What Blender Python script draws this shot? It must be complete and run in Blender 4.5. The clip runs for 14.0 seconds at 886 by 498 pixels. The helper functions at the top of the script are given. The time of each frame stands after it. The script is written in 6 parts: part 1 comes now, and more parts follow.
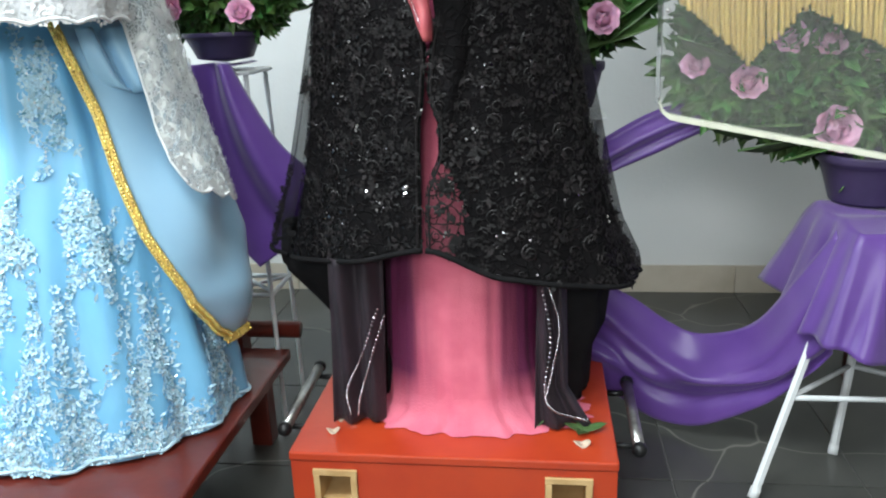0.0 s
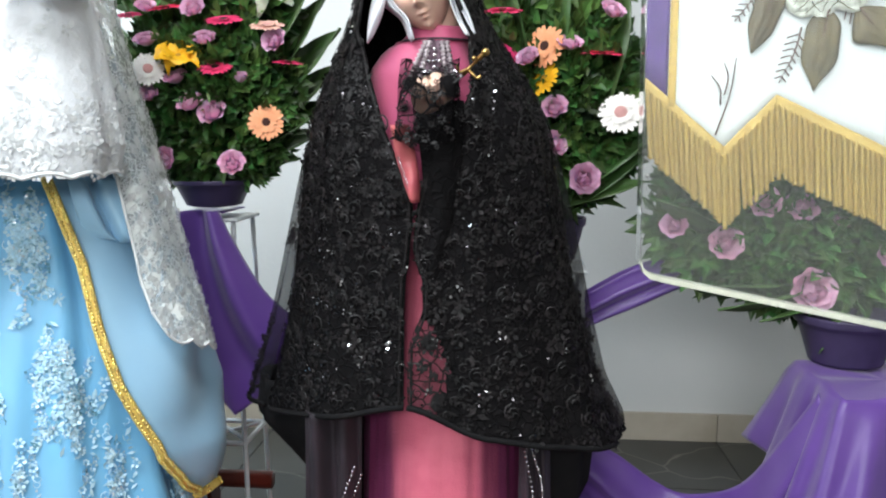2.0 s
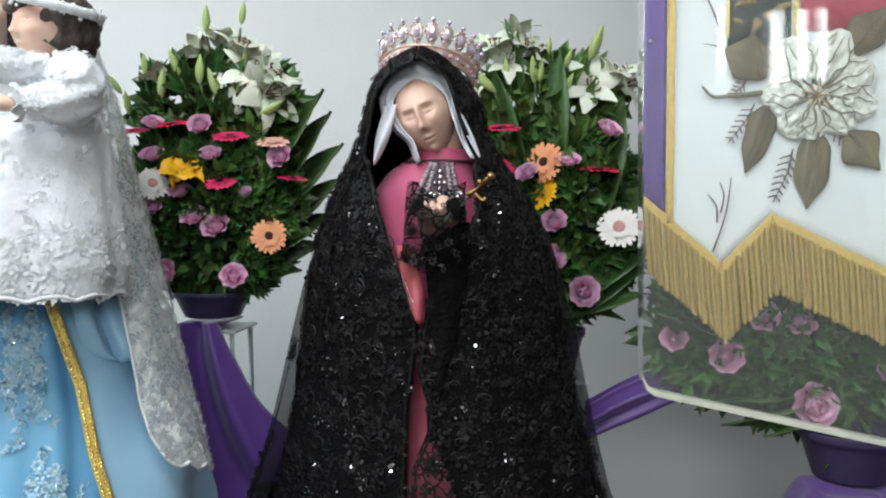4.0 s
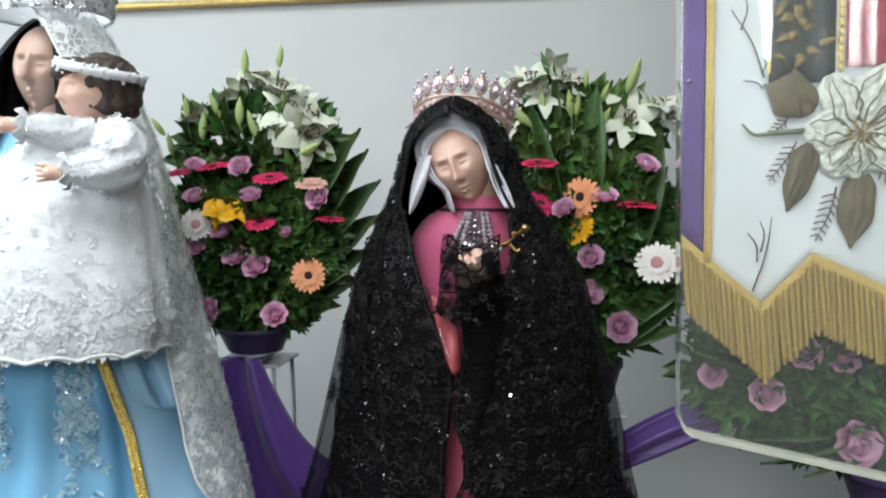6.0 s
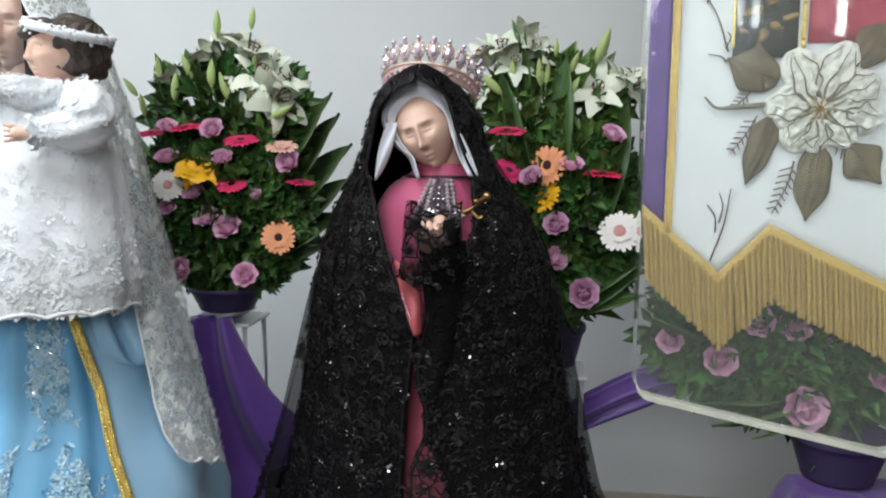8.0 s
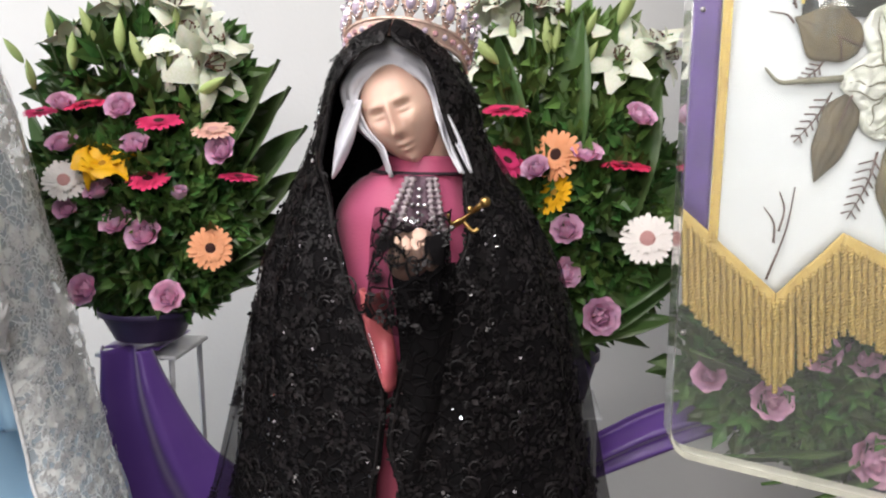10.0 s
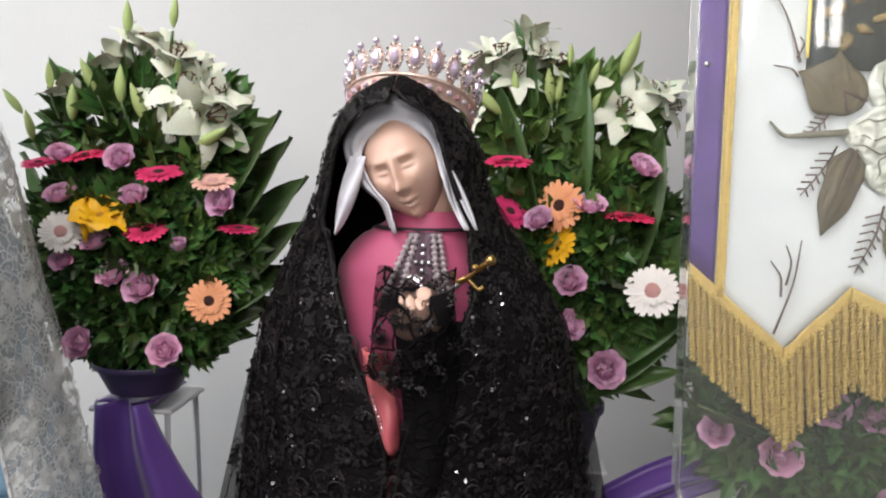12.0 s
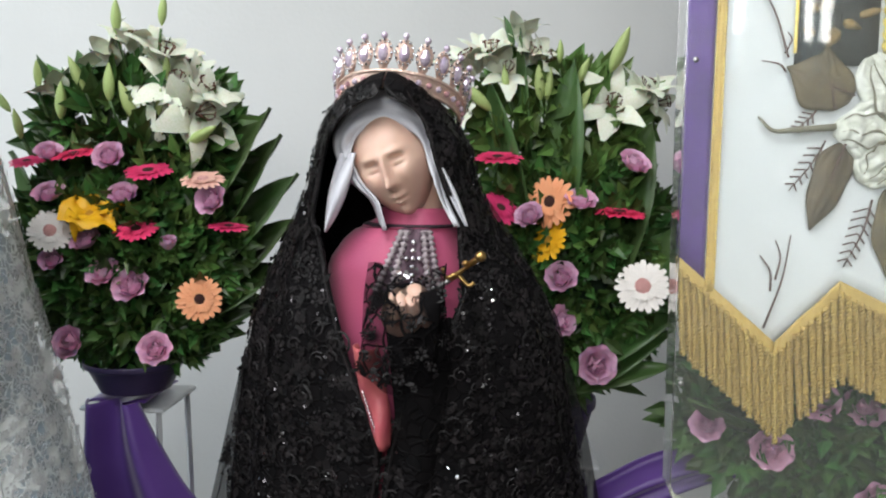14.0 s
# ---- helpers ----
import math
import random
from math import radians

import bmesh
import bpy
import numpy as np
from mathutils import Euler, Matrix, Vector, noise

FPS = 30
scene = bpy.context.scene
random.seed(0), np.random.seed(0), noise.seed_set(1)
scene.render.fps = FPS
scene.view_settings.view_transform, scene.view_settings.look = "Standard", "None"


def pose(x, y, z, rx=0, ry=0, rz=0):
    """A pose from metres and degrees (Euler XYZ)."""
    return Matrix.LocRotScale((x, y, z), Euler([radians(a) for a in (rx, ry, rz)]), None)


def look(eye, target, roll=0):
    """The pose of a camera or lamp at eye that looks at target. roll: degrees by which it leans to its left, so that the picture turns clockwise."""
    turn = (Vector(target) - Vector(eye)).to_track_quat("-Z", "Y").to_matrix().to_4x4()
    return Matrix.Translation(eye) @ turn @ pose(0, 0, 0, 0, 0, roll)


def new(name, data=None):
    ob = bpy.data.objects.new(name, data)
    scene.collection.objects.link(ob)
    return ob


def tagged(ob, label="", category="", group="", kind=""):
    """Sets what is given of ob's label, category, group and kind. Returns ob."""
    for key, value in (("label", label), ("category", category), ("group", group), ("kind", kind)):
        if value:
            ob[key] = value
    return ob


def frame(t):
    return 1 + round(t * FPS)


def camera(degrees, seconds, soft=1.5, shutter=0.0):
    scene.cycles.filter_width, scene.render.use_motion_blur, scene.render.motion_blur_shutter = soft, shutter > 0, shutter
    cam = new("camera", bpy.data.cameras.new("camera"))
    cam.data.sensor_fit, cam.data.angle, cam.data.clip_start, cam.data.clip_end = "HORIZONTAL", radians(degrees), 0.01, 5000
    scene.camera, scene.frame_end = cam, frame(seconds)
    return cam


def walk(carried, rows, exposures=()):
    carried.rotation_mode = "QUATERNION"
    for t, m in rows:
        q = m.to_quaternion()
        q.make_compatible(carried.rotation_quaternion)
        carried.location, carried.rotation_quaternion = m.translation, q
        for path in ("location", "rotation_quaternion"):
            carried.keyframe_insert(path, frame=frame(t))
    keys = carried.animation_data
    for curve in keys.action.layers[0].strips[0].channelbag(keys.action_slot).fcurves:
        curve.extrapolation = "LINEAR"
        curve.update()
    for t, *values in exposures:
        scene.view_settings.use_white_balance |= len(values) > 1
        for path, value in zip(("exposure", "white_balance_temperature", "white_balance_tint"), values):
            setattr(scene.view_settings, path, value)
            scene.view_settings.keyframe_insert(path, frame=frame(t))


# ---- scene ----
cam = camera(59.4, 14.0, soft=2.1)
PATH = [
    (0, (0.011, -0.028, 1.002), (-0.236, 1.867, 0.414), -2.1),
    (0.5, (0.012, -0.03, 1.003), (-0.247, 1.886, 0.492), -1.7),
    (1, (0.01, -0.021, 1.024), (-0.245, 1.915, 0.592), -1.3),
    (1.5, (-0.003, -0.012, 1.04), (-0.224, 1.946, 0.698), -0.7),
    (2, (0.001, -0.012, 1.063), (-0.193, 1.958, 0.782), -0.3),
    (2.5, (-0.01, -0.013, 1.085), (-0.179, 1.969, 0.877), 0.2),
    (3, (-0.021, -0.011, 1.102), (-0.178, 1.979, 0.977), 0.3),
    (3.5, (-0.031, -0.012, 1.114), (-0.178, 1.981, 1.046), 0.2),
    (4, (-0.04, -0.011, 1.131), (-0.191, 1.982, 1.061), -0.0),
    (4.2, (-0.033, 0.007, 1.149), (-0.199, 1.998, 1.067), -0.0),
    (6.3, (-0.02, -0.031, 1.27), (-0.283, 1.947, 1.143), -0.5),
    (6.5, (-0.015, -0.041, 1.273), (-0.26, 1.939, 1.139), -0.3),
    (7, (0.003, -0.033, 1.284), (-0.215, 1.945, 1.079), 0.3),
    (7.5, (0.03, -0.022, 1.287), (-0.146, 1.955, 1.038), 1.4),
    (8, (0.026, -0.048, 1.277), (-0.203, 1.926, 1.051), 0.7),
    (8.2, (0.041, -0.028, 1.27), (-0.138, 1.949, 1.026), 1.5),
    (10.3, (-0.035, 0.368, 1.315), (-0.207, 2.339, 1.027), 0.8),
    (10.5, (-0.038, 0.371, 1.324), (-0.213, 2.348, 1.074), 0.8),
    (11, (-0.042, 0.368, 1.327), (-0.209, 2.348, 1.105), 1.0),
    (11.5, (-0.045, 0.368, 1.33), (-0.208, 2.35, 1.117), 0.9),
    (12, (-0.041, 0.366, 1.332), (-0.201, 2.349, 1.127), 1.0),
    (12.5, (-0.036, 0.364, 1.339), (-0.194, 2.347, 1.129), 0.9),
    (13, (-0.039, 0.364, 1.335), (-0.191, 2.348, 1.132), 0.6),
    (13.5, (-0.036, 0.364, 1.332), (-0.188, 2.347, 1.127), 0.7),
    (14, (-0.037, 0.365, 1.33), (-0.179, 2.349, 1.12), 0.7),
]
walk(cam, [(t, look(eye, target, roll)) for t, eye, target, roll in PATH], exposures=[(0, 0.54, 6150, 1), (1.0, 0.58, 6150, 1), (2.0, 0.42, 6200, 4), (3.0, 0.06, 6200, 4), (3.6, -0.1, 6200, 4), (4.2, -0.24, 6200, 4), (8.2, -0.34, 6250, 6), (10.3, 0.09, 6800, 14), (11.0, -0.06, 6750, 14), (11.5, -0.1, 6700, 13), (12.8, -0.17, 6700, 12), (14, -0.19, 6400, 7)])

# ---- world and light ----
world = bpy.data.worlds.new("sky")
scene.world = world
world.use_nodes = True
wn = world.node_tree
sky = wn.nodes.new("ShaderNodeTexSky")
sky.sky_type, sky.sun_disc = "NISHITA", False
sky.sun_elevation, sky.sun_rotation = radians(45), radians(307)
wn.nodes["Background"].inputs[1].default_value = 0.12
wn.links.new(sky.outputs[0], wn.nodes["Background"].inputs[0])


def sun_lamp():
    d = bpy.data.lights.new("sun", "SUN")
    d.energy, d.angle, d.color = 2.5, radians(0.6), (1, 0.95, 0.88)
    o = new("sun", d)
    o.matrix_world = look((0, 0, 8), (5.6, -4.2, 1))
    return o


sun_lamp()


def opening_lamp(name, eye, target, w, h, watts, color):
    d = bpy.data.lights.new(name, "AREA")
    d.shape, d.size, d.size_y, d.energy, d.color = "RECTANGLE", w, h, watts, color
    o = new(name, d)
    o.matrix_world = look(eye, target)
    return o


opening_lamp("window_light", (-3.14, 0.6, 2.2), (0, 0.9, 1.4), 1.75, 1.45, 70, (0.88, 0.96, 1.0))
# added fill for surfaces that face the camera; its wide opening is unseen
opening_lamp("front_fill_light", (-0.5, -3.44, 2.5), (-0.5, 0, 1.6), 2.5, 1.1, 80, (1.0, 0.98, 0.96))
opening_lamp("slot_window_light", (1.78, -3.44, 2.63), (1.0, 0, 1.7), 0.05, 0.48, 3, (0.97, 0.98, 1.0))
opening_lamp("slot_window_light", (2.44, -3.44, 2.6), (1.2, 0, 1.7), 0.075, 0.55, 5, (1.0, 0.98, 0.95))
# added light from above, so that the lower back wall falls into shade
opening_lamp("overhead_fill", (-1.0, -0.1, 3.29), (-1.0, 0.1, 0), 2.4, 1.3, 100, (0.99, 0.98, 0.98))

# ---- materials ----


def mat(name, color, rough=0.5, metal=0.0, color2=None, scale=30.0, bump=0.15, fine=220.0, sheen=0.0, rand=0.0, island=False,
        coat=0.0, trans=0.0, haze=0.0, ior=1.45, sub=0.0, spec=0.5):
    """A node material with variation at two scales, fine relief and, where asked, a shift from piece to piece."""
    m = bpy.data.materials.new(name)
    m.use_nodes = True
    nt = m.node_tree
    N, K = nt.nodes, nt.links
    b = N["Principled BSDF"]
    tc = N.new("ShaderNodeTexCoord")
    n1, n2 = N.new("ShaderNodeTexNoise"), N.new("ShaderNodeTexNoise")
    n1.inputs["Scale"].default_value, n1.inputs["Detail"].default_value = scale, 4
    n2.inputs["Scale"].default_value, n2.inputs["Detail"].default_value = fine, 3
    for n in (n1, n2):
        K.new(tc.outputs["Object"], n.inputs["Vector"])
    mix = N.new("ShaderNodeMix")
    mix.data_type = "RGBA"
    c2 = color2 or tuple(c * 0.72 for c in color)
    mix.inputs[6].default_value, mix.inputs[7].default_value = (*color, 1), (*c2, 1)
    ramp = N.new("ShaderNodeMapRange")
    ramp.inputs[1].default_value, ramp.inputs[2].default_value = 0.35, 0.7
    K.new(n1.outputs["Fac"], ramp.inputs[0])
    K.new(ramp.outputs[0], mix.inputs[0])
    out = mix.outputs[2]
    if rand:
        src = N.new("ShaderNodeNewGeometry").outputs["Random Per Island"] if island else N.new("ShaderNodeObjectInfo").outputs["Random"]
        hsv = N.new("ShaderNodeHueSaturation")
        mr = N.new("ShaderNodeMapRange")
        mr.inputs[3].default_value, mr.inputs[4].default_value = 1 - rand, 1 + rand
        K.new(src, mr.inputs[0])
        K.new(mr.outputs[0], hsv.inputs["Value"])
        mh = N.new("ShaderNodeMapRange")
        mh.inputs[3].default_value, mh.inputs[4].default_value = 0.5 - rand * 0.05, 0.5 + rand * 0.05
        K.new(src, mh.inputs[0])
        K.new(mh.outputs[0], hsv.inputs["Hue"])
        K.new(out, hsv.inputs["Color"])
        out = hsv.outputs[0]
    K.new(out, b.inputs["Base Color"])
    b.inputs["Roughness"].default_value, b.inputs["Metallic"].default_value = rough, metal
    b.inputs["Sheen Weight"].default_value, b.inputs["Coat Weight"].default_value = sheen, coat
    b.inputs["IOR"].default_value, b.inputs["Specular IOR Level"].default_value = ior, spec
    b.inputs["Transmission Weight"].default_value = trans
    if sub:
        b.inputs["Subsurface Weight"].default_value, b.inputs["Subsurface Scale"].default_value = sub, 0.01
    if bump:
        bp = N.new("ShaderNodeBump")
        bp.inputs["Strength"].default_value, bp.inputs["Distance"].default_value = bump, 0.004
        K.new(n2.outputs["Fac"], bp.inputs["Height"])
        K.new(bp.outputs[0], b.inputs["Normal"])
    if haze:
        df, ms = N.new("ShaderNodeBsdfDiffuse"), N.new("ShaderNodeMixShader")
        df.inputs[0].default_value = (*color, 1)
        ms.inputs[0].default_value = haze
        K.new(b.outputs[0], ms.inputs[1])
        K.new(df.outputs[0], ms.inputs[2])
        K.new(ms.outputs[0], N["Material Output"].inputs[0])
    return m


def lace(name, color, net=0.35, cover=0.5, scale=38.0, rough=0.6, thread=None, gloss=0.0):
    """Net cloth with a thicker flowered pattern: net is how much the bare mesh covers, cover how much of the cloth the pattern takes."""
    m = mat(name, color, rough, color2=thread or color, scale=scale, bump=0.4, fine=scale * 6)
    nt = m.node_tree
    N, K = nt.nodes, nt.links
    b = N["Principled BSDF"]
    tc = N.new("ShaderNodeTexCoord")
    warp = N.new("ShaderNodeTexNoise")
    warp.inputs["Scale"].default_value = scale * 0.5
    add = N.new("ShaderNodeVectorMath")
    add.operation = "MULTIPLY_ADD"
    add.inputs[1].default_value = (0.03, 0.03, 0.03)
    K.new(tc.outputs["Object"], warp.inputs["Vector"])
    K.new(warp.outputs["Color"], add.inputs[0])
    K.new(tc.outputs["Object"], add.inputs[2])
    v = N.new("ShaderNodeTexVoronoi")
    v.feature = "DISTANCE_TO_EDGE"
    v.inputs["Scale"].default_value = scale
    K.new(add.outputs[0], v.inputs["Vector"])
    v2 = N.new("ShaderNodeTexVoronoi")
    v2.inputs["Scale"].default_value = scale * 0.45
    K.new(add.outputs[0], v2.inputs["Vector"])
    e = N.new("ShaderNodeMapRange")
    e.inputs[1].default_value, e.inputs[2].default_value, e.inputs[3].default_value, e.inputs[4].default_value = 0.03, 0.09, 1, 0
    K.new(v.outputs["Distance"], e.inputs[0])
    g = N.new("ShaderNodeMapRange")
    g.inputs[1].default_value, g.inputs[2].default_value, g.inputs[3].default_value, g.inputs[4].default_value = cover - 0.06, cover + 0.06, 1, 0
    K.new(v2.outputs["Distance"], g.inputs[0])
    mx = N.new("ShaderNodeMath")
    mx.operation = "MAXIMUM"
    K.new(e.outputs[0], mx.inputs[0])
    K.new(g.outputs[0], mx.inputs[1])
    al = N.new("ShaderNodeMapRange")
    al.inputs[3].default_value, al.inputs[4].default_value = net, 1.0
    K.new(mx.outputs[0], al.inputs[0])
    K.new(al.outputs[0], b.inputs["Alpha"])
    if gloss:
        r = N.new("ShaderNodeMapRange")
        r.inputs[3].default_value, r.inputs[4].default_value = rough, gloss
        K.new(e.outputs[0], r.inputs[0])
        K.new(r.outputs[0], b.inputs["Roughness"])
    bp = N["Bump"]
    bp.inputs["Distance"].default_value = 0.003
    bp.inputs["Strength"].default_value = 0.8
    K.new(mx.outputs[0], bp.inputs["Height"])
    return m


def magenta_sides(name, color, *args, **kw):
    """Pink cloth that goes dark magenta towards the sides of the skirt."""
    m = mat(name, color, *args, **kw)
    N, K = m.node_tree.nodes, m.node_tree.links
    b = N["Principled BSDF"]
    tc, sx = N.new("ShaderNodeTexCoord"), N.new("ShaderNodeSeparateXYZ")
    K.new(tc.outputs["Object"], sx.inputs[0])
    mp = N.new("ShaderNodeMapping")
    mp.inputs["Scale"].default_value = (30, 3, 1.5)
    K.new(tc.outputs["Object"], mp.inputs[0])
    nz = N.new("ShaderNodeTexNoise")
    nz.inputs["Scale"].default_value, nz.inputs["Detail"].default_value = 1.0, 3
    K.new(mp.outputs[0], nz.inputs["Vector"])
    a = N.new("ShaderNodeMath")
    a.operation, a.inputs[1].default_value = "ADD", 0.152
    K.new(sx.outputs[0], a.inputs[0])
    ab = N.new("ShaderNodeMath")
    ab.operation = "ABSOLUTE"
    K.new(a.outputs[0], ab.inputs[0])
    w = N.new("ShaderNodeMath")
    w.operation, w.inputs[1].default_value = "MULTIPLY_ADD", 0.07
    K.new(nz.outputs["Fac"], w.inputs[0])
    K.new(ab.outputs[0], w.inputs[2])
    # the magenta fades out where the skirt spreads on the platform
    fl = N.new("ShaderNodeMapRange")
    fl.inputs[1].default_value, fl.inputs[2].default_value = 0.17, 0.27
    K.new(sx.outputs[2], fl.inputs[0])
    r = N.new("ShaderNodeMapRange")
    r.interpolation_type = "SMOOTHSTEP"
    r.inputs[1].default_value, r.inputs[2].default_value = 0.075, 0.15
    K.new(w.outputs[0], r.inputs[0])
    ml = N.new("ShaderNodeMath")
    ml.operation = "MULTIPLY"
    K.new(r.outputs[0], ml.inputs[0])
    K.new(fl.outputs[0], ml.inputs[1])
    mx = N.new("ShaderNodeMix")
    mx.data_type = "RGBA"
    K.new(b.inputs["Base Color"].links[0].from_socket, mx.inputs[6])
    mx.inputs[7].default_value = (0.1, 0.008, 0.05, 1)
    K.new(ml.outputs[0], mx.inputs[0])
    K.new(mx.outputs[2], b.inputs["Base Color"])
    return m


M_WALL = mat("white_wall_paint", (0.68, 0.675, 0.67), 0.6, color2=(0.63, 0.625, 0.62), scale=1.7, bump=0.25, fine=60)
# tones of the unseen walls and ceiling, kept low to cut bounce light
M_SIDEWALL = mat("unseen_wall_tone", (0.4, 0.38, 0.35), 0.7, color2=(0.36, 0.34, 0.31), scale=1.7, bump=0.25, fine=60)
M_CEIL = mat("ceiling_paint", (0.5, 0.49, 0.47), 0.8, scale=2)
M_BASE = mat("cream_baseboard_tile", (0.52, 0.46, 0.38), 0.35, color2=(0.44, 0.38, 0.3), scale=9, bump=0.08)
M_GROUT = mat("grey_grout", (0.16, 0.155, 0.15), 0.9, scale=20)
M_GOLDPAINT = mat("gilt_moulding", (0.62, 0.44, 0.16), 0.35, 0.75, scale=40, bump=0.2)
M_PANEL = mat("white_panel", (0.82, 0.8, 0.76), 0.5, scale=6)
M_REDBOX = mat("red_lacquer", (0.5, 0.055, 0.016), 0.32, color2=(0.42, 0.04, 0.014), scale=7, bump=0.1, fine=35, coat=0.3)
M_RAWWOOD = mat("raw_pine", (0.62, 0.42, 0.2), 0.6, color2=(0.5, 0.31, 0.13), scale=25)
M_BENCH = mat("red_brown_varnish", (0.13, 0.022, 0.014), 0.28, color2=(0.08, 0.014, 0.01), scale=9, bump=0.1, fine=40, coat=0.3)
M_STEEL = mat("brushed_steel", (0.55, 0.54, 0.52), 0.3, 0.9, scale=60)
M_BLACKPLASTIC = mat("black_plastic", (0.012, 0.012, 0.013), 0.35, scale=30)
M_WHITEMETAL = mat("white_painted_metal", (0.68, 0.7, 0.72), 0.35, color2=(0.6, 0.61, 0.62), scale=25, bump=0.08)
M_SATIN = mat("purple_satin", (0.13, 0.058, 0.29), 0.3, color2=(0.1, 0.042, 0.24), scale=9, bump=0.12, fine=500, sheen=0.25)
M_VELVET = mat("purple_velvet", (0.085, 0.035, 0.21), 0.55, color2=(0.06, 0.026, 0.16), scale=30, sheen=0.15)
M_POT = mat("purple_pot", (0.055, 0.04, 0.1), 0.4, scale=20)
M_PINK = magenta_sides("pink_gown_cloth", (0.72, 0.17, 0.25), 0.6, color2=(0.62, 0.12, 0.2), scale=14, bump=0.45, fine=260, sheen=0.05)
M_CHEST = mat("rose_satin", (0.48, 0.085, 0.19), 0.5, color2=(0.55, 0.1, 0.2), scale=14, bump=0.25, fine=400, sheen=0.3)
M_SALMON = mat("salmon_satin", (0.58, 0.15, 0.15), 0.32, color2=(0.48, 0.09, 0.12), scale=25, bump=0.2, fine=200)
M_BLACK = mat("black_cloth", (0.009, 0.009, 0.01), 0.85, color2=(0.014, 0.013, 0.014), scale=20, bump=0.3, fine=500, spec=0.12)
M_ORGANZA = mat("dark_plum_organza", (0.018, 0.012, 0.018), 0.6, color2=(0.03, 0.018, 0.028), scale=15, bump=0.3, fine=500, sheen=0.04)
M_BLACKLACE = lace("black_lace", (0.006, 0.0057, 0.0062), 1.0, 0.3, 48, 0.75, (0.009, 0.0078, 0.0086), 0.5)
M_BLACKLACE.node_tree.nodes["Principled BSDF"].inputs["Specular IOR Level"].default_value = 0.08
M_FLORET = mat("black_lace_thread", (0.006, 0.0054, 0.0057), 0.48, color2=(0.018, 0.0145, 0.016), scale=60, bump=0.4, rand=0.6, island=True, spec=0.3)
M_TULLE = mat("black_tulle", (0.012, 0.011, 0.013), 0.7, scale=90, bump=0.3, fine=700)
M_TULLE.node_tree.nodes["Principled BSDF"].inputs["Alpha"].default_value = 0.5
M_SHEERLACE = lace("sheer_black_lace", (0.004, 0.0035, 0.004), 0.55, 0.34, 34, 0.9)
M_EDGELACE = lace("thin_black_lace", (0.005, 0.004, 0.005), 0.4, 0.36, 44, 0.8)
M_JABOT = mat("lilac_grey_lace", (0.17, 0.105, 0.14), 0.6, color2=(0.06, 0.035, 0.05), scale=90, bump=0.5, fine=260)
M_SEQUIN = mat("silver_sequin", (0.75, 0.74, 0.78), 0.12, 0.95, bump=0, rand=0.4, island=True)
M_CLEARSEQ = mat("clear_sequin", (0.88, 0.91, 0.95), 0.18, 0.25, color2=(0.8, 0.86, 0.92), bump=0, rand=0.1, island=True, coat=1.0)
M_DARKSEQUIN = mat("dark_sequin", (0.06, 0.055, 0.06), 0.15, 0.7, bump=0, rand=0.5, island=True)
M_HEADCLOTH = mat("white_grey_satin", (0.78, 0.78, 0.83), 0.35, color2=(0.66, 0.66, 0.73), scale=25, bump=0.2, fine=350)
M_SKIN = mat("flesh_statue_paint", (0.74, 0.5, 0.39), 0.36, color2=(0.7, 0.43, 0.34), scale=22, bump=0.04, sub=0.05)
M_SKIN2 = mat("pale_statue_paint", (0.56, 0.39, 0.31), 0.35, color2=(0.52, 0.33, 0.26), scale=22, bump=0.04, sub=0.05)
M_HAIR = mat("dark_brown_hair", (0.06, 0.045, 0.036), 0.5, color2=(0.09, 0.07, 0.058), scale=60, bump=0.8, fine=130)
M_BLACKHAIR = mat("black_hair", (0.012, 0.01, 0.011), 0.45, scale=60, bump=0.7, fine=140)
M_SILVERTRIM = mat("grey_silver_trim", (0.52, 0.46, 0.48), 0.4, 0.3, color2=(0.3, 0.24, 0.27), scale=120, bump=0.6, fine=300)
M_GOLDSEQ = mat("bright_gold_sequin", (0.95, 0.74, 0.24), 0.22, 0.5, color2=(0.85, 0.6, 0.15), bump=0, rand=0.25, island=True)
M_GOLD = mat("gold_metal", (0.6, 0.39, 0.14), 0.28, 1.0, bump=0.1)
M_CROWN = mat("rose_gold_filigree", (0.93, 0.72, 0.6), 0.3, 0.55, color2=(0.84, 0.58, 0.5), scale=120, bump=0.5, fine=260)
M_GEM = mat("lilac_crystal", (0.86, 0.74, 0.88), 0.05, 0.4, color2=(0.7, 0.56, 0.76), scale=90, bump=0, coat=1.0)
M_PINKGEM = mat("pink_crystal", (0.8, 0.45, 0.5), 0.08, 0.4, scale=90, bump=0, coat=1.0)
M_BLUE = mat("sky_blue_satin", (0.19, 0.48, 0.75), 0.4, color2=(0.23, 0.52, 0.79), scale=6, bump=0.15, fine=450, sheen=0.2)
M_CAPE = mat("pale_blue_satin", (0.36, 0.58, 0.77), 0.36, color2=(0.32, 0.54, 0.75), scale=7, bump=0.15, fine=450, sheen=0.2)
M_APPLIQUE = mat("pale_blue_applique", (0.6, 0.79, 0.89), 0.4, color2=(0.42, 0.66, 0.82), scale=60, bump=0.4, rand=0.18, island=True)
M_APPDARK = mat("teal_blue_applique", (0.17, 0.38, 0.55), 0.45, color2=(0.24, 0.47, 0.64), scale=60, bump=0.4, rand=0.35, island=True)
M_BRAID = mat("gold_braid", (0.86, 0.66, 0.2), 0.35, 0.3, color2=(0.8, 0.58, 0.15), scale=150, bump=0.5, fine=260, rand=0.15, island=True)
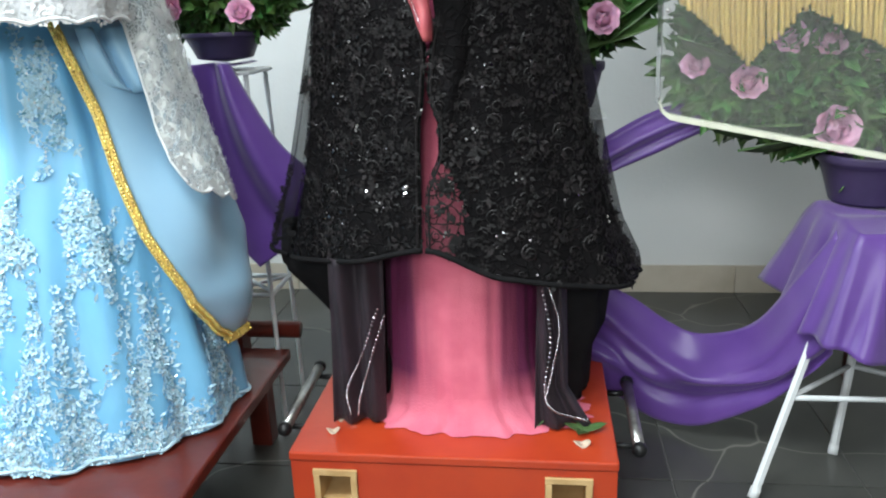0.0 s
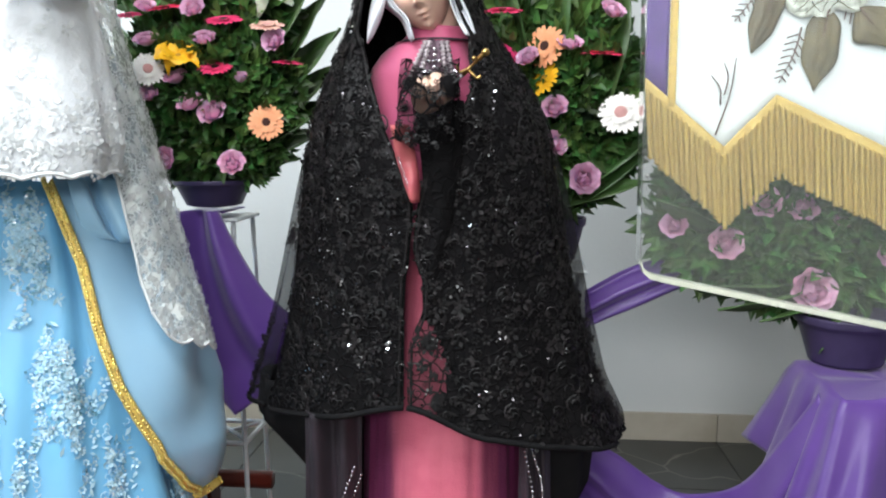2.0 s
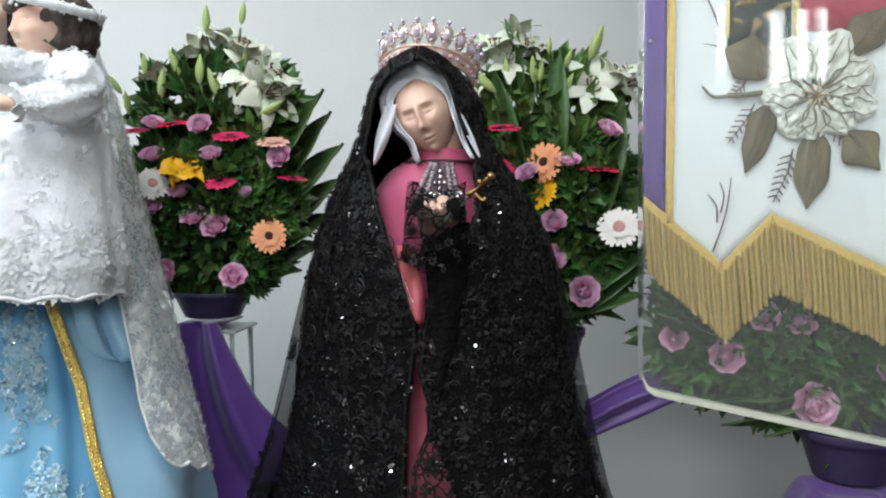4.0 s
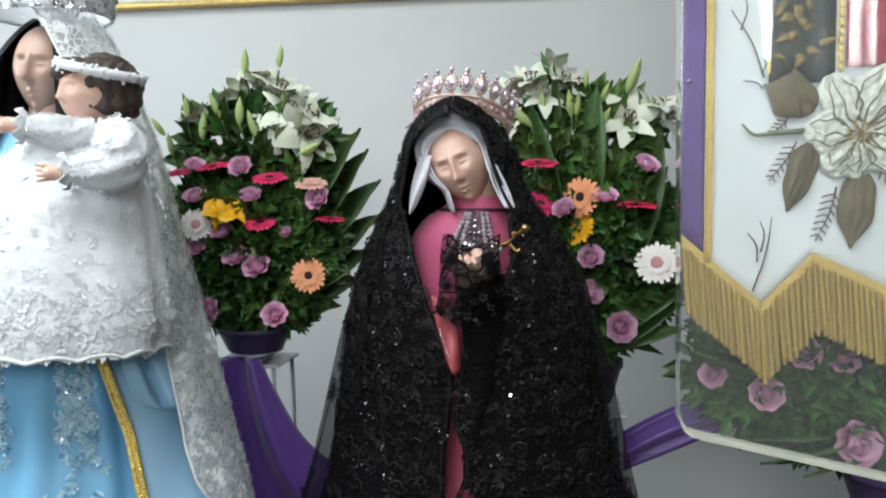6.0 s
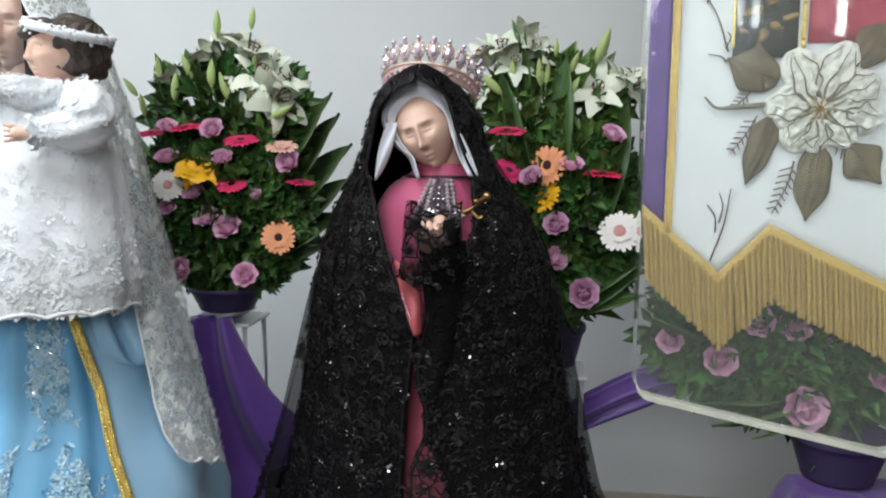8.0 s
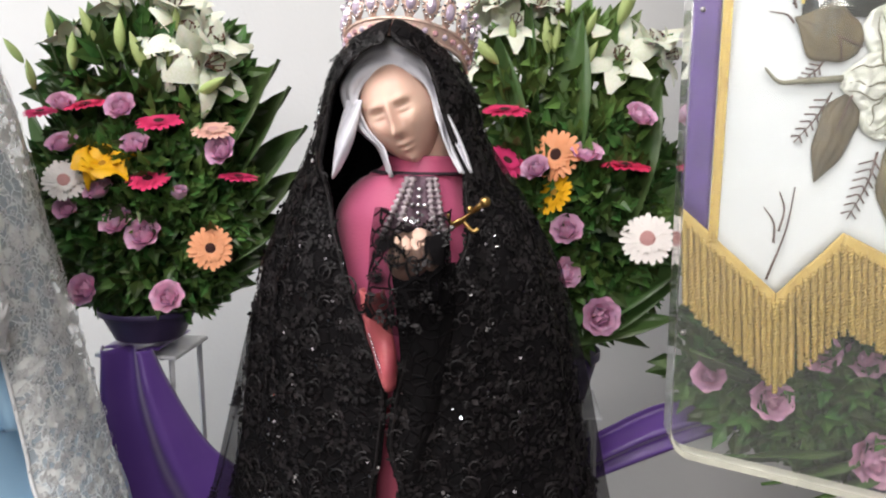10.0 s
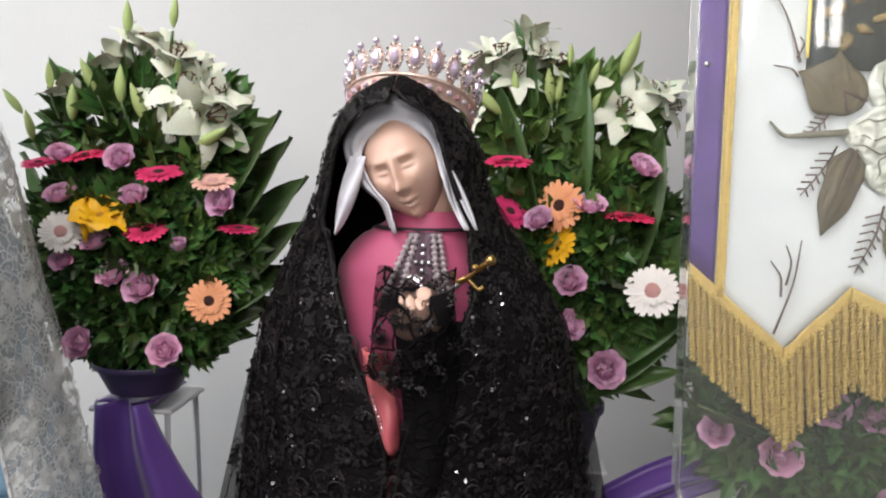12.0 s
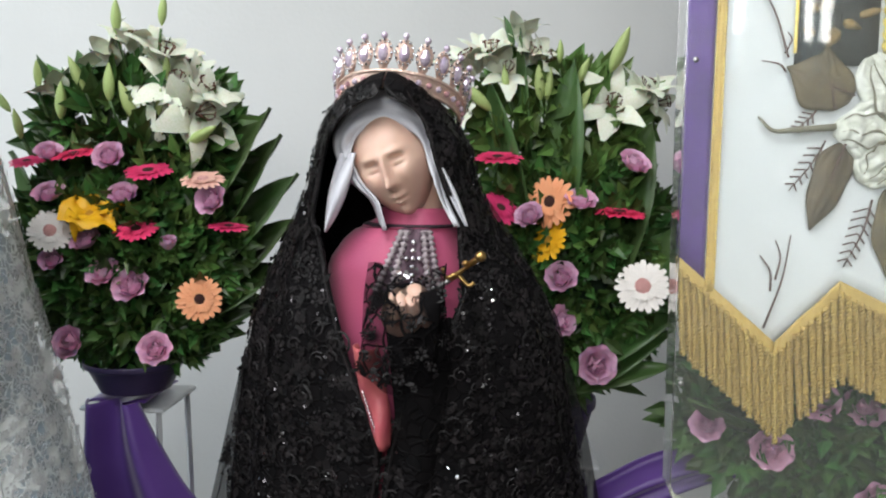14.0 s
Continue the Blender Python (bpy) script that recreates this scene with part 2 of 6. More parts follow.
M_WHITE = mat("white_gown_cloth", (0.87, 0.88, 0.91), 0.6, color2=(0.84, 0.86, 0.9), scale=30, bump=0.45, fine=90, sheen=0.2)
M_WHITEAPP = mat("white_applique", (0.85, 0.86, 0.87), 0.45, color2=(0.8, 0.82, 0.84), scale=80, bump=0.3, rand=0.05, island=True)
M_WHITELACE = lace("ivory_lace", (0.9, 0.92, 0.91), 0.42, 0.4, 60, 0.7, (0.8, 0.84, 0.83))
M_LILYLEAF = mat("fresh_green_leaf", (0.13, 0.22, 0.055), 0.4, color2=(0.07, 0.13, 0.03), scale=20, bump=0.2, fine=120, rand=0.4, island=True)
M_LEAF = mat("green_foliage", (0.075, 0.15, 0.035), 0.4, color2=(0.025, 0.07, 0.018), scale=25, bump=0.2, fine=160, rand=0.55, island=True)
M_BIGLEAF = mat("broad_green_leaf", (0.045, 0.095, 0.026), 0.36, color2=(0.08, 0.125, 0.045), scale=14, bump=0.25, fine=90, rand=0.3)
M_BUD = mat("lily_bud_skin", (0.34, 0.46, 0.14), 0.45, color2=(0.46, 0.54, 0.24), scale=30, bump=0.15, rand=0.15)
M_LILY = mat("white_lily_petal", (0.84, 0.85, 0.76), 0.5, color2=(0.68, 0.73, 0.54), scale=35, bump=0.2, rand=0.05, sub=0.1)
M_ANTHER = mat("dark_anther", (0.12, 0.05, 0.03), 0.7, bump=0.2)
M_ROSE = mat("lilac_rose_petal", (0.7, 0.37, 0.56), 0.5, color2=(0.76, 0.48, 0.62), scale=30, bump=0.15, rand=0.14, sub=0.1)
M_GPINK = mat("crimson_gerbera_petal", (0.66, 0.03, 0.12), 0.5, color2=(0.75, 0.06, 0.2), scale=60, bump=0.15, rand=0.15)
M_GORANGE = mat("peach_gerbera_petal", (0.85, 0.33, 0.14), 0.5, color2=(0.82, 0.4, 0.22), scale=60, bump=0.15)
M_GWHITE = mat("white_gerbera_petal", (0.88, 0.85, 0.81), 0.5, color2=(0.86, 0.79, 0.75), scale=60, bump=0.15)
M_GYELLOW = mat("yellow_petal", (0.85, 0.42, 0.01), 0.45, color2=(0.82, 0.5, 0.02), scale=40, bump=0.15)
M_GBLUSH = mat("blush_gerbera_petal", (0.8, 0.5, 0.4), 0.5, color2=(0.75, 0.4, 0.35), scale=60, bump=0.15)
M_CDARK = mat("dark_flower_centre", (0.06, 0.02, 0.015), 0.8, scale=200, bump=0.6, fine=500)
M_CPINK = mat("pink_flower_centre", (0.8, 0.42, 0.4), 0.8, scale=200, bump=0.6, fine=500)
M_CYELLOW = mat("yellow_flower_centre", (0.6, 0.3, 0.03), 0.8, scale=200, bump=0.6, fine=500)
# dark colour of the unseen cores that make the gaps between leaves read as shade
M_FILLER = mat("dark_filler", (0.012, 0.03, 0.012), 0.95, scale=60, bump=0.8)
M_BANNER = mat("white_banner_silk", (0.68, 0.715, 0.73), 0.45, color2=(0.66, 0.7, 0.72), scale=4, bump=0.0)
M_FRINGE = mat("gold_fringe_cord", (0.58, 0.42, 0.13), 0.55, 0.0, color2=(0.48, 0.33, 0.09), scale=90, bump=0.5, fine=240, rand=0.1, island=True)
M_OLIVE = mat("olive_brown_leaf_silk", (0.075, 0.062, 0.032), 0.4, color2=(0.16, 0.125, 0.06), scale=28, bump=0.4, fine=200, rand=0.2)
M_TWIG = mat("brown_thread", (0.12, 0.07, 0.06), 0.6, scale=80)
M_SILVERPETAL = mat("silver_white_petal", (0.72, 0.73, 0.68), 0.35, color2=(0.56, 0.58, 0.5), scale=55, bump=0.5, fine=120)
M_PETALVEIN = mat("grey_olive_cord", (0.2, 0.19, 0.13), 0.5, scale=90, bump=0.4)
M_BROCADE = mat("brown_gold_brocade", (0.17, 0.125, 0.06), 0.45, 0.3, color2=(0.36, 0.25, 0.09), scale=70, bump=0.5, fine=150)
M_DARKCLOTH = mat("dark_green_brocade_ground", (0.025, 0.03, 0.025), 0.6, scale=40)
M_REDCLOTH = mat("wine_red_cloth", (0.3, 0.02, 0.05), 0.5, color2=(0.36, 0.05, 0.08), scale=25)
M_ACRYLIC = mat("clear_acrylic", (0.95, 0.97, 0.96), 0.03, color2=(0.95, 0.97, 0.96), bump=0, trans=1.0, haze=0.03, ior=1.38)
M_RIM = mat("clear_acrylic_edge", (0.86, 0.86, 0.74), 0.15, bump=0.05, trans=0.4, haze=0.35, ior=1.4)
M_PETALBIT = mat("fallen_cream_petal", (0.75, 0.58, 0.45), 0.5, scale=60)
def ripple(m):
    """Tall shallow ripples, as in a thin warped plastic sheet."""
    N, K = m.node_tree.nodes, m.node_tree.links
    tc, mp, nz, bp = N.new("ShaderNodeTexCoord"), N.new("ShaderNodeMapping"), N.new("ShaderNodeTexNoise"), N.new("ShaderNodeBump")
    mp.inputs["Scale"].default_value = (6, 6, 1.3)
    nz.inputs["Scale"].default_value, nz.inputs["Detail"].default_value = 1.0, 0.0
    bp.inputs["Strength"].default_value, bp.inputs["Distance"].default_value = 0.22, 0.03
    K.new(tc.outputs["Object"], mp.inputs[0])
    K.new(mp.outputs[0], nz.inputs["Vector"])
    K.new(nz.outputs["Fac"], bp.inputs["Height"])
    K.new(bp.outputs[0], N["Principled BSDF"].inputs["Coat Normal"])
    N["Principled BSDF"].inputs["Coat Weight"].default_value = 1.0
    N["Principled BSDF"].inputs["Coat Roughness"].default_value = 0.04


ripple(M_ACRYLIC)
M_SHEERLACE.node_tree.nodes["Principled BSDF"].inputs["Specular IOR Level"].default_value = 0.1
M_WHITELACE.node_tree.nodes["Bump"].inputs["Strength"].default_value = 0.1
M_FRAMEWOOD = mat("dark_wood", (0.1, 0.03, 0.02), 0.4, scale=20)


def tile_material():
    """Polished dark grey marble with thin pale veins."""
    m = mat("dark_grey_marble", (0.04, 0.041, 0.038), 0.3, color2=(0.062, 0.061, 0.056), scale=4, bump=0.03, rand=0.2)
    N, K = m.node_tree.nodes, m.node_tree.links
    tc = N.new("ShaderNodeTexCoord")
    oi = N.new("ShaderNodeObjectInfo")
    ad = N.new("ShaderNodeVectorMath")
    K.new(tc.outputs["Object"], ad.inputs[0])
    K.new(oi.outputs["Location"], ad.inputs[1])
    w = N.new("ShaderNodeTexNoise")
    w.inputs["Scale"].default_value = 3
    s = N.new("ShaderNodeVectorMath")
    s.operation = "MULTIPLY_ADD"
    s.inputs[1].default_value = (0.35, 0.35, 0.35)
    K.new(ad.outputs[0], w.inputs["Vector"])
    K.new(w.outputs["Color"], s.inputs[0])
    K.new(ad.outputs[0], s.inputs[2])
    v = N.new("ShaderNodeTexVoronoi")
    v.feature = "DISTANCE_TO_EDGE"
    v.inputs["Scale"].default_value = 1.5
    K.new(s.outputs[0], v.inputs["Vector"])
    r = N.new("ShaderNodeMapRange")
    r.inputs[1].default_value, r.inputs[2].default_value, r.inputs[3].default_value, r.inputs[4].default_value = 0.0, 0.006, 0.5, 0
    K.new(v.outputs["Distance"], r.inputs[0])
    mx = N.new("ShaderNodeMix")
    mx.data_type = "RGBA"
    b = N["Principled BSDF"]
    K.new(b.inputs["Base Color"].links[0].from_socket, mx.inputs[6])
    mx.inputs[7].default_value = (0.34, 0.33, 0.29, 1)
    K.new(r.outputs[0], mx.inputs[0])
    K.new(mx.outputs[2], b.inputs["Base Color"])
    return m


M_TILE = tile_material()

# ---- building helpers ----
BASE = {}


def thing(name, at, label, category, group=""):
    """An empty at the base of a thing, for its parts."""
    o = new(name)
    o.location = at
    o.empty_display_size = 0.05
    BASE[o] = Matrix.Translation(at)
    return tagged(o, label, category, group)


def mesh(name, verts, faces, mats, index=None, smooth=True):
    me = bpy.data.meshes.new(name)
    me.from_pydata([tuple(v) for v in verts], [], faces)
    for m in (mats if isinstance(mats, (list, tuple)) else [mats]):
        me.materials.append(m)
    if index:
        me.polygons.foreach_set("material_index", index)
    if smooth:
        me.polygons.foreach_set("use_smooth", [True] * len(me.polygons))
    me.update()
    return me


def part(name, geo, m, parent=None, label="", smooth=True, thick=0.0, at=None, kind="", bevel=0.0):
    """One mesh object: geo is verts and faces in the world (or in its own frame, where at gives the pose), or a mesh that is shared."""
    me = geo if isinstance(geo, bpy.types.Mesh) else mesh(name, geo[0], geo[1], m, geo[2] if len(geo) > 2 else None, smooth)
    o = new(name, me)
    if parent:
        o.parent = parent
        if parent in BASE:
            o.matrix_parent_inverse = BASE[parent].inverted()
        if at is None and parent in BASE:
            BASE[o] = Matrix()
    elif at is None:
        BASE[o] = Matrix()
    if at is not None:
        o.matrix_basis = at
    if thick:
        s = o.modifiers.new("thickness", "SOLIDIFY")
        s.thickness, s.offset = thick, 0
    if bevel:
        s = o.modifiers.new("edge", "BEVEL")
        s.width, s.segments = bevel, 2
    if label or kind:
        tagged(o, label, kind=kind)
    return o


def join(geos):
    V, F, I = [], [], []
    for i, g in enumerate(geos):
        n = len(V)
        V += list(g[0])
        F += [tuple(n + k for k in f) for f in g[1]]
        I += list(g[2]) if len(g) > 2 else [0] * len(g[1])
    return V, F, I


def move(g, m):
    return [m @ Vector(v) for v in g[0]], g[1], (g[2] if len(g) > 2 else [0] * len(g[1]))


def slot(g, i):
    return g[0], g[1], [i] * len(g[1])


def grid(f, nu, nv, wrap=False):
    """A sheet from f(u, v), u and v from 0 to 1; wrap closes it round u."""
    V = [Vector(f(i / nu, j / nv)) for j in range(nv + 1) for i in range(nu if wrap else nu + 1)]
    w = nu if wrap else nu + 1
    F = [(j * w + i, j * w + (i + 1) % w, (j + 1) * w + (i + 1) % w, (j + 1) * w + i) for j in range(nv) for i in range(nu)]
    return V, F


def block(x0, x1, y0, y1, z0, z1):
    V = [(x, y, z) for z in (z0, z1) for y in (y0, y1) for x in (x0, x1)]
    return V, [(0, 2, 3, 1), (4, 5, 7, 6), (0, 1, 5, 4), (2, 6, 7, 3), (0, 4, 6, 2), (1, 3, 7, 5)]


def tube(path, r, n=8, caps=True):
    """A round bar along a path of points; r is one radius or one for each point."""
    P = [Vector(p) for p in path]
    R = r if isinstance(r, (list, tuple)) else [r] * len(P)
    V, F = [], []
    for i, p in enumerate(P):
        d = (P[min(i + 1, len(P) - 1)] - P[max(i - 1, 0)]).normalized()
        a = d.cross(Vector((0, 0, 1)) if abs(d.z) < 0.9 else Vector((1, 0, 0))).normalized()
        b = d.cross(a)
        V += [p + R[i] * (math.cos(2 * math.pi * k / n) * a + math.sin(2 * math.pi * k / n) * b) for k in range(n)]
    for i in range(len(P) - 1):
        F += [(i * n + k, (i + 1) * n + k, (i + 1) * n + (k + 1) % n, i * n + (k + 1) % n) for k in range(n)]
    if caps:
        F += [tuple(range(n)), tuple((len(P) - 1) * n + k for k in range(n - 1, -1, -1))]
    return V, F


def ball(c, r, nu=16, nv=10):
    rx, ry, rz = r if isinstance(r, (list, tuple)) else (r, r, r)
    c = Vector(c)
    return grid(lambda u, v: c + Vector((rx * math.sin(math.pi * v) * math.cos(2 * math.pi * u), ry * math.sin(math.pi * v) * math.sin(2 * math.pi * u),
                                         rz * math.cos(math.pi * v))), nu, nv, True)


def lerp(table, t):
    """Smooth reading of rows (key, value, ...), rising in key."""
    if t <= table[0][0]:
        return table[0][1:]
    for a, b in zip(table, table[1:]):
        if t <= b[0]:
            k = (t - a[0]) / (b[0] - a[0])
            return [p + (q - p) * k for p, q in zip(a[1:], b[1:])]
    return table[-1][1:]


def spline(pts, n):
    """n + 1 points of a smooth curve through pts."""
    P = [Vector(p) for p in pts]
    P = [2 * P[0] - P[1]] + P + [2 * P[-1] - P[-2]]
    out = []
    m = len(P) - 3
    for i in range(n + 1):
        t = i / n * m
        k = min(int(t), m - 1)
        t -= k
        a, b, c, d = P[k:k + 4]
        out.append(0.5 * (2 * b + (c - a) * t + (2 * a - 5 * b + 4 * c - d) * t * t + (3 * b - a - 3 * c + d) * t ** 3))
    return out


def facing(p, n, spin=0.0, size=1.0):
    """A pose at p whose z axis looks along n."""
    return Matrix.Translation(p) @ Vector(n).to_track_quat("Z", "Y").to_matrix().to_4x4() @ Matrix.Rotation(spin, 4, "Z") @ Matrix.Diagonal((size, size, size, 1))

# ---- the room ----


def room():
    x0, x1, y0, y1, top = -3.2, 3.0, -3.5, 2.7, 3.3
    tagged(part("wall_back", block(x0 - 0.2, x1 + 0.2, y1, y1 + 0.2, 0, top), M_WALL, smooth=False),
           "plain white painted wall with a cream baseboard", "wall", kind="structure")
    tagged(part("wall_right", block(x1, x1 + 0.2, y0, y1, 0, top), M_SIDEWALL, smooth=False), "unseen side wall, darkened to cut bounce light", "wall", kind="structure")
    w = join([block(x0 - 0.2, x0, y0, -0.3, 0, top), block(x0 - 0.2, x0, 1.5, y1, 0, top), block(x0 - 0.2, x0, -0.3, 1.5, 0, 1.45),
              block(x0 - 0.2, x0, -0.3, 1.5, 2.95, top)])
    tagged(part("wall_left", w, M_SIDEWALL, smooth=False), "unseen darkened side wall with a window opening", "wall", kind="structure")
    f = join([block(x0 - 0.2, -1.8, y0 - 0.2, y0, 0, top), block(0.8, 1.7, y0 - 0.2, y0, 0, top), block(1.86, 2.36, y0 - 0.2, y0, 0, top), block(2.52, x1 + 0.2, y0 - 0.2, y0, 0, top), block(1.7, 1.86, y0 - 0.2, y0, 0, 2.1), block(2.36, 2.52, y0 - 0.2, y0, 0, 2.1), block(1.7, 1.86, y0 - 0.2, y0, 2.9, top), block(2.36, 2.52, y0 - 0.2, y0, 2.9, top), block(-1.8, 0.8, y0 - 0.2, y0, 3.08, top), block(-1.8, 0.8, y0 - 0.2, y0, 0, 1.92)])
    tagged(part("wall_front", f, M_SIDEWALL, smooth=False), "unseen darkened wall with an added wide opening and two narrow windows", "wall", kind="structure")
    # unseen ceiling; its opening is added for the overhead lamp
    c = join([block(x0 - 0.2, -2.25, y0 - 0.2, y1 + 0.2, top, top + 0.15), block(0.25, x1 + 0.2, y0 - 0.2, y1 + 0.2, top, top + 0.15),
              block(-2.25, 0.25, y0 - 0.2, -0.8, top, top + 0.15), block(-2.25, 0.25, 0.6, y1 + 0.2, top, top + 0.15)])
    tagged(part("ceiling", c, M_CEIL, smooth=False), "unseen darkened ceiling with an added light opening", "ceiling", kind="structure")
    tagged(part("ground", block(-40, 40, -60, 40, -0.12, -0.06), M_GROUT, smooth=False), "grey paved ground outside the building", "ground", kind="structure")
    fl = tagged(part("floor", block(x0 - 0.2, x1 + 0.2, y0 - 0.2, y1 + 0.2, -0.06, -0.004), M_GROUT, smooth=False),
                "dark grey marble tile floor with pale veins", "floor", kind="structure")
    bb = tagged(part("baseboard", block(x0, x1, y1 - 0.012, y1 - 0.002, 0.0, 0.098), M_BASE, smooth=False), "cream ceramic baseboard tiles along the wall", "baseboard", kind="structure")
    return fl, bb


FLOOR, BASEBOARD = room()


def framed_panel():
    t = thing("picture_frame", (-0.75, 2.68, 1.965), "large white panel in a thin gilt frame hung on wall", "picture frame")
    x0, x1, z0, z1 = -2.3, 0.55, 1.962, 2.95
    part("panel", block(x0 + 0.02, x1 - 0.02, 2.675, 2.697, z0 + 0.02, z1 - 0.02), M_PANEL, t, smooth=False)
    for g in (block(x0, x1, 2.655, 2.698, z0, z0 + 0.022), block(x0, x1, 2.655, 2.698, z1 - 0.022, z1),
              block(x0, x0 + 0.022, 2.655, 2.698, z0 + 0.022, z1 - 0.022), block(x1 - 0.022, x1, 2.655, 2.698, z0 + 0.022, z1 - 0.022)):
        part("frame_rail", g, M_GOLDPAINT, t, "gilt frame rail", smooth=False, bevel=0.005)
    for z in (z0 + 0.05,):
        part("inner_fillet", block(x0 + 0.05, x1 - 0.05, 2.668, 2.676, z, z + 0.012), M_GOLDPAINT, t, "thin gilt fillet", smooth=False, bevel=0.002)


framed_panel()

# ---- the red platform and its handles ----
BOX = (-0.496, 0.165, 1.308, 1.86, 0.155)


def platform():
    x0, x1, y0, y1, zt = BOX
    t = thing("carrying_platform", ((x0 + x1) / 2, (y0 + y1) / 2, 0), "low red lacquered wooden platform with open pole sockets", "platform")
    part("top_board", block(x0, x1, y0, y1, zt - 0.02, zt), M_REDBOX, t, smooth=False, bevel=0.004)
    part("side_board", block(x0 + 0.003, x0 + 0.02, y0 + 0.02, y1, 0, zt - 0.021), M_REDBOX, t, smooth=False)
    part("side_board", block(x1 - 0.02, x1 - 0.003, y0 + 0.02, y1, 0, zt - 0.021), M_REDBOX, t, smooth=False)
    part("back_board", block(x0 + 0.021, x1 - 0.021, y1 - 0.02, y1 - 0.003, 0, zt - 0.021), M_REDBOX, t, smooth=False)
    holes = [(-0.448, -0.356), (0.022, 0.116)]
    z0, z1 = 0.028, 0.118
    xs = [x0 + 0.003, holes[0][0], holes[0][1], holes[1][0], holes[1][1], x1 - 0.003]
    for q in ((xs[0], xs[1], 0, zt - 0.021), (xs[2], xs[3], 0, zt - 0.021), (xs[4], xs[5], 0, zt - 0.021), (xs[1], xs[2], z1, zt - 0.021), (xs[1], xs[2], 0, z0), (xs[3], xs[4], z1, zt - 0.021), (xs[3], xs[4], 0, z0)):
        part("front_board", block(q[0], q[1], y0 + 0.003, y0 + 0.02, q[2], q[3]), M_REDBOX, t, smooth=False)
    for a, b in holes:
        k = 0.014
        for q in (block(a, b, y0 - 0.002, y0 + 0.3, z1 - k, z1 - 0.001), block(a, b, y0 - 0.002, y0 + 0.3, z0 + 0.001, z0 + k),
                  block(a + 0.001, a + k, y0 - 0.002, y0 + 0.3, z0 + k, z1 - k), block(b - k, b - 0.001, y0 - 0.002, y0 + 0.3, z0 + k, z1 - k)):
            part("socket_lining", q, M_RAWWOOD, t, "raw pine socket lining", smooth=False, bevel=0.001)
    for s, xa, xb, ya, yb, xe in ((-1, -0.555, -0.562, 1.463, 1.775, x0), (1, 0.217, 0.222, 1.425, 1.72, x1)):
        z = 0.118
        h = part("handle", tube([(xa, ya, z), (xb, yb, z)], 0.0125, 14), M_STEEL, t, "grey steel tube handle")
        for y, x in ((ya, xa), (yb, xb)):
            part("end_cap", ball((x, y + (0.004 if y == yb else -0.004), z), 0.0165), M_BLACKPLASTIC, h, "round black plastic end cap")
            part("bracket", tube([(xe, y + (0.03 if y == ya else -0.03), z - 0.012), (x, y + (0.03 if y == ya else -0.03), z - 0.012)], 0.007), M_BLACKPLASTIC, h, "black bracket arm")


platform()


def fallen_bits():
    random.seed(5)
    for x, y, r in ((-0.423, 1.391, 0.013), (-0.418, 1.438, 0.008), (0.096, 1.371, 0.016)):
        def f(u, v, x=x, y=y, r=r):
            a, q = 2 * math.pi * u, 0.15 + 0.85 * v
            return (x + r * q * math.cos(a) * 1.1, y + r * q * math.sin(a) * (0.8 + 0.2 * math.sin(3 * a)), 0.1565 + 0.004 * v * (1 + math.sin(2 * a + 1)))
        tagged(part("fallen_petal", grid(f, 12, 3, True), M_PETALBIT, thick=0.0012), "curled cream petal lying on the red platform", "petal", "fallen petals")
    t = thing("fallen_sprig", (0.1, 1.42, 0.155), "small green leaf sprig lying on the platform", "sprig")
    for a, l in ((0.3, 0.05), (1.7, 0.042), (2.9, 0.045), (4.2, 0.03)):
        leaf_blade("leaf", t, (0.104, 1.42, 0.158), (math.cos(a), math.sin(a), 0.25), l, 0.013, M_BIGLEAF)
    t = thing("fallen_leaf", (0.005, 1.45, 0.155), "single green leaf lying on the platform", "leaf")
    leaf_blade("leaf", t, (-0.01, 1.425, 0.158), (0.5, 0.8, 0.3), 0.07, 0.022, M_BIGLEAF)


def leaf_blade(name, parent, p, d, length, width, m, droop=0.0, label="", curl=0.15, side=None):
    """One pointed leaf from p along d, folded along its midrib."""
    p, d = Vector(p), Vector(d).normalized()
    s = (Vector(side) if side else d.cross(Vector((0, 0, 1)))).normalized()
    n = s.cross(d).normalized()

    def f(u, v):
        w = width * math.sin(math.pi * (0.04 + 0.96 * v) ** 0.75) ** 0.8 if v < 1 else 0
        x = 2 * u - 1
        return p + d * length * v + s * w * x + n * (curl * w * abs(x) * 1.5) + Vector((0, 0, -droop * length * v * v)) + n * 0.06 * width * math.sin(9 * v + 5 * x)
    return part(name, grid(f, 4, 9), m, parent, label, thick=0.0012)


fallen_bits()

# ---- garments as rings round an upright axis ----


def ring_point(rows, z, a, fold=0.0, k=9, seed=0.0, out=0.0):
    """A point of a garment at height z and angle a (0: front). Rows: z, left x, right x, front y, back y."""
    xl, xr, yf, yb = lerp(rows, z)
    cx, cy = (xl + xr) / 2, yf + (yb - yf) * 0.5
    w, b = (xr - xl) / 2, (yb - yf) / 2
    q = 1 + fold * (math.sin(k * a + seed + 2.3 * z) + 0.6 * math.sin(1.7 * k * a + 2 * seed - 3.1 * z) + 0.8 * noise.noise((2.3 * math.sin(a), 2.3 * math.cos(a), 3 * z + seed)))
    return Vector((cx + (w * q + out) * math.sin(a), cy - (b * q + out) * math.cos(a), z))


def ring_normal(rows, z, a, **kw):
    p = ring_point(rows, z, a, **kw)
    u = ring_point(rows, z, a + 0.02, **kw) - p
    v = ring_point(rows, z + 0.006, a, **kw) - p
    n = u.cross(v)
    return p, n.normalized()


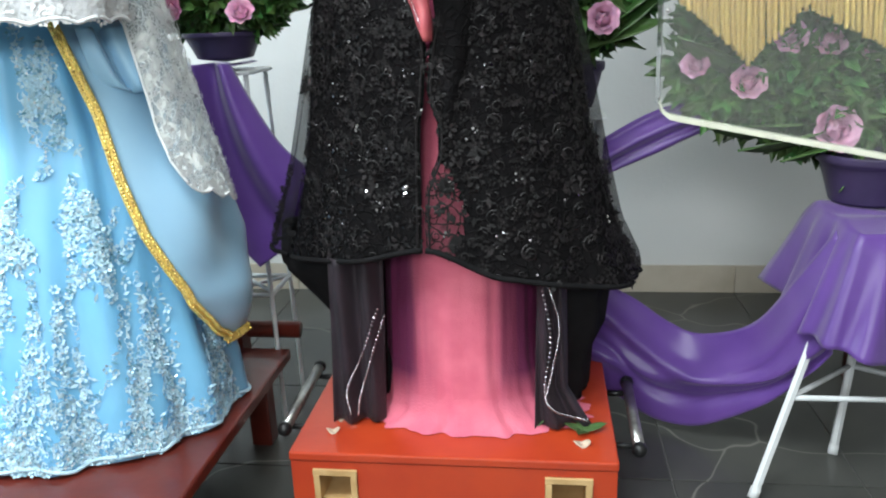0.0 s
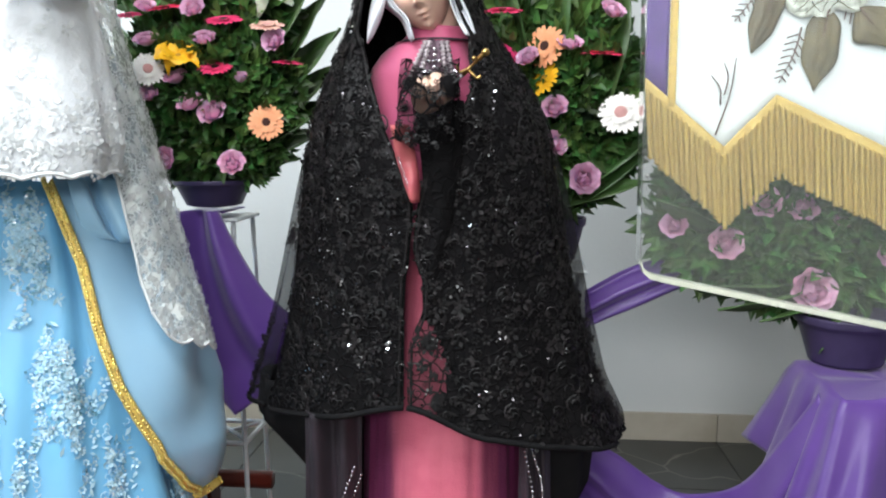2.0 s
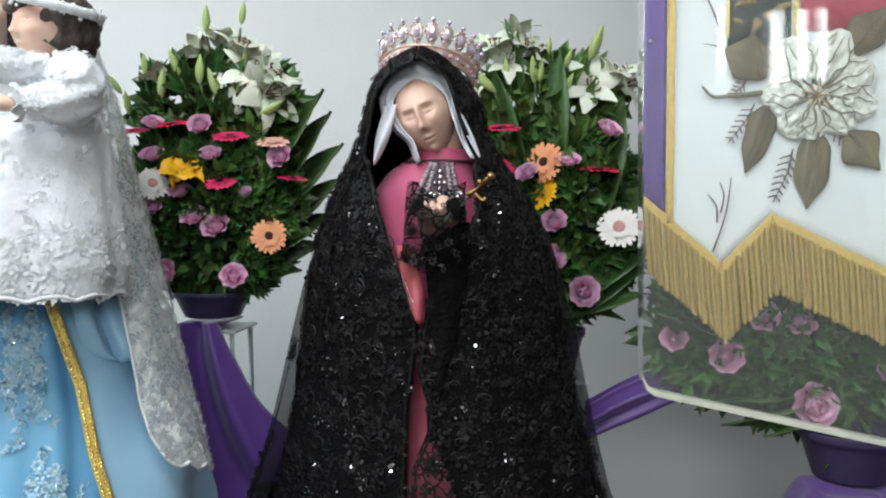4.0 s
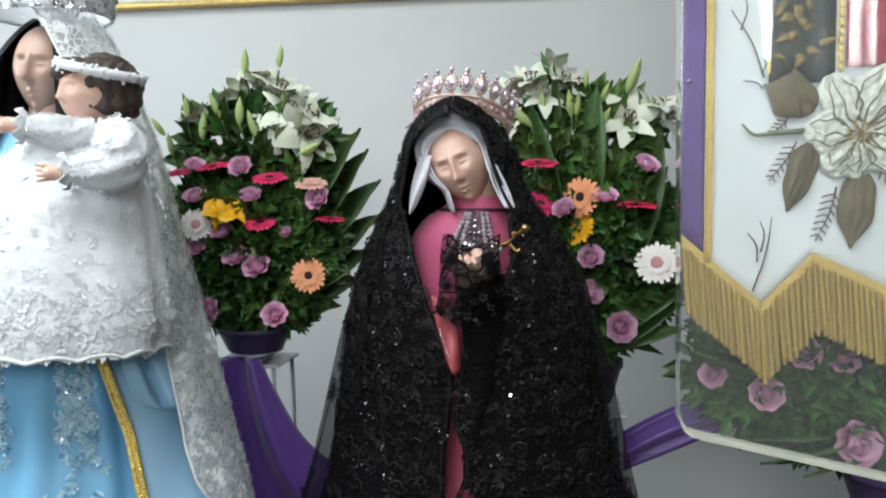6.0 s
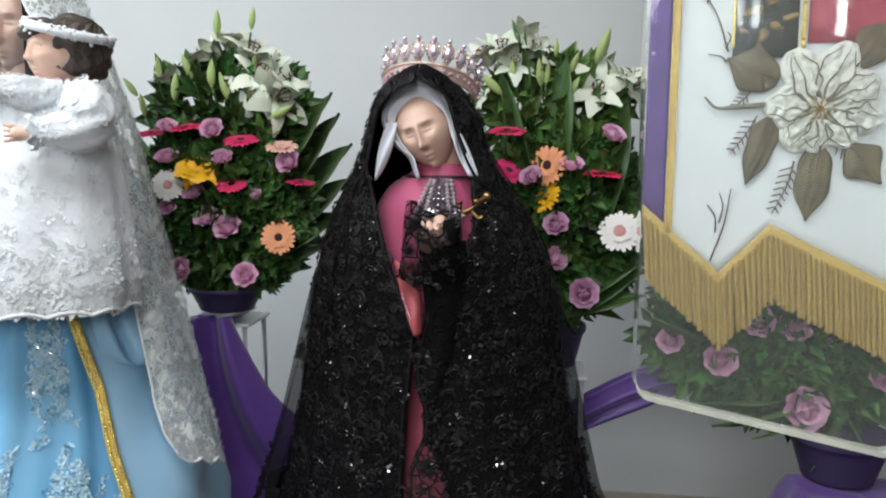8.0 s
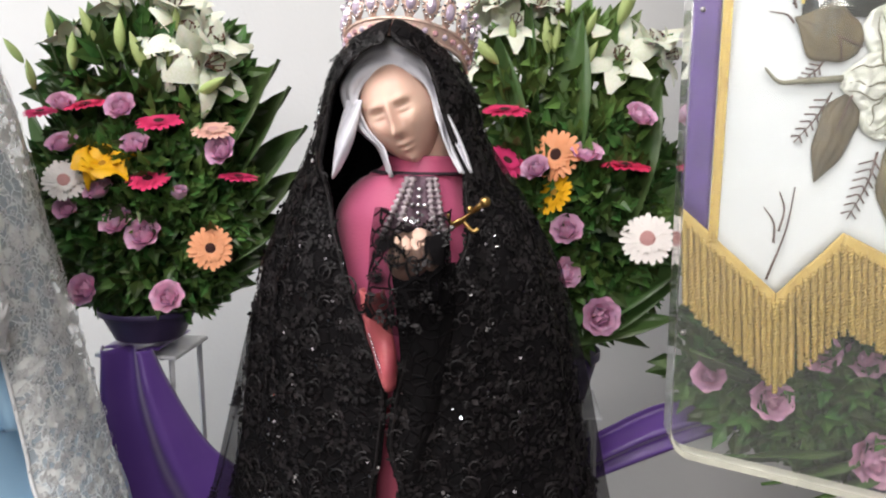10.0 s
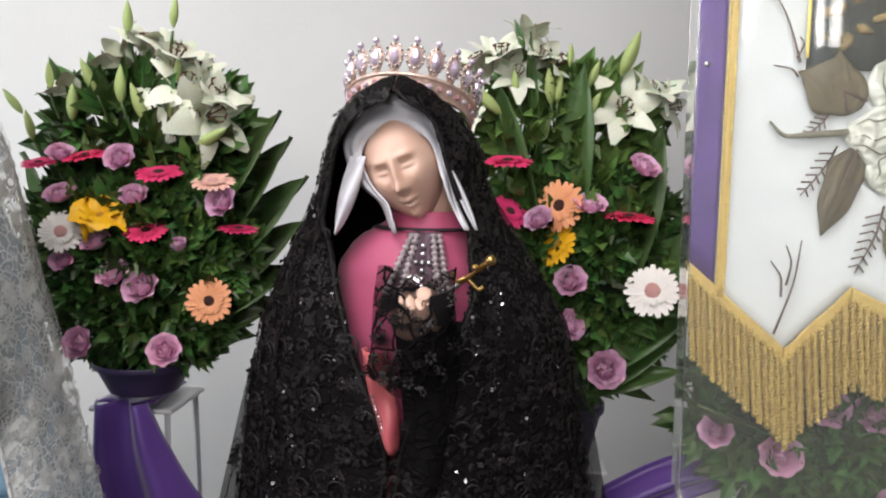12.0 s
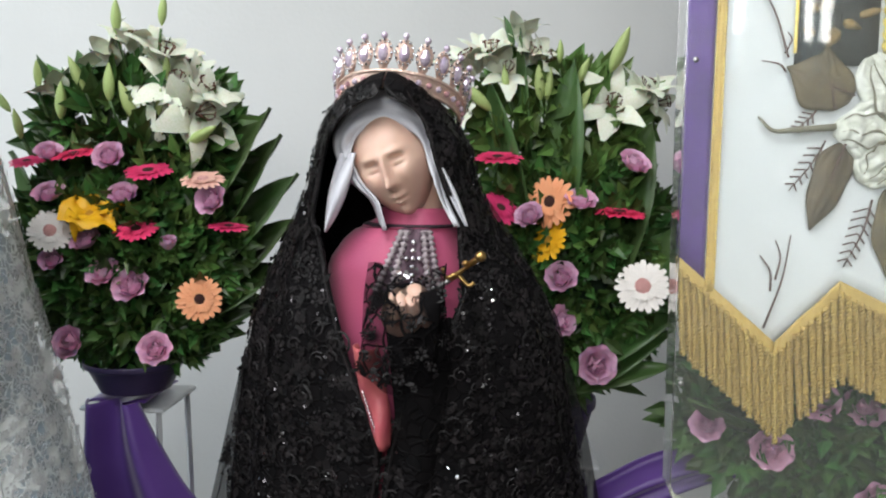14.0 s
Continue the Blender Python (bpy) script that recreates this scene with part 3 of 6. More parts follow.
def flakes(spots, shapes, m, name, parent, label="", kind="stuff"):
    """Many small flat pieces laid on a surface: spots are (point, normal, size, spin)."""
    V, F = [], []
    for p, n, s, r in spots:
        sv, sf = random.choice(shapes)
        M = facing(p, n, r, s)
        k = len(V)
        V += [M @ Vector(q) for q in sv]
        F += [tuple(k + i for i in f) for f in sf]
    return part(name, (V, F), m, parent, label, smooth=False, kind=kind)


def floret_shape(n, inner=0.25, wide=0.34, lift=0.25):
    V, F = [], []
    for i in range(n):
        a = 2 * math.pi * i / n
        c, s = math.cos(a), math.sin(a)
        k = len(V)
        for r, w, z in ((inner, 0, 0.02), (0.65, -wide, lift * 0.4), (1, 0, lift), (0.65, wide, lift * 0.4)):
            V.append((r * c - w * s, r * s + w * c, z))
        F.append((k, k + 1, k + 2, k + 3))
    return V, F


def disc_shape(n=7, z=0.0):
    return [(math.cos(2 * math.pi * i / n), math.sin(2 * math.pi * i / n), z) for i in range(n)], [tuple(range(n))]


def leaf_shape(w=0.3):
    return [(0, -1, 0.02), (w, -0.1, 0.1), (0, 1, 0.16), (-w, -0.1, 0.1)], [(0, 1, 2, 3)]


def curl_shape(turns=0.8, w=0.16, n=7):
    V, F = [], []
    for i in range(n + 1):
        a, r = 2 * math.pi * turns * i / n, 1 - 0.55 * i / n
        V += [(r * math.cos(a), r * math.sin(a), 0.05), ((r - w) * math.cos(a), (r - w) * math.sin(a), 0.12)]
    F = [(2 * i, 2 * i + 1, 2 * i + 3, 2 * i + 2) for i in range(n)]
    return V, F


# ---- the statue in black ----


def head_mesh(c, half, tilt, yaw, nod, m=0, relief=1.3):
    """A plain carved head: an egg with brow, nose, mouth and chin in low relief."""
    w, d, h = half

    def g(x, z, cx, cz, sx, sz):
        return math.exp(-((x - cx) / sx) ** 2 - ((z - cz) / sz) ** 2)

    def f(u, v):
        a, b = 2 * math.pi * u, math.pi * v
        x, y, z = math.sin(b) * math.sin(a), -math.sin(b) * math.cos(a), math.cos(b)
        taper = 1 - 0.3 * max(0, -z) ** 1.2
        X, Y, Z = x * taper, y * (1 - 0.08 * max(0, -z)), z
        if y < 0:
            e = 0
            e += 0.3 * g(x, z, 0, -0.2, 0.1, 0.11) + 0.22 * g(x, z, 0, 0.03, 0.065, 0.26) + 0.07 * (g(x, z, -0.1, -0.24, 0.07, 0.07) + g(x, z, 0.1, -0.24, 0.07, 0.07))
            e += 0.06 * (g(x, z, -0.32, 0.32, 0.2, 0.06) + g(x, z, 0.32, 0.32, 0.2, 0.06))
            e -= 0.15 * (g(x, z, -0.32, 0.13, 0.17, 0.11) + g(x, z, 0.32, 0.13, 0.17, 0.11))
            e += 0.13 * (g(x, z, -0.32, 0.11, 0.12, 0.055) + g(x, z, 0.32, 0.11, 0.12, 0.055))
            e -= 0.05 * (g(x, z, -0.32, 0.075, 0.14, 0.014) + g(x, z, 0.32, 0.075, 0.14, 0.014))
            e += 0.13 * (g(x, z, 0, -0.47, 0.15, 0.045) + g(x, z, 0, -0.585, 0.13, 0.045)) - 0.1 * g(x, z, 0, -0.527, 0.16, 0.018)
            e += 0.14 * g(x, z, 0, -0.82, 0.2, 0.13) + 0.05 * (g(x, z, -0.45, -0.15, 0.2, 0.2) + g(x, z, 0.45, -0.15, 0.2, 0.2))
            Y -= relief * e
        return Vector((X * w, Y * d, Z * h))
    M = Matrix.Translation(c) @ Euler((radians(nod), radians(tilt), radians(yaw))).to_matrix().to_4x4()
    return slot(move(grid(f, 96, 84, True), M), m)


GOWN = [(0.157, -0.395, 0.115, 1.385, 1.66), (0.164, -0.36, 0.085, 1.395, 1.65), (0.18, -0.33, 0.05, 1.412, 1.645), (0.21, -0.326, 0.03, 1.428, 1.64), (0.3, -0.324, 0.012, 1.44, 1.63), (0.5, -0.318, 0.008, 1.448, 1.62),
        (0.75, -0.275, -0.06, 1.46, 1.61), (0.95, -0.27, -0.08, 1.455, 1.61), (1.08, -0.3, -0.055, 1.425, 1.62), (1.19, -0.292, -0.068, 1.43, 1.62),
        (1.232, -0.262, -0.088, 1.447, 1.6), (1.252, -0.215, -0.1, 1.462, 1.57), (1.268, -0.207, -0.108, 1.466, 1.56)]
MANTLE = [(0.47, -0.53, 0.205, 1.375, 1.72), (0.53, -0.512, 0.172, 1.38, 1.715), (0.6, -0.495, 0.15, 1.385, 1.71), (0.7, -0.472, 0.124, 1.39, 1.7), (0.8, -0.455, 0.1, 1.392, 1.69), (0.9, -0.443, 0.085, 1.39, 1.68),
          (1.0, -0.428, 0.065, 1.385, 1.67), (1.1, -0.405, 0.044, 1.385, 1.665), (1.16, -0.385, 0.018, 1.4, 1.66), (1.214, -0.362, -0.018, 1.415, 1.65), (1.26, -0.335, -0.052, 1.405, 1.64),
          (1.3, -0.316, -0.07, 1.395, 1.63), (1.36, -0.302, -0.084, 1.39, 1.625), (1.407, -0.284, -0.114, 1.395, 1.61), (1.436, -0.257, -0.138, 1.41, 1.59), (1.452, -0.232, -0.158, 1.43, 1.57), (1.464, -0.205, -0.184, 1.46, 1.54)]
GAP = [(0.53, -0.213, -0.205), (0.6, -0.212, -0.206), (0.655, -0.211, -0.203), (0.69, -0.21, -0.189), (0.73, -0.209, -0.175), (0.79, -0.206, -0.175), (0.82, -0.2, -0.186), (0.85, -0.197, -0.193), (0.93, -0.19, -0.184), (1.0, -0.208, -0.168),
       (1.07, -0.24, -0.125), (1.16, -0.268, -0.088), (1.26, -0.292, -0.095), (1.3, -0.286, -0.112), (1.34, -0.278, -0.124), (1.37, -0.268, -0.132), (1.395, -0.252, -0.142), (1.413, -0.232, -0.158), (1.422, -0.208, -0.182), (1.428, -0.197, -0.194)]
MFOLD = dict(fold=0.016, k=11, seed=0.7)


def gap_angles(z):
    xl, xr, yf, yb = lerp(MANTLE, z)
    gl, gr = lerp(GAP, z)
    cx, w = (xl + xr) / 2, (xr - xl) / 2
    return math.asin(max(-1, min(1, (gl - cx) / w))), math.asin(max(-1, min(1, (gr - cx) / w)))


def hem_height(a):
    """The front hem drops from the opening to the statue's left side, and a little to its right."""
    s = math.sin(a)

    def ease(k):
        k = max(0.0, min(1.0, k))
        return k * k * (3 - 2 * k)
    if s > -0.1:
        return 0.562 - 0.06 * ease((s + 0.1) / 0.45) - 0.05 * max(0.0, s - 0.35) / 0.65
    return 0.562 - 0.032 * ease((-s - 0.1) / 0.5) - 0.02 * max(0.0, -s - 0.6) / 0.4


def mantle_point(u, v, out=0.0):
    z0 = 0.53
    z = z0 + (1.464 - z0) * v
    al, ar = gap_angles(z)
    a = al + (ar - 2 * math.pi - al) * u
    z = z + (hem_height(a) - z0) * (1 - v) ** 2
    return ring_point(MANTLE, max(z, 0.44), a, out=out, **MFOLD)


def statue_black():
    body = [(0.156, -0.27, -0.06, 1.5, 1.6), (1.2, -0.25, -0.1, 1.47, 1.58), (1.24, -0.21, -0.13, 1.49, 1.56), (1.255, -0.195, -0.115, 1.475, 1.55), (1.31, -0.19, -0.112, 1.47, 1.56)]
    zs = [0.156, 0.6, 1.0, 1.2, 1.22, 1.24, 1.255, 1.28, 1.31]
    g = [grid(lambda u, v: ring_point(body, zs[round(v * 8)], 2 * math.pi * u), 20, 8, True)]
    g.append(head_mesh((-0.186, 1.478, 1.333), (0.058, 0.064, 0.077), -21, -8, 12))
    # clasped hands
    for p, r, e in (((-0.16, 1.372, 1.14), (0.03, 0.024, 0.036), 25), ((-0.138, 1.365, 1.15), (0.02, 0.018, 0.03), -25)):
        g.append(move(ball((0, 0, 0), r), Matrix.Translation(p) @ Matrix.Rotation(radians(e), 4, "Y")))
    for i in range(4):
        x = -0.178 + 0.013 * i
        g.append(tube(spline([(x, 1.36, 1.165 - 0.002 * i), (x + 0.006, 1.345, 1.15), (x + 0.012, 1.345, 1.125)], 6), [0.008, 0.009, 0.009, 0.0085, 0.008, 0.007, 0.004], 8))
    tagged(part("statue", join(g), M_SKIN), "painted carved statue with bowed head dressed in mourning clothes", "statue")


statue_black()


def pink_gown():
    t = thing("gown", (-0.17, 1.52, 0.156), "long pink gown with magenta sides pooling on the red platform", "gown")
    kw = dict(fold=0.017, k=19, seed=2.0)

    def ang(u, z, a0, a1):
        return a0 + (a1 - a0) * u

    def f(u, v):
        z = 0.157 + (0.93 - 0.157) * v ** 1.35
        kk = dict(kw, fold=0.012 + 0.03 * max(0, 1 - v * 9))
        return ring_point(GOWN, z, 2 * math.pi * u, **kk)
    part("skirt", grid(f, 180, 50, True), M_PINK, t, "pink skirt going dark magenta at the sides")

    def b(u, v):
        z = 0.92 + (1.262 - 0.92) * v
        return ring_point(GOWN, z, 2 * math.pi * u, fold=0.006, k=7, seed=1)
    part("bodice", grid(b, 64, 26, True), M_CHEST, t, "dusky rose satin bodice")
    # collar and lace jabot
    part("collar", grid(lambda u, v: ring_point(GOWN, 1.243 + 0.028 * v, 2 * math.pi * u, out=0.004 + 0.002 * math.sin(40 * u)), 64, 4, True), M_CHEST, t, "gathered rose collar", thick=0.002)
    part("collar_ribbon", grid(lambda u, v: ring_point(GOWN, 1.244 + 0.004 * v, 2 * math.pi * u, out=0.006), 64, 2, True), M_ORGANZA, t, "dark ribbon", thick=0.002)

    def front(x, z, o=0.004):
        xl, xr, yf, yb = lerp(GOWN, z)
        cx, w = (xl + xr) / 2, (xr - xl) / 2
        return ring_point(GOWN, z, math.asin(max(-1, min(1, (x - cx) / w))), out=o)

    def j(u, v):
        z = 1.243 - 0.09 * v
        xc = -0.155 - 0.007 * v
        half = 0.018 + 0.03 * v
        return front(xc + half * (2 * u - 1), z, 0.005 + 0.0015 * math.sin(22 * u))
    part("jabot", grid(j, 24, 16), M_JABOT, t, "lilac grey lace front panel", thick=0.002)
    for s0, s1 in ((-0.017, -0.05), (0.017, 0.034), (-0.01, -0.03), (0.01, 0.02)):
        pts = [front(-0.155 + s0 + (s1 - s0) * k / 8, 1.24 - 0.085 * k / 8, 0.009) for k in range(9)]
        part("trim", tube(spline(pts, 40), [0.0042 + 0.0022 * math.sin(1.7 * i) for i in range(41)], 6), M_SILVERTRIM, t, "silver scalloped trim")
    cz = [front(-0.157, 1.225 - 0.011 * i, 0.012) for i in range(6)]
    random.seed(11)
    part("bead_cross", join([ball(p, 0.0042, 8, 5) for p in cz] + [ball(cz[2] + Vector((d, 0, 0)), 0.0042, 8, 5) for d in (-0.009, 0.009)]), M_SEQUIN, t, "silver bead cross", kind="stuff")
    flakes([(front(-0.16 + random.uniform(-0.048, 0.04), 1.17 + random.uniform(-0.012, 0.02), 0.012), (random.uniform(-0.4, 0.4), -1, random.uniform(-0.2, 0.5)), random.uniform(0.002, 0.0035), 0) for _ in range(50)],
           [disc_shape()], M_SEQUIN, "sequin_scatter", t, "silver sequins")

    # the hanging sleeve end
    def c(u, v):
        z = 1.088 - 0.138 * v
        x = -0.214 + 0.028 * v
        w = 0.017 - 0.01 * max(0.0, (v - 0.6) / 0.4) ** 1.5
        a = math.pi * (u - 0.5) * 1.5
        return (x + w * math.sin(a), 1.385 - 0.02 * math.cos(a) + 0.005 * math.sin(7 * u + 9 * v), z)
    part("sleeve_end", grid(c, 20, 18), M_SALMON, t, "salmon satin sleeve end", thick=0.002)
    part("bead_row", join([ball((-0.2135 + 0.025 * k / 16, 1.364, 1.03 - 0.076 * k / 16), 0.0021, 6, 4) for k in range(17)]), M_SEQUIN, t, "row of tiny pearl beads", kind="stuff")


pink_gown()


def mantle():
    t = thing("mantle", (-0.17, 1.55, 0.5), "black floral lace mantle with silver sequins draped from the statue's head", "mantle")
    random.seed(21)
    V, F = grid(mantle_point, 190, 96)

    def sheer(f):
        c = sum((V[i] for i in f), Vector()) / len(f)
        return c.y < 1.46 and -0.21 < c.x < -0.125 - 0.35 * abs(c.z - 0.63) and c.z < 0.73
    # the lining stops short of the corner beside the opening
    part("lace_cloth", (V, [f for f in F if not sheer(f)]), M_BLACKLACE, t, "heavy black lace over a black lining", thick=0.003)
    part("unlined_corner", (V, [f for f in F if sheer(f)]), M_EDGELACE, t, "thin unlined black lace corner")
    shapes = [floret_shape(5, lift=0.1), floret_shape(6, 0.2, 0.3, 0.1), leaf_shape(), leaf_shape(0.45), curl_shape(), curl_shape(1.1, 0.2, 9)]

    def spot(u0, u1, v0, v1, s0, s1, tiltz=0.12):
        u, v = random.uniform(u0, u1), random.uniform(v0, v1)
        p = mantle_point(u, v, 0.004)
        n = (mantle_point(u + 0.004, v) - mantle_point(u, v)).cross(mantle_point(u, min(v + 0.008, 1)) - mantle_point(u, v))
        if n.length == 0 or n.y == 0:
            n = Vector((0, -1, 0))
        n.normalize()
        c = p - Vector((-0.17, 1.55, p.z))
        if n.dot(c) < 0:
            n = -n
        n = (n + tiltz * Vector((random.uniform(-1, 1), random.uniform(-1, 1), random.uniform(-1, 1)))).normalized()
        return p, n, random.uniform(s0, s1), random.uniform(0, 6.3)
    ranges = [(0.0, 0.3), (0.7, 1.0)]
    fl = [spot(*random.choice(ranges), 0.0, 0.97, 0.006, 0.0135, 0.06) for _ in range(2900)]
    big = [spot(*random.choice(ranges), 0.0, 0.62, 0.014, 0.021, 0.1) for _ in range(420)]
    flakes(big, [floret_shape(5, 0.3, 0.26, 0.16), floret_shape(6, 0.3, 0.22, 0.16), curl_shape(1.2, 0.13, 12), curl_shape(0.9, 0.12, 10)], M_FLORET, "large_lace_relief", t, "large raised black lace flowers")
    flakes(fl, shapes, M_FLORET, "lace_relief", t, "raised black lace flowers and scrolls")
    # dense sequined bands follow the front edges
    sq = [spot(*random.choice(ranges), 0.0, 0.96, 0.0015, 0.0024, 0.6) for _ in range(600)]
    sq += [spot(*random.choice([(0.0, 0.12), (0.88, 1.0)]), 0.0, 0.7, 0.0016, 0.003, 0.5) for _ in range(620)]
    flakes([s for i, s in enumerate(sq) if i % 4], [disc_shape(8)], M_DARKSEQUIN, "dark_sequin_scatter", t, "small dark sequins")
    bright = []
    for _ in range(64):
        ca, va = random.choice([random.uniform(0.0, 0.14), random.uniform(0.86, 0.99), random.uniform(0, 0.3), random.uniform(0.7, 0.99)]), random.uniform(0.02, 0.9)
        bright += [spot(ca, ca + 0.012, va, va + 0.02, 0.0014, 0.0034, 0.6) for _ in range(random.randint(2, 5))]
    flakes(bright, [disc_shape(8)], M_SEQUIN, "silver_sequin_scatter", t, "small silver sequins")
    hem = [mantle_point(i / 120, 0.0, 0.003) for i in range(121)]
    part("hem_band", tube(hem, 0.006, 6), M_BLACK, t, "black hem binding")
    for u in (0.004, 0.996):
        part("edge_binding", tube([mantle_point(u, 0.0 + 0.97 * i / 60, 0.003) for i in range(61)], 0.0024, 6), M_FLORET, t, "scalloped lace edge")

    # sheer lace thrown over the hands
    def k(u, v):
        a = (u - 0.5) * 2.4
        z = 1.192 - 0.14 * v - 0.012 * math.cos(3 * a)
        r = 0.055 + 0.012 * v + 0.006 * math.sin(9 * a + 3 * v)
        return (-0.152 + r * math.sin(a) - 0.01 * v, 1.386 - (0.052 + 0.02 * math.sin(2.5 * v)) * math.cos(a) * min(1, 0.35 + 2.2 * v), z)
    part("hand_lace", grid(k, 36, 28), M_SHEERLACE, t, "sheer black lace over the hands")
    hl = []
    for _ in range(64):
        p = Vector(k(random.random(), random.random() ** 0.7))
        hl.append((p + Vector((0, -0.003, 0)), Vector((random.gauss(0, 0.3), -1, random.gauss(0, 0.3))), random.uniform(0.005, 0.0095), random.uniform(0, 6.3)))
    flakes(hl, shapes, M_FLORET, "hand_lace_relief", t, "black lace flowers over the hands")

    def k2(u, v):
        z = 1.13 - 0.36 * v
        x = -0.186 + 0.012 * v + 0.01 * math.sin(3 * v) + 0.088 * (1 - 0.6 * v) * u
        return (x, 1.372 + 0.006 * math.sin(5 * u + 3 * v) + 0.026 * v ** 2 + 0.02 * u * u, z)
    part("front_fold", grid(k2, 20, 30), M_BLACKLACE, t, "hanging black lace fold", thick=0.003)


mantle()


def tulle():
    t = thing("tulle_veil", (-0.17, 1.6, 0.48), "sheer black tulle veil over the mantle", "veil")
    rows = [(0.48, -0.6, 0.222, 1.44, 1.78), (0.57, -0.57, 0.18, 1.45, 1.77), (0.7, -0.53, 0.152, 1.46, 1.76), (0.81, -0.5, 0.13, 1.46, 1.75), (0.9, -0.475, 0.112, 1.455, 1.74),
            (1.0, -0.448, 0.085, 1.45, 1.73), (1.1, -0.415, 0.055, 1.45, 1.72), (1.214, -0.37, -0.01, 1.46, 1.7), (1.3, -0.32, -0.068, 1.47, 1.68), (1.4, -0.288, -0.115, 1.47, 1.65)]

    def f(u, v):
        a = -1.05 - (2 * math.pi - 2.1) * u
        z = 0.48 + 0.9 * v + (0.03 * max(0, -math.sin(a)) - 0.035 * max(0, math.sin(a))) * (1 - v)
        return ring_point(rows, z, a, fold=0.012, k=15, seed=1.2)
    part("net", grid(f, 120, 40), M_TULLE, t, "sheer black net")
    hem = [f(i / 90, 0) for i in range(91)]
    part("hem_band", tube(hem, 0.005, 6), M_BLACK, t, "black bound hem")
    random.seed(31)
    shapes = [floret_shape(5), curl_shape(), leaf_shape(0.35), curl_shape(1.1)]
    sp = []
    for u0, v0, s, n in ((0.045, 0.40, 0.016, 26), (0.06, 0.12, 0.03, 40), (0.945, 0.24, 0.014, 20), (0.94, 0.07, 0.03, 60), (0.95, 0.12, 0.02, 30), (0.07, 0.05, 0.03, 30), (0.05, 0.2, 0.02, 14)):
        for _ in range(n):
            p = f(u0 + random.gauss(0, s * 0.35), max(0, v0 + random.gauss(0, s)))
            d = (p - Vector((-0.17, 1.6, p.z))).normalized()
            sp.append((p + d * 0.003, Vector((d.x * 0.5, -1, random.uniform(-0.3, 0.3))), random.uniform(0.005, 0.011), random.uniform(0, 6)))
    flakes(sp, shapes, M_FLORET, "lace_relief", t, "black lace flowers")


tulle()


def under_cape():
    t = thing("under_cape", (-0.17, 1.6, 0.156), "plain black cape and dark plum organza falling to the platform", "cape")
    rows = [(0.157, -0.44, 0.12, 1.47, 1.8), (0.27, -0.425, 0.13, 1.46, 1.8), (0.33, -0.44, 0.155, 1.45, 1.8), (0.4, -0.5, 0.16, 1.45, 1.79), (0.47, -0.57, 0.175, 1.45, 1.79), (0.56, -0.56, 0.17, 1.45, 1.78)]

    def f(u, v):
        a = -0.62 - (2 * math.pi - 1.24) * u
        return ring_point(rows, 0.159 + 0.4 * v, a, fold=0.02, k=12, seed=0.4)
    part("cape_cloth", grid(f, 130, 26), M_BLACK, t, thick=0.003)

    def left(u, v):
        z = 0.162 + 0.37 * v
        x0, x1 = -0.428 + 0.012 * v, -0.318 + 0.012 * v
        return (x0 + (x1 - x0) * u, 1.42 + 0.02 * u + 0.013 * math.sin(13 * u + 2 * v), z)
    part("organza_panel", grid(left, 26, 24), M_ORGANZA, t, "dark plum organza panel", thick=0.002)

    def right(u, v):
        z = 0.162 + 0.33 * v
        flare = 0.05 * max(0, 1 - 4 * v)
        x0, x1 = 0.002 + 0.004 * v, 0.07 + flare - 0.005 * v
        return (x0 + (x1 - x0) * u, 1.427 + 0.03 * u + 0.013 * math.sin(12 * u + 2 * v) - flare * 0.2, z)
    part("organza_panel", grid(right, 26, 24), M_ORGANZA, t, "dark plum organza panel", thick=0.002)
    lines = ([(-0.315, 0.428), (-0.355, 0.324), (-0.39, 0.246), (-0.386, 0.19)], [(-0.302, 0.413), (-0.337, 0.312), (-0.362, 0.233), (-0.37, 0.19)],
             [(0.014, 0.482), (0.033, 0.369), (0.022, 0.257), (0.04, 0.21), (0.107, 0.19)], [(0.029, 0.477), (0.05, 0.394), (0.036, 0.3), (0.026, 0.25)])
    for ln in lines:
        pts = spline([(x, 1.408, z) for x, z in ln], int(len(ln) * 9))
        part("rhinestone_line", join([ball(p, 0.0026, 6, 4) for p in pts]), M_SEQUIN, t, "line of small rhinestones", kind="stuff")


under_cape()


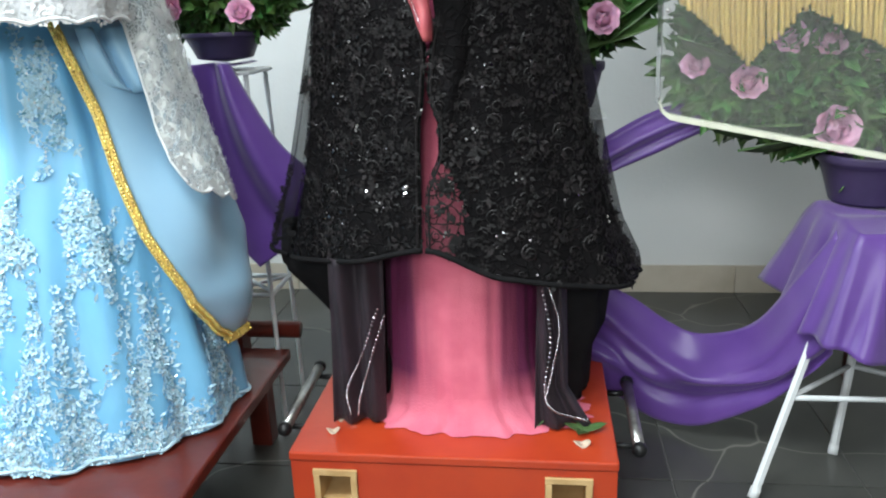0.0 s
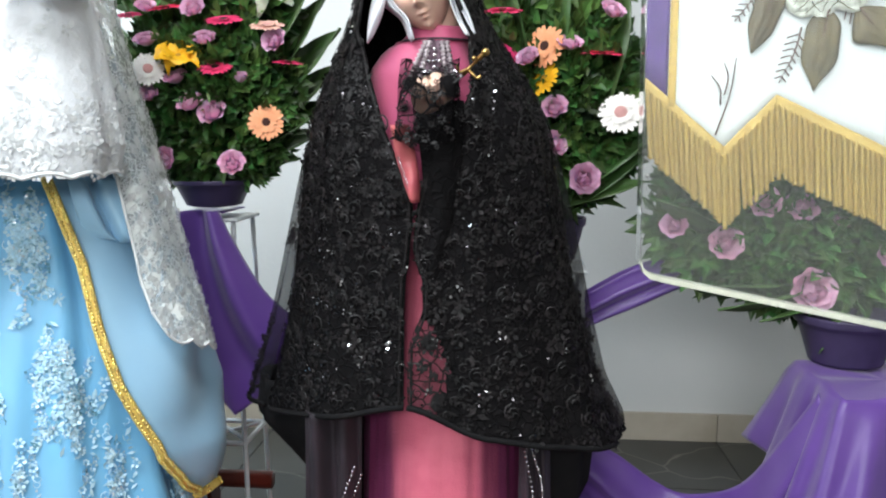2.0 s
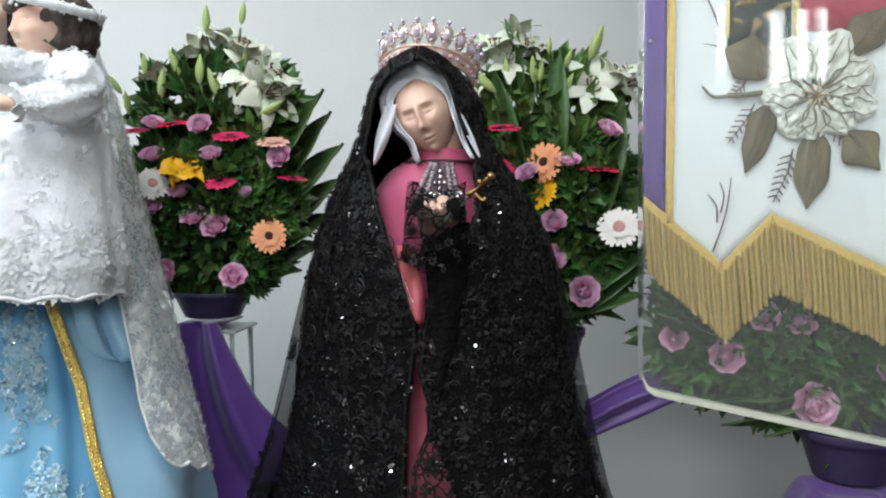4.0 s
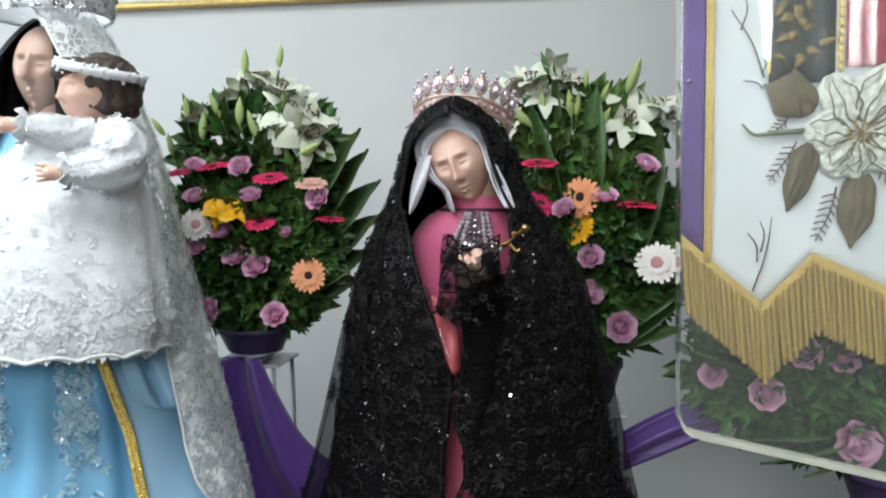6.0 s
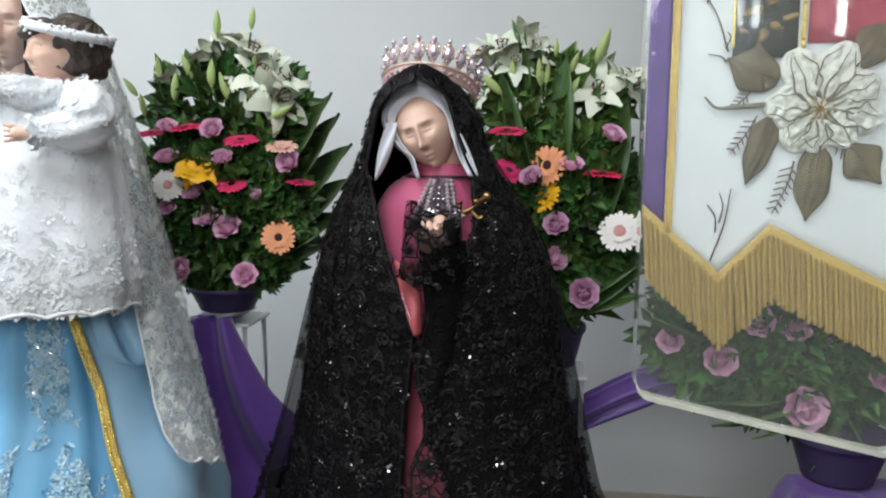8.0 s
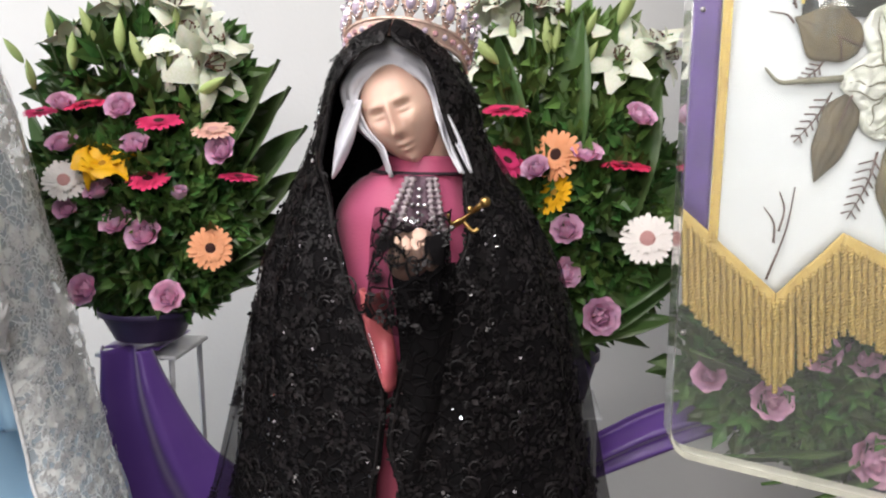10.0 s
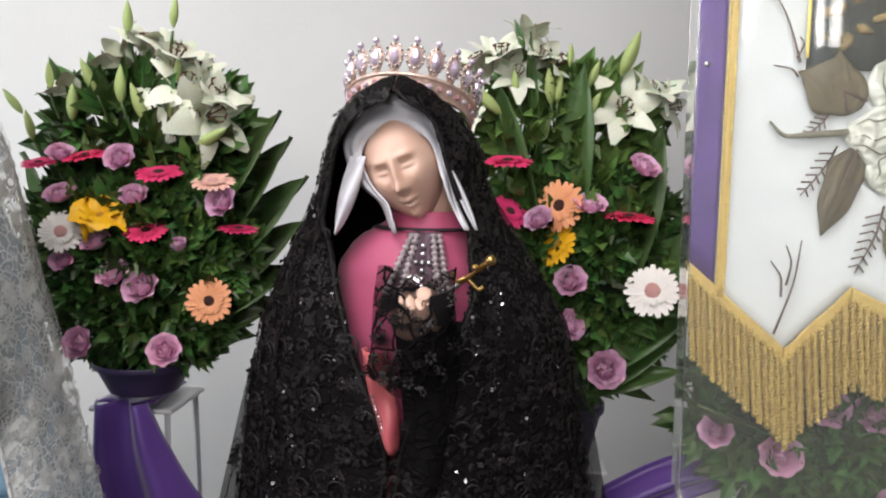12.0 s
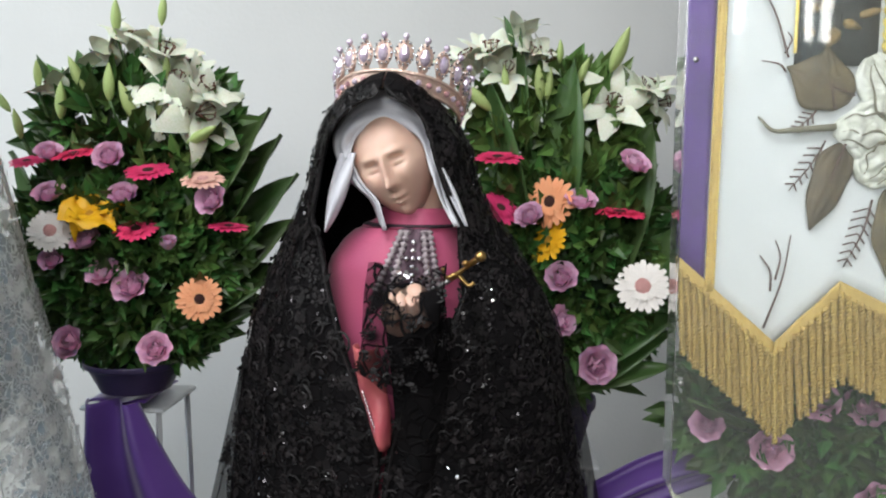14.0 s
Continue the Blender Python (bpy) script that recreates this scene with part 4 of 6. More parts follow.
def headcloth():
    t = thing("headcloth", (-0.19, 1.45, 1.25), "white grey satin cloth framing the statue's face", "headcloth")
    inner = [(-0.192, 1.242), (-0.205, 1.282), (-0.231, 1.314), (-0.244, 1.348), (-0.234, 1.373), (-0.197, 1.386), (-0.167, 1.381), (-0.144, 1.36), (-0.131, 1.322), (-0.119, 1.29), (-0.097, 1.25)]
    outer = [(-0.204, 1.24), (-0.222, 1.284), (-0.262, 1.322), (-0.276, 1.368), (-0.262, 1.404), (-0.222, 1.436), (-0.17, 1.434), (-0.13, 1.404), (-0.116, 1.35), (-0.108, 1.3), (-0.084, 1.248)]
    A = spline([(x, 1.443 - 0.012 * (abs(i - 5) / 5), z) for i, (x, z) in enumerate(inner)], 60)
    B = spline([(x, 1.47, z) for x, z in outer], 60)

    def f(u, v):
        a, b = A[round(u * 60)], B[round(u * 60)]
        p = a.lerp(b, v)
        return p + Vector((0, -0.006 * math.sin(math.pi * v) - 0.0035 * math.sin(5 * u * 6.28 + 6 * v) - 0.003 * math.sin(14 * v + 9 * u), 0.0025 * math.sin(31 * u)))
    part("band", grid(f, 60, 14), M_HEADCLOTH, t, thick=0.003)

    def tip(u, v):
        z = 1.348 - 0.11 * v
        x = -0.247 - 0.032 * v + (0.012 * (1 - v) ** 0.6 + 0.006 * math.sin(math.pi * v) + 0.0005) * (2 * u - 1)
        return (x, 1.432 + 0.008 * math.sin(5 * u + 3 * v) + 0.01 * (1 - u), z)
    part("hanging_tip", grid(tip, 10, 16), M_HEADCLOTH, t, "turned-back satin tip", thick=0.0015)

    def tip2(u, v):
        z = 1.335 - 0.085 * v
        return (-0.119 + 0.038 * v + 0.005 * (2 * u - 1) * math.sin(math.pi * (0.1 + 0.8 * v)), 1.425 + 0.006 * math.sin(6 * u), z)
    part("hanging_tip", grid(tip2, 8, 14), M_HEADCLOTH, t, "turned-back satin tip", thick=0.0015)


headcloth()


def crown():
    t = thing("crown", (-0.19, 1.5, 1.42), "pale gold tiara crown set with lilac crystals over the veil", "crown")
    M = Matrix.Translation((-0.191, 1.54, 1.398)) @ Euler((radians(6), radians(7), radians(6))).to_matrix().to_4x4()
    R = 0.088

    def on(a, z, o=0.0):
        rr = R + o + 0.16 * z
        return M @ Vector((rr * math.sin(a), -rr * 0.85 * math.cos(a), z))

    def low(a):
        return 0.046 * math.cos(a) + 0.004

    A0 = 1.72
    part("band", grid(lambda u, v: on(A0 * (2 * u - 1), low(A0 * (2 * u - 1)) + 0.022 * v), 60, 5), M_CROWN, t, thick=0.004)
    for z in (0.0, 0.022):
        part("rim", tube([on(A0 * (2 * i / 60 - 1), low(A0 * (2 * i / 60 - 1)) + z, 0.002) for i in range(61)], 0.0028, 6), M_CROWN, t)
    n = 13
    for i in range(n):
        a = A0 * 0.97 * (2 * i / (n - 1) - 1)
        zb = low(a)
        h = 0.039 + 0.006 * math.cos(a)
        c = on(a, zb + h, 0.002)
        out = (on(a, zb + h, 0.02) - on(a, zb + h, 0)).normalized()
        F = facing(c, out)
        up = F.to_3x3().inverted() @ (on(a, zb + h + 0.01) - on(a, zb + h))
        ang = math.atan2(up.y, up.x) - math.pi / 2
        F = F @ Matrix.Rotation(ang, 4, "Z")

        def drop(w, d, k):
            return lambda u, v: (w * math.sin(math.pi * v) * math.cos(2 * math.pi * u), k * (0.25 * v ** 2 - math.cos(math.pi * v)), d * math.sin(math.pi * v) * math.sin(2 * math.pi * u))
        o = part("setting", move(grid(drop(0.0132, 0.004, 0.0165), 14, 8, True), F @ Matrix.Translation((0, 0, -0.002))), M_CROWN, t)
        part("stone", move(grid(drop(0.0075, 0.006, 0.0105), 10, 6, True), F @ Matrix.Translation((0, 0, 0.001))), M_GEM, o, "lilac teardrop crystal", smooth=False)
        part("bead_halo", join([ball(F @ Vector((0.0125 * math.cos(q), 0.0158 * math.sin(q) + 0.002, 0.002)), 0.0021, 6, 4) for q in [2 * math.pi * k / 12 for k in range(12)]]), M_SEQUIN, o, "ring of clear beads", kind="stuff")
        part("finial", ball(on(a, zb + h + 0.024, 0.002), 0.0048, 10, 6), M_GEM, o, "round lilac bead")
        part("stem", tube([on(a, zb + 0.02), on(a, zb + h - 0.01)], 0.003, 6), M_CROWN, o)
        part("stem", tube([on(a, zb + h + 0.014), on(a, zb + h + 0.022)], 0.0018, 6), M_CROWN, o)
        for k in (-0.06, 0.06):
            part("scroll", tube(spline([on(a, zb + 0.022), on(a + k, zb + 0.03), on(a + k * 1.1, zb + 0.042), on(a + k * 0.5, zb + 0.04)], 10), 0.0016, 5), M_CROWN, o)
    for i in range(22):
        a = A0 * 0.98 * (2 * i / 21 - 1)
        part("band_stone", ball(on(a, low(a) + 0.011, 0.003), 0.0045, 8, 5), M_PINKGEM if i % 2 else M_GEM, t, "small crystal", smooth=False)


crown()


def dagger():
    t = thing("dagger", (-0.08, 1.4, 1.2), "small gold dagger hilt standing from the statue's breast", "dagger")
    a, b = Vector((-0.06, 1.385, 1.213)), Vector((-0.101, 1.415, 1.178))
    part("grip", tube([a.lerp(b, i / 8) for i in range(9)], [0.0035 + 0.0012 * math.sin(i * 1.1) for i in range(9)], 10), M_GOLD, t)
    part("pommel", ball(a, 0.0075), M_GOLD, t)
    part("guard", tube(spline([a.lerp(b, 0.75) + Vector((-0.02, -0.006, 0.008)), a.lerp(b, 0.75) + Vector((-0.016, -0.004, -0.006)), a.lerp(b, 0.8), a.lerp(b, 0.75) + Vector((0.014, 0, -0.016)), a.lerp(b, 0.75) + Vector((0.022, 0, -0.012))], 20), 0.003, 8), M_GOLD, t, "curled gold crossguard")
    part("knob", ball(a.lerp(b, 0.2) + Vector((-0.012, -0.002, -0.003)), 0.0045), M_GOLD, t)
    part("blade", tube([b, b + (b - a) * 0.8], [0.004, 0.003], 4), M_STEEL, t)


dagger()

# ---- the bench and the statue in blue ----
BZ = 0.2


def bench():
    t = thing("bench", (-1.15, 1.4, 0), "low red-brown varnished wooden bench under the blue statue", "bench")
    part("seat", block(-1.75, -0.612, 1.0, 1.71, BZ - 0.028, BZ), M_BENCH, t, smooth=False, bevel=0.005)
    for x in (-1.65, -0.66):
        for y in (1.08, 1.6):
            part("leg", block(x - 0.025, x + 0.025, y - 0.025, y + 0.025, 0, BZ - 0.029), M_BENCH, t, smooth=False, bevel=0.004)
    part("apron", block(-1.62, -0.69, 1.09, 1.11, BZ - 0.09, BZ - 0.029), M_BENCH, t, smooth=False)
    part("back_rail", tube([(-1.7, 1.76, BZ + 0.03), (-0.6, 1.76, BZ + 0.03)], 0.022, 10), M_BENCH, t)
    for x in (-1.6, -0.75):
        part("rail_post", block(x - 0.015, x + 0.015, 1.705, 1.76, BZ - 0.06, BZ + 0.03), M_BENCH, t, smooth=False)


bench()
BGOWN = [(0.202, -1.36, -0.64, 1.11, 1.7), (0.3, -1.36, -0.65, 1.125, 1.7), (0.42, -1.33, -0.672, 1.15, 1.68), (0.6, -1.28, -0.705, 1.19, 1.64), (0.8, -1.2, -0.75, 1.25, 1.58),
         (1.0, -1.13, -0.81, 1.28, 1.54), (1.2, -1.14, -0.82, 1.3, 1.54), (1.33, -1.16, -0.84, 1.33, 1.53), (1.4, -1.09, -0.96, 1.37, 1.49), (1.44, -1.06, -0.99, 1.38, 1.47)]
CAPE = [(0.35, -1.3, -0.638, 1.2, 1.72), (0.4, -1.31, -0.622, 1.17, 1.72), (0.48, -1.3, -0.606, 1.16, 1.71), (0.57, -1.28, -0.606, 1.18, 1.7), (0.7, -1.25, -0.628, 1.2, 1.68), (0.85, -1.2, -0.682, 1.22, 1.65),
        (1.0, -1.16, -0.722, 1.25, 1.62), (1.2, -1.15, -0.775, 1.27, 1.6), (1.34, -1.15, -0.83, 1.31, 1.57), (1.4, -1.09, -0.93, 1.36, 1.52)]


def statue_blue():
    g = [head_mesh((-1.0, 1.42, 1.522), (0.056, 0.068, 0.088), 3, 8, 3)]
    body = [(0.2, -1.1, -0.9, 1.36, 1.52), (1.38, -1.05, -0.95, 1.38, 1.48), (1.47, -1.035, -0.965, 1.39, 1.46)]
    g.append(slot(grid(lambda u, v: ring_point(body, 0.202 + 1.26 * v, 2 * math.pi * u), 20, 8, True), 0))

    def hair(u, v):
        a = 0.62 + (2 * math.pi - 1.24) * u
        z = 1.615 - 0.3 * v
        r = 0.088 * min(1, 0.12 + 3.2 * v) ** 0.6 + 0.005 * math.sin(14 * a + 12 * z) + 0.02 * v
        return (-1.0 + r * math.sin(a) * 1.02, 1.435 - r * math.cos(a), z + 0.012)
    g.append(slot(grid(hair, 60, 26), 1))
    tagged(part("statue", join(g), [M_SKIN2, M_BLACKHAIR]), "painted carved statue with dark hair dressed in blue and white", "statue")


statue_blue()


def blue_gown():
    t = thing("blue_gown", (-1.0, 1.42, BZ), "sky blue satin gown with pale beaded lace flowers and scalloped hem", "gown")
    kw = dict(fold=0.026, k=13, seed=3.1)

    def f(u, v):
        a = 2 * math.pi * u
        z = 0.202 + 1.22 * v
        if v == 0:
            z += 0.006 * abs(math.sin(11 * a))
        return ring_point(BGOWN, z, a, **kw)
    part("skirt", grid(f, 180, 60, True), M_BLUE, t, thick=0.003)
    random.seed(41)
    shapes = [leaf_shape(0.3), leaf_shape(0.42), floret_shape(5), floret_shape(6), curl_shape()]
    light, dark, seq = [], [], []

    def put(a, z, s):
        if not 0.206 < z < 1.0 or abs(a) > 1.7:
            return
        p, n = ring_normal(BGOWN, z, a, **kw)
        p = p + n * 0.004
        n = (n + 0.25 * Vector((random.gauss(0, 1), random.gauss(0, 1), random.gauss(0, 1)))).normalized()
        row = (p, n, s * random.uniform(0.7, 1.3), random.uniform(0, 6.3))
        k = random.random()
        (light if k < 0.78 else dark if k < 0.92 else seq).append(row if k < 0.92 else (p + n * 0.003, n, 0.0022, 0))
    # hanging sprays of lace: a bending stalk with leaves to both sides
    for a0, z0, h, n in ((0.5, 0.87, 0.1, 13), (0.73, 0.65, 0.1, 14), (0.13, 0.62, 0.1, 13), (-0.25, 0.85, 0.1, 11), (-0.5, 0.62, 0.1, 11), (1.25, 0.8, 0.1, 7)):
        for _ in range(n):
            ca, cz, turn = a0 + random.gauss(0, 0.085), z0 + h * random.gauss(0, 0.5), random.uniform(-0.9, 0.9)
            for k in range(26):
                r = k / 25 - 0.5
                put(ca + turn * 0.3 * r + random.gauss(0, 0.022 + 0.025 * (0.5 - abs(r))), cz + 0.09 * r, 0.0095)
    # tall sprays that rise from the hem
    for a0, h in ((-1.3, 0.3), (-0.8, 0.34), (-0.25, 0.34), (0.36, 0.37), (1.0, 0.36), (1.5, 0.25)):
        for _ in range(20):
            top, lean = h * random.uniform(0.35, 1.0), random.gauss(0, 0.16)
            for k in range(34):
                r = k / 33
                put(a0 + lean * (1.15 - 0.6 * r) + 0.04 * math.sin(4 * r + lean * 20) + random.gauss(0, 0.03 * (1.1 - r)), 0.206 + top * r, 0.0085)
    # hem border
    for _ in range(1300):
        a = random.uniform(-1.65, 1.65)
        put(a, 0.206 + abs(random.gauss(0, 0.03)) + 0.012 * abs(math.sin(11 * a)), 0.008)
    flakes(light, shapes, M_APPLIQUE, "lace_applique", t, "pale blue lace flowers")
    flakes(dark, shapes, M_APPDARK, "shadow_lace", t, "darker blue lace flowers")
    flakes(seq, [disc_shape(8)], M_CLEARSEQ, "sequin_scatter", t, "silver sequins")
    part("scalloped_hem", tube([ring_point(BGOWN, 0.207 + 0.012 * abs(math.sin(7 * a)), a, out=0.004, **kw) for a in [2 * math.pi * i / 240 for i in range(241)]], 0.004, 6), M_APPLIQUE, t, "scalloped pale blue hem cord")


blue_gown()
EDGE = [(0.36, -0.635), (0.388, -0.638), (0.43, -0.642), (0.47, -0.65), (0.51, -0.66), (0.57, -0.684), (0.626, -0.708), (0.74, -0.742), (0.847, -0.768), (0.985, -0.819), (1.1, -0.86), (1.3, -0.93), (1.4, -0.98)]


def cape_point(u, v, out=0.0):
    z = 0.36 + 1.02 * v
    xl, xr, yf, yb = lerp(CAPE, z)
    cx, w = (xl + xr) / 2, (xr - xl) / 2
    a0 = math.asin(max(-1, min(0.98, (lerp(EDGE, z)[0] - cx) / w)))
    a = a0 + (4.2 - a0) * u
    # soft swags below the child's gown
    bulge = 0.018 * math.sin(9 * z + 3 * a) * math.sin(math.pi * min(1, u * 3)) + 0.012 * math.sin(21 * z - 5 * a) * math.sin(math.pi * min(1, u * 2.5))
    return ring_point(CAPE, z, a, out=out + bulge)


def blue_cape():
    t = thing("blue_cape", (-0.9, 1.45, 0.36), "pale blue satin cape with a gold braid edge", "cape")
    part("cape_cloth", grid(cape_point, 90, 70), M_CAPE, t, thick=0.003)
    path = [cape_point(0.0, 0.94 * i / 150, 0.006) for i in range(151)]
    path = [path[0] + Vector((0.028, 0.05, 0.012)), path[0] + Vector((0.014, 0.025, 0.004))] + path
    line = spline(path, 300)
    tang = [(line[min(i + 1, 300)] - line[max(i - 1, 0)]).normalized() for i in range(301)]
    side = [q.cross(Vector((0.55, -0.83, 0))).normalized() for q in tang]

    def band(u, v):
        i, x = round(v * 300), 2 * u - 1
        return line[i] + side[i] * 0.0085 * x + Vector((0.55, -0.83, 0)) * (0.003 + 0.0012 * math.cos(9 * x))
    part("gold_braid", grid(band, 8, 300), M_BRAID, t, "flat woven gold braid edging", thick=0.003)
    out = Vector((0.55, -0.83, 0)) * 0.0065
    beads = [line[i] + side[i] * (d + 0.0008 * math.sin(i)) + out for i in range(0, 300, 2) for d in (-0.0048, 0.0048)]
    part("sequin_trim", join([ball(p, (0.0036, 0.002, 0.0036), 7, 4) for p in beads]), M_GOLDSEQ, t, "two lines of gold sequins", kind="stuff")

    # a pouch of cloth gathered under the child's gown
    def pouch(u, v):
        x = -0.79 + 0.025 * v + (0.085 - 0.02 * v) * u
        k = max(-1.0, min(1.0, (x + 0.945) / 0.237))
        p = Vector((x, 1.435 - 0.197 * math.sqrt(1 - k * k), 0.995 - (0.1 + 0.025 * u) * math.sin(min(1.0, v * 1.12) * math.pi / 2)))
        n = Vector((k * 0.8, -0.75, 0)).normalized()
        fall = math.sin(math.pi * min(1.0, 0.08 + v * 0.92)) ** 0.7 * (0.35 + 0.65 * v)
        crease = math.exp(-((u - 0.34 - 0.2 * v) / 0.075) ** 2) * (1 - v) ** 0.4
        return p + n * (0.042 * fall * min(1.0, 3.5 * u) - 0.034 * crease + 0.004 * math.sin(9 * u + 4 * v)) - Vector((0, 0, 0.012 * crease))
    part("gathered_fold", grid(pouch, 40, 36), M_CAPE, t, "gathered pouch of blue satin", thick=0.003)


blue_cape()
CGOWN = [(1.0, -1.2, -0.7, 1.13, 1.42), (1.06, -1.2, -0.69, 1.13, 1.42), (1.15, -1.17, -0.7, 1.14, 1.4), (1.25, -1.08, -0.715, 1.16, 1.38), (1.32, -1.0, -0.735, 1.18, 1.36), (1.38, -0.93, -0.755, 1.2, 1.34), (1.405, -0.88, -0.765, 1.22, 1.31)]


def child_doll():
    g = [head_mesh((-0.81, 1.265, 1.452), (0.052, 0.056, 0.06), 6, -26, -2, 0, 0.55)]
    g.append(slot(ball((-0.82, 1.27, 1.34), (0.05, 0.05, 0.09)), 0))
    for p in ((-0.802, 1.134, 1.313), (-0.892, 1.157, 1.393)):
        g.append(slot(ball(p, (0.017, 0.012, 0.013)), 0))
        for k in range(4):
            q = Vector(p)
            g.append(slot(tube([q + Vector((-0.008, 0, 0.009 - 0.006 * k)), q + Vector((-0.026, -0.004, 0.014 - 0.009 * k))], [0.0045, 0.003], 6), 0))

    def hair(u, v):
        a, b = 2 * math.pi * u, 0.62 * math.pi * v
        x, y, z = math.sin(b) * math.sin(a), -math.sin(b) * math.cos(a), math.cos(b)
        q = 1.06 + 0.07 * math.sin(6 * a + 7 * b) * math.sin(b) + 0.05 * math.sin(13 * a - 9 * b)
        return Vector((0.056 * x * q, 0.06 * y * q + 0.008, 0.062 * z * q + 0.004))
    M = Matrix.Translation((-0.803, 1.273, 1.46)) @ Euler((radians(-28), radians(30), radians(-38))).to_matrix().to_4x4()
    g.append(slot(move(grid(hair, 48, 22, True), M), 1))
    for dx, dz, r in ((-0.035, 0.036, 0.02), (-0.02, 0.044, 0.021), (-0.004, 0.046, 0.02), (0.012, 0.04, 0.021), (0.028, 0.02, 0.018), (0.03, 0.0, 0.016)):
        g.append(slot(ball((-0.81 + dx, 1.222 + 0.45 * abs(dx + 0.015), 1.452 + dz), (r, r * 0.8, r * 0.75)), 1))
    tagged(part("doll", join(g), [M_SKIN, M_HAIR]), "small painted child figure with brown curls in a white gown", "doll")
    t = thing("wreath", (-0.795, 1.27, 1.5), "white bead wreath round the child figure's head", "wreath")
    W = Matrix.Translation((-0.797, 1.272, 1.495)) @ Euler((radians(4), radians(13), 0)).to_matrix().to_4x4()
    random.seed(61)
    part("ring", tube([W @ Vector((0.068 * math.cos(q), 0.07 * math.sin(q), 0)) for q in [2 * math.pi * i / 40 for i in range(41)]], 0.0085, 8), M_WHITE, t)
    part("bead_row", join([ball(W @ Vector((0.069 * math.cos(q) + random.gauss(0, 0.003), 0.071 * math.sin(q) + random.gauss(0, 0.003), random.gauss(0, 0.005))), random.uniform(0.0022, 0.004), 6, 4) for q in [2 * math.pi * i / 300 for i in range(300)]]), M_WHITEAPP, t, "white beads", kind="stuff")


child_doll()


def child_gown():
    t = thing("child_gown", (-0.9, 1.28, 1.0), "white satin child's gown with raised lace flowers and a scalloped hem", "gown")
    kw = dict(fold=0.014, k=9, seed=1.9)

    def f(u, v):
        a = 2 * math.pi * u
        z = 1.0 + 0.4 * v
        if v < 0.03:
            z += 0.008 * abs(math.sin(9 * a))
        return ring_point(CGOWN, z, a, **kw)
    part("skirt", grid(f, 140, 34, True), M_WHITE, t, thick=0.003)
    part("hem_edge", tube([ring_point(CGOWN, 1.002 + 0.009 * abs(math.sin(9 * a)), a, out=0.003, **kw) for a in [2 * math.pi * i / 200 for i in range(201)]], 0.004, 6), M_WHITEAPP, t, "scalloped white hem")

    # gathered puffed sleeves, full at the shoulder and tight at the wrist
    puff = []
    for pts, big in ((((-0.742, 1.215, 1.385), (-0.718, 1.19, 1.352), (-0.722, 1.172, 1.322), (-0.775, 1.148, 1.316)), 0.043), (((-0.79, 1.23, 1.385), (-0.82, 1.205, 1.378), (-0.84, 1.185, 1.383), (-0.865, 1.168, 1.39)), 0.028)):
        line = spline([Vector(p) for p in pts], 22)
        n = len(line)
        V, F = tube(line, [0.016 + (big - 0.016) * math.sin(math.pi * (0.12 + 0.85 * i / (n - 1))) ** 0.8 for i in range(n)], 28)
        V = [Vector(p) for p in V]
        W = []
        for i, p in enumerate(V):
            c = min(line, key=lambda q: (Vector(q) - p).length)
            W.append(p + (p - Vector(c)) * 0.1 * math.sin(7 * 2 * math.pi * (i % 28) / 28 + 0.35 * (i // 28)))
            puff.append((W[-1], (p - Vector(c)).normalized()))
        part("sleeve", (W, F), M_WHITE, t, "puffed white lace sleeve")
    random.seed(71)
    sp, sq = [], []
    for _ in range(1100):
        a, k = random.uniform(-1.6, 1.7), random.random()
        z = 1.006 + (0.12 * random.random() if k < 0.7 else 0.38 * random.random() ** 1.3)
        p, n = ring_normal(CGOWN, z, a, **kw)
        n = (n + 0.1 * Vector((random.gauss(0, 1), random.gauss(0, 1), random.gauss(0, 1)))).normalized()
        (sq if random.random() < 0.14 else sp).append((p + n * 0.004, n, random.uniform(0.006, 0.013), random.uniform(0, 6.3)))
    for p, n in random.sample(puff, 800):
        sp.append((p + n * 0.003, n, random.uniform(0.004, 0.0075), random.uniform(0, 6.3)))
    flakes(sp, [leaf_shape(0.4), leaf_shape(0.5), floret_shape(5, lift=0.1), floret_shape(6, lift=0.1), curl_shape()], M_WHITEAPP, "lace_applique", t, "raised white lace flowers")
    flakes([(p, n, 0.0028, r) for p, n, s, r in sq], [disc_shape(8)], M_CLEARSEQ, "sequin_scatter", t, "clear sequins")
    # lace frills at the wrist
    for c, d in (((-0.778, 1.146, 1.316), (-1, -0.5, -0.1)), ((-0.866, 1.167, 1.39), (-1, -0.4, 0.1))):
        M = facing(c, d)
        part("frill", move(grid(lambda u, v: ((0.016 + 0.014 * v) * math.cos(2 * math.pi * u) * (1 + 0.12 * v * math.sin(10 * 6.28 * u)), (0.016 + 0.014 * v) * math.sin(2 * math.pi * u), 0.012 * v + 0.005 * v * math.sin(8 * 6.28 * u)), 60, 4, True), M), M_WHITEAPP, t, "white lace frill", thick=0.0012)
    part("brooch", ball((-0.945, 1.158, 1.245), (0.011, 0.006, 0.014)), M_GOLD, t, "small gold brooch")


child_gown()


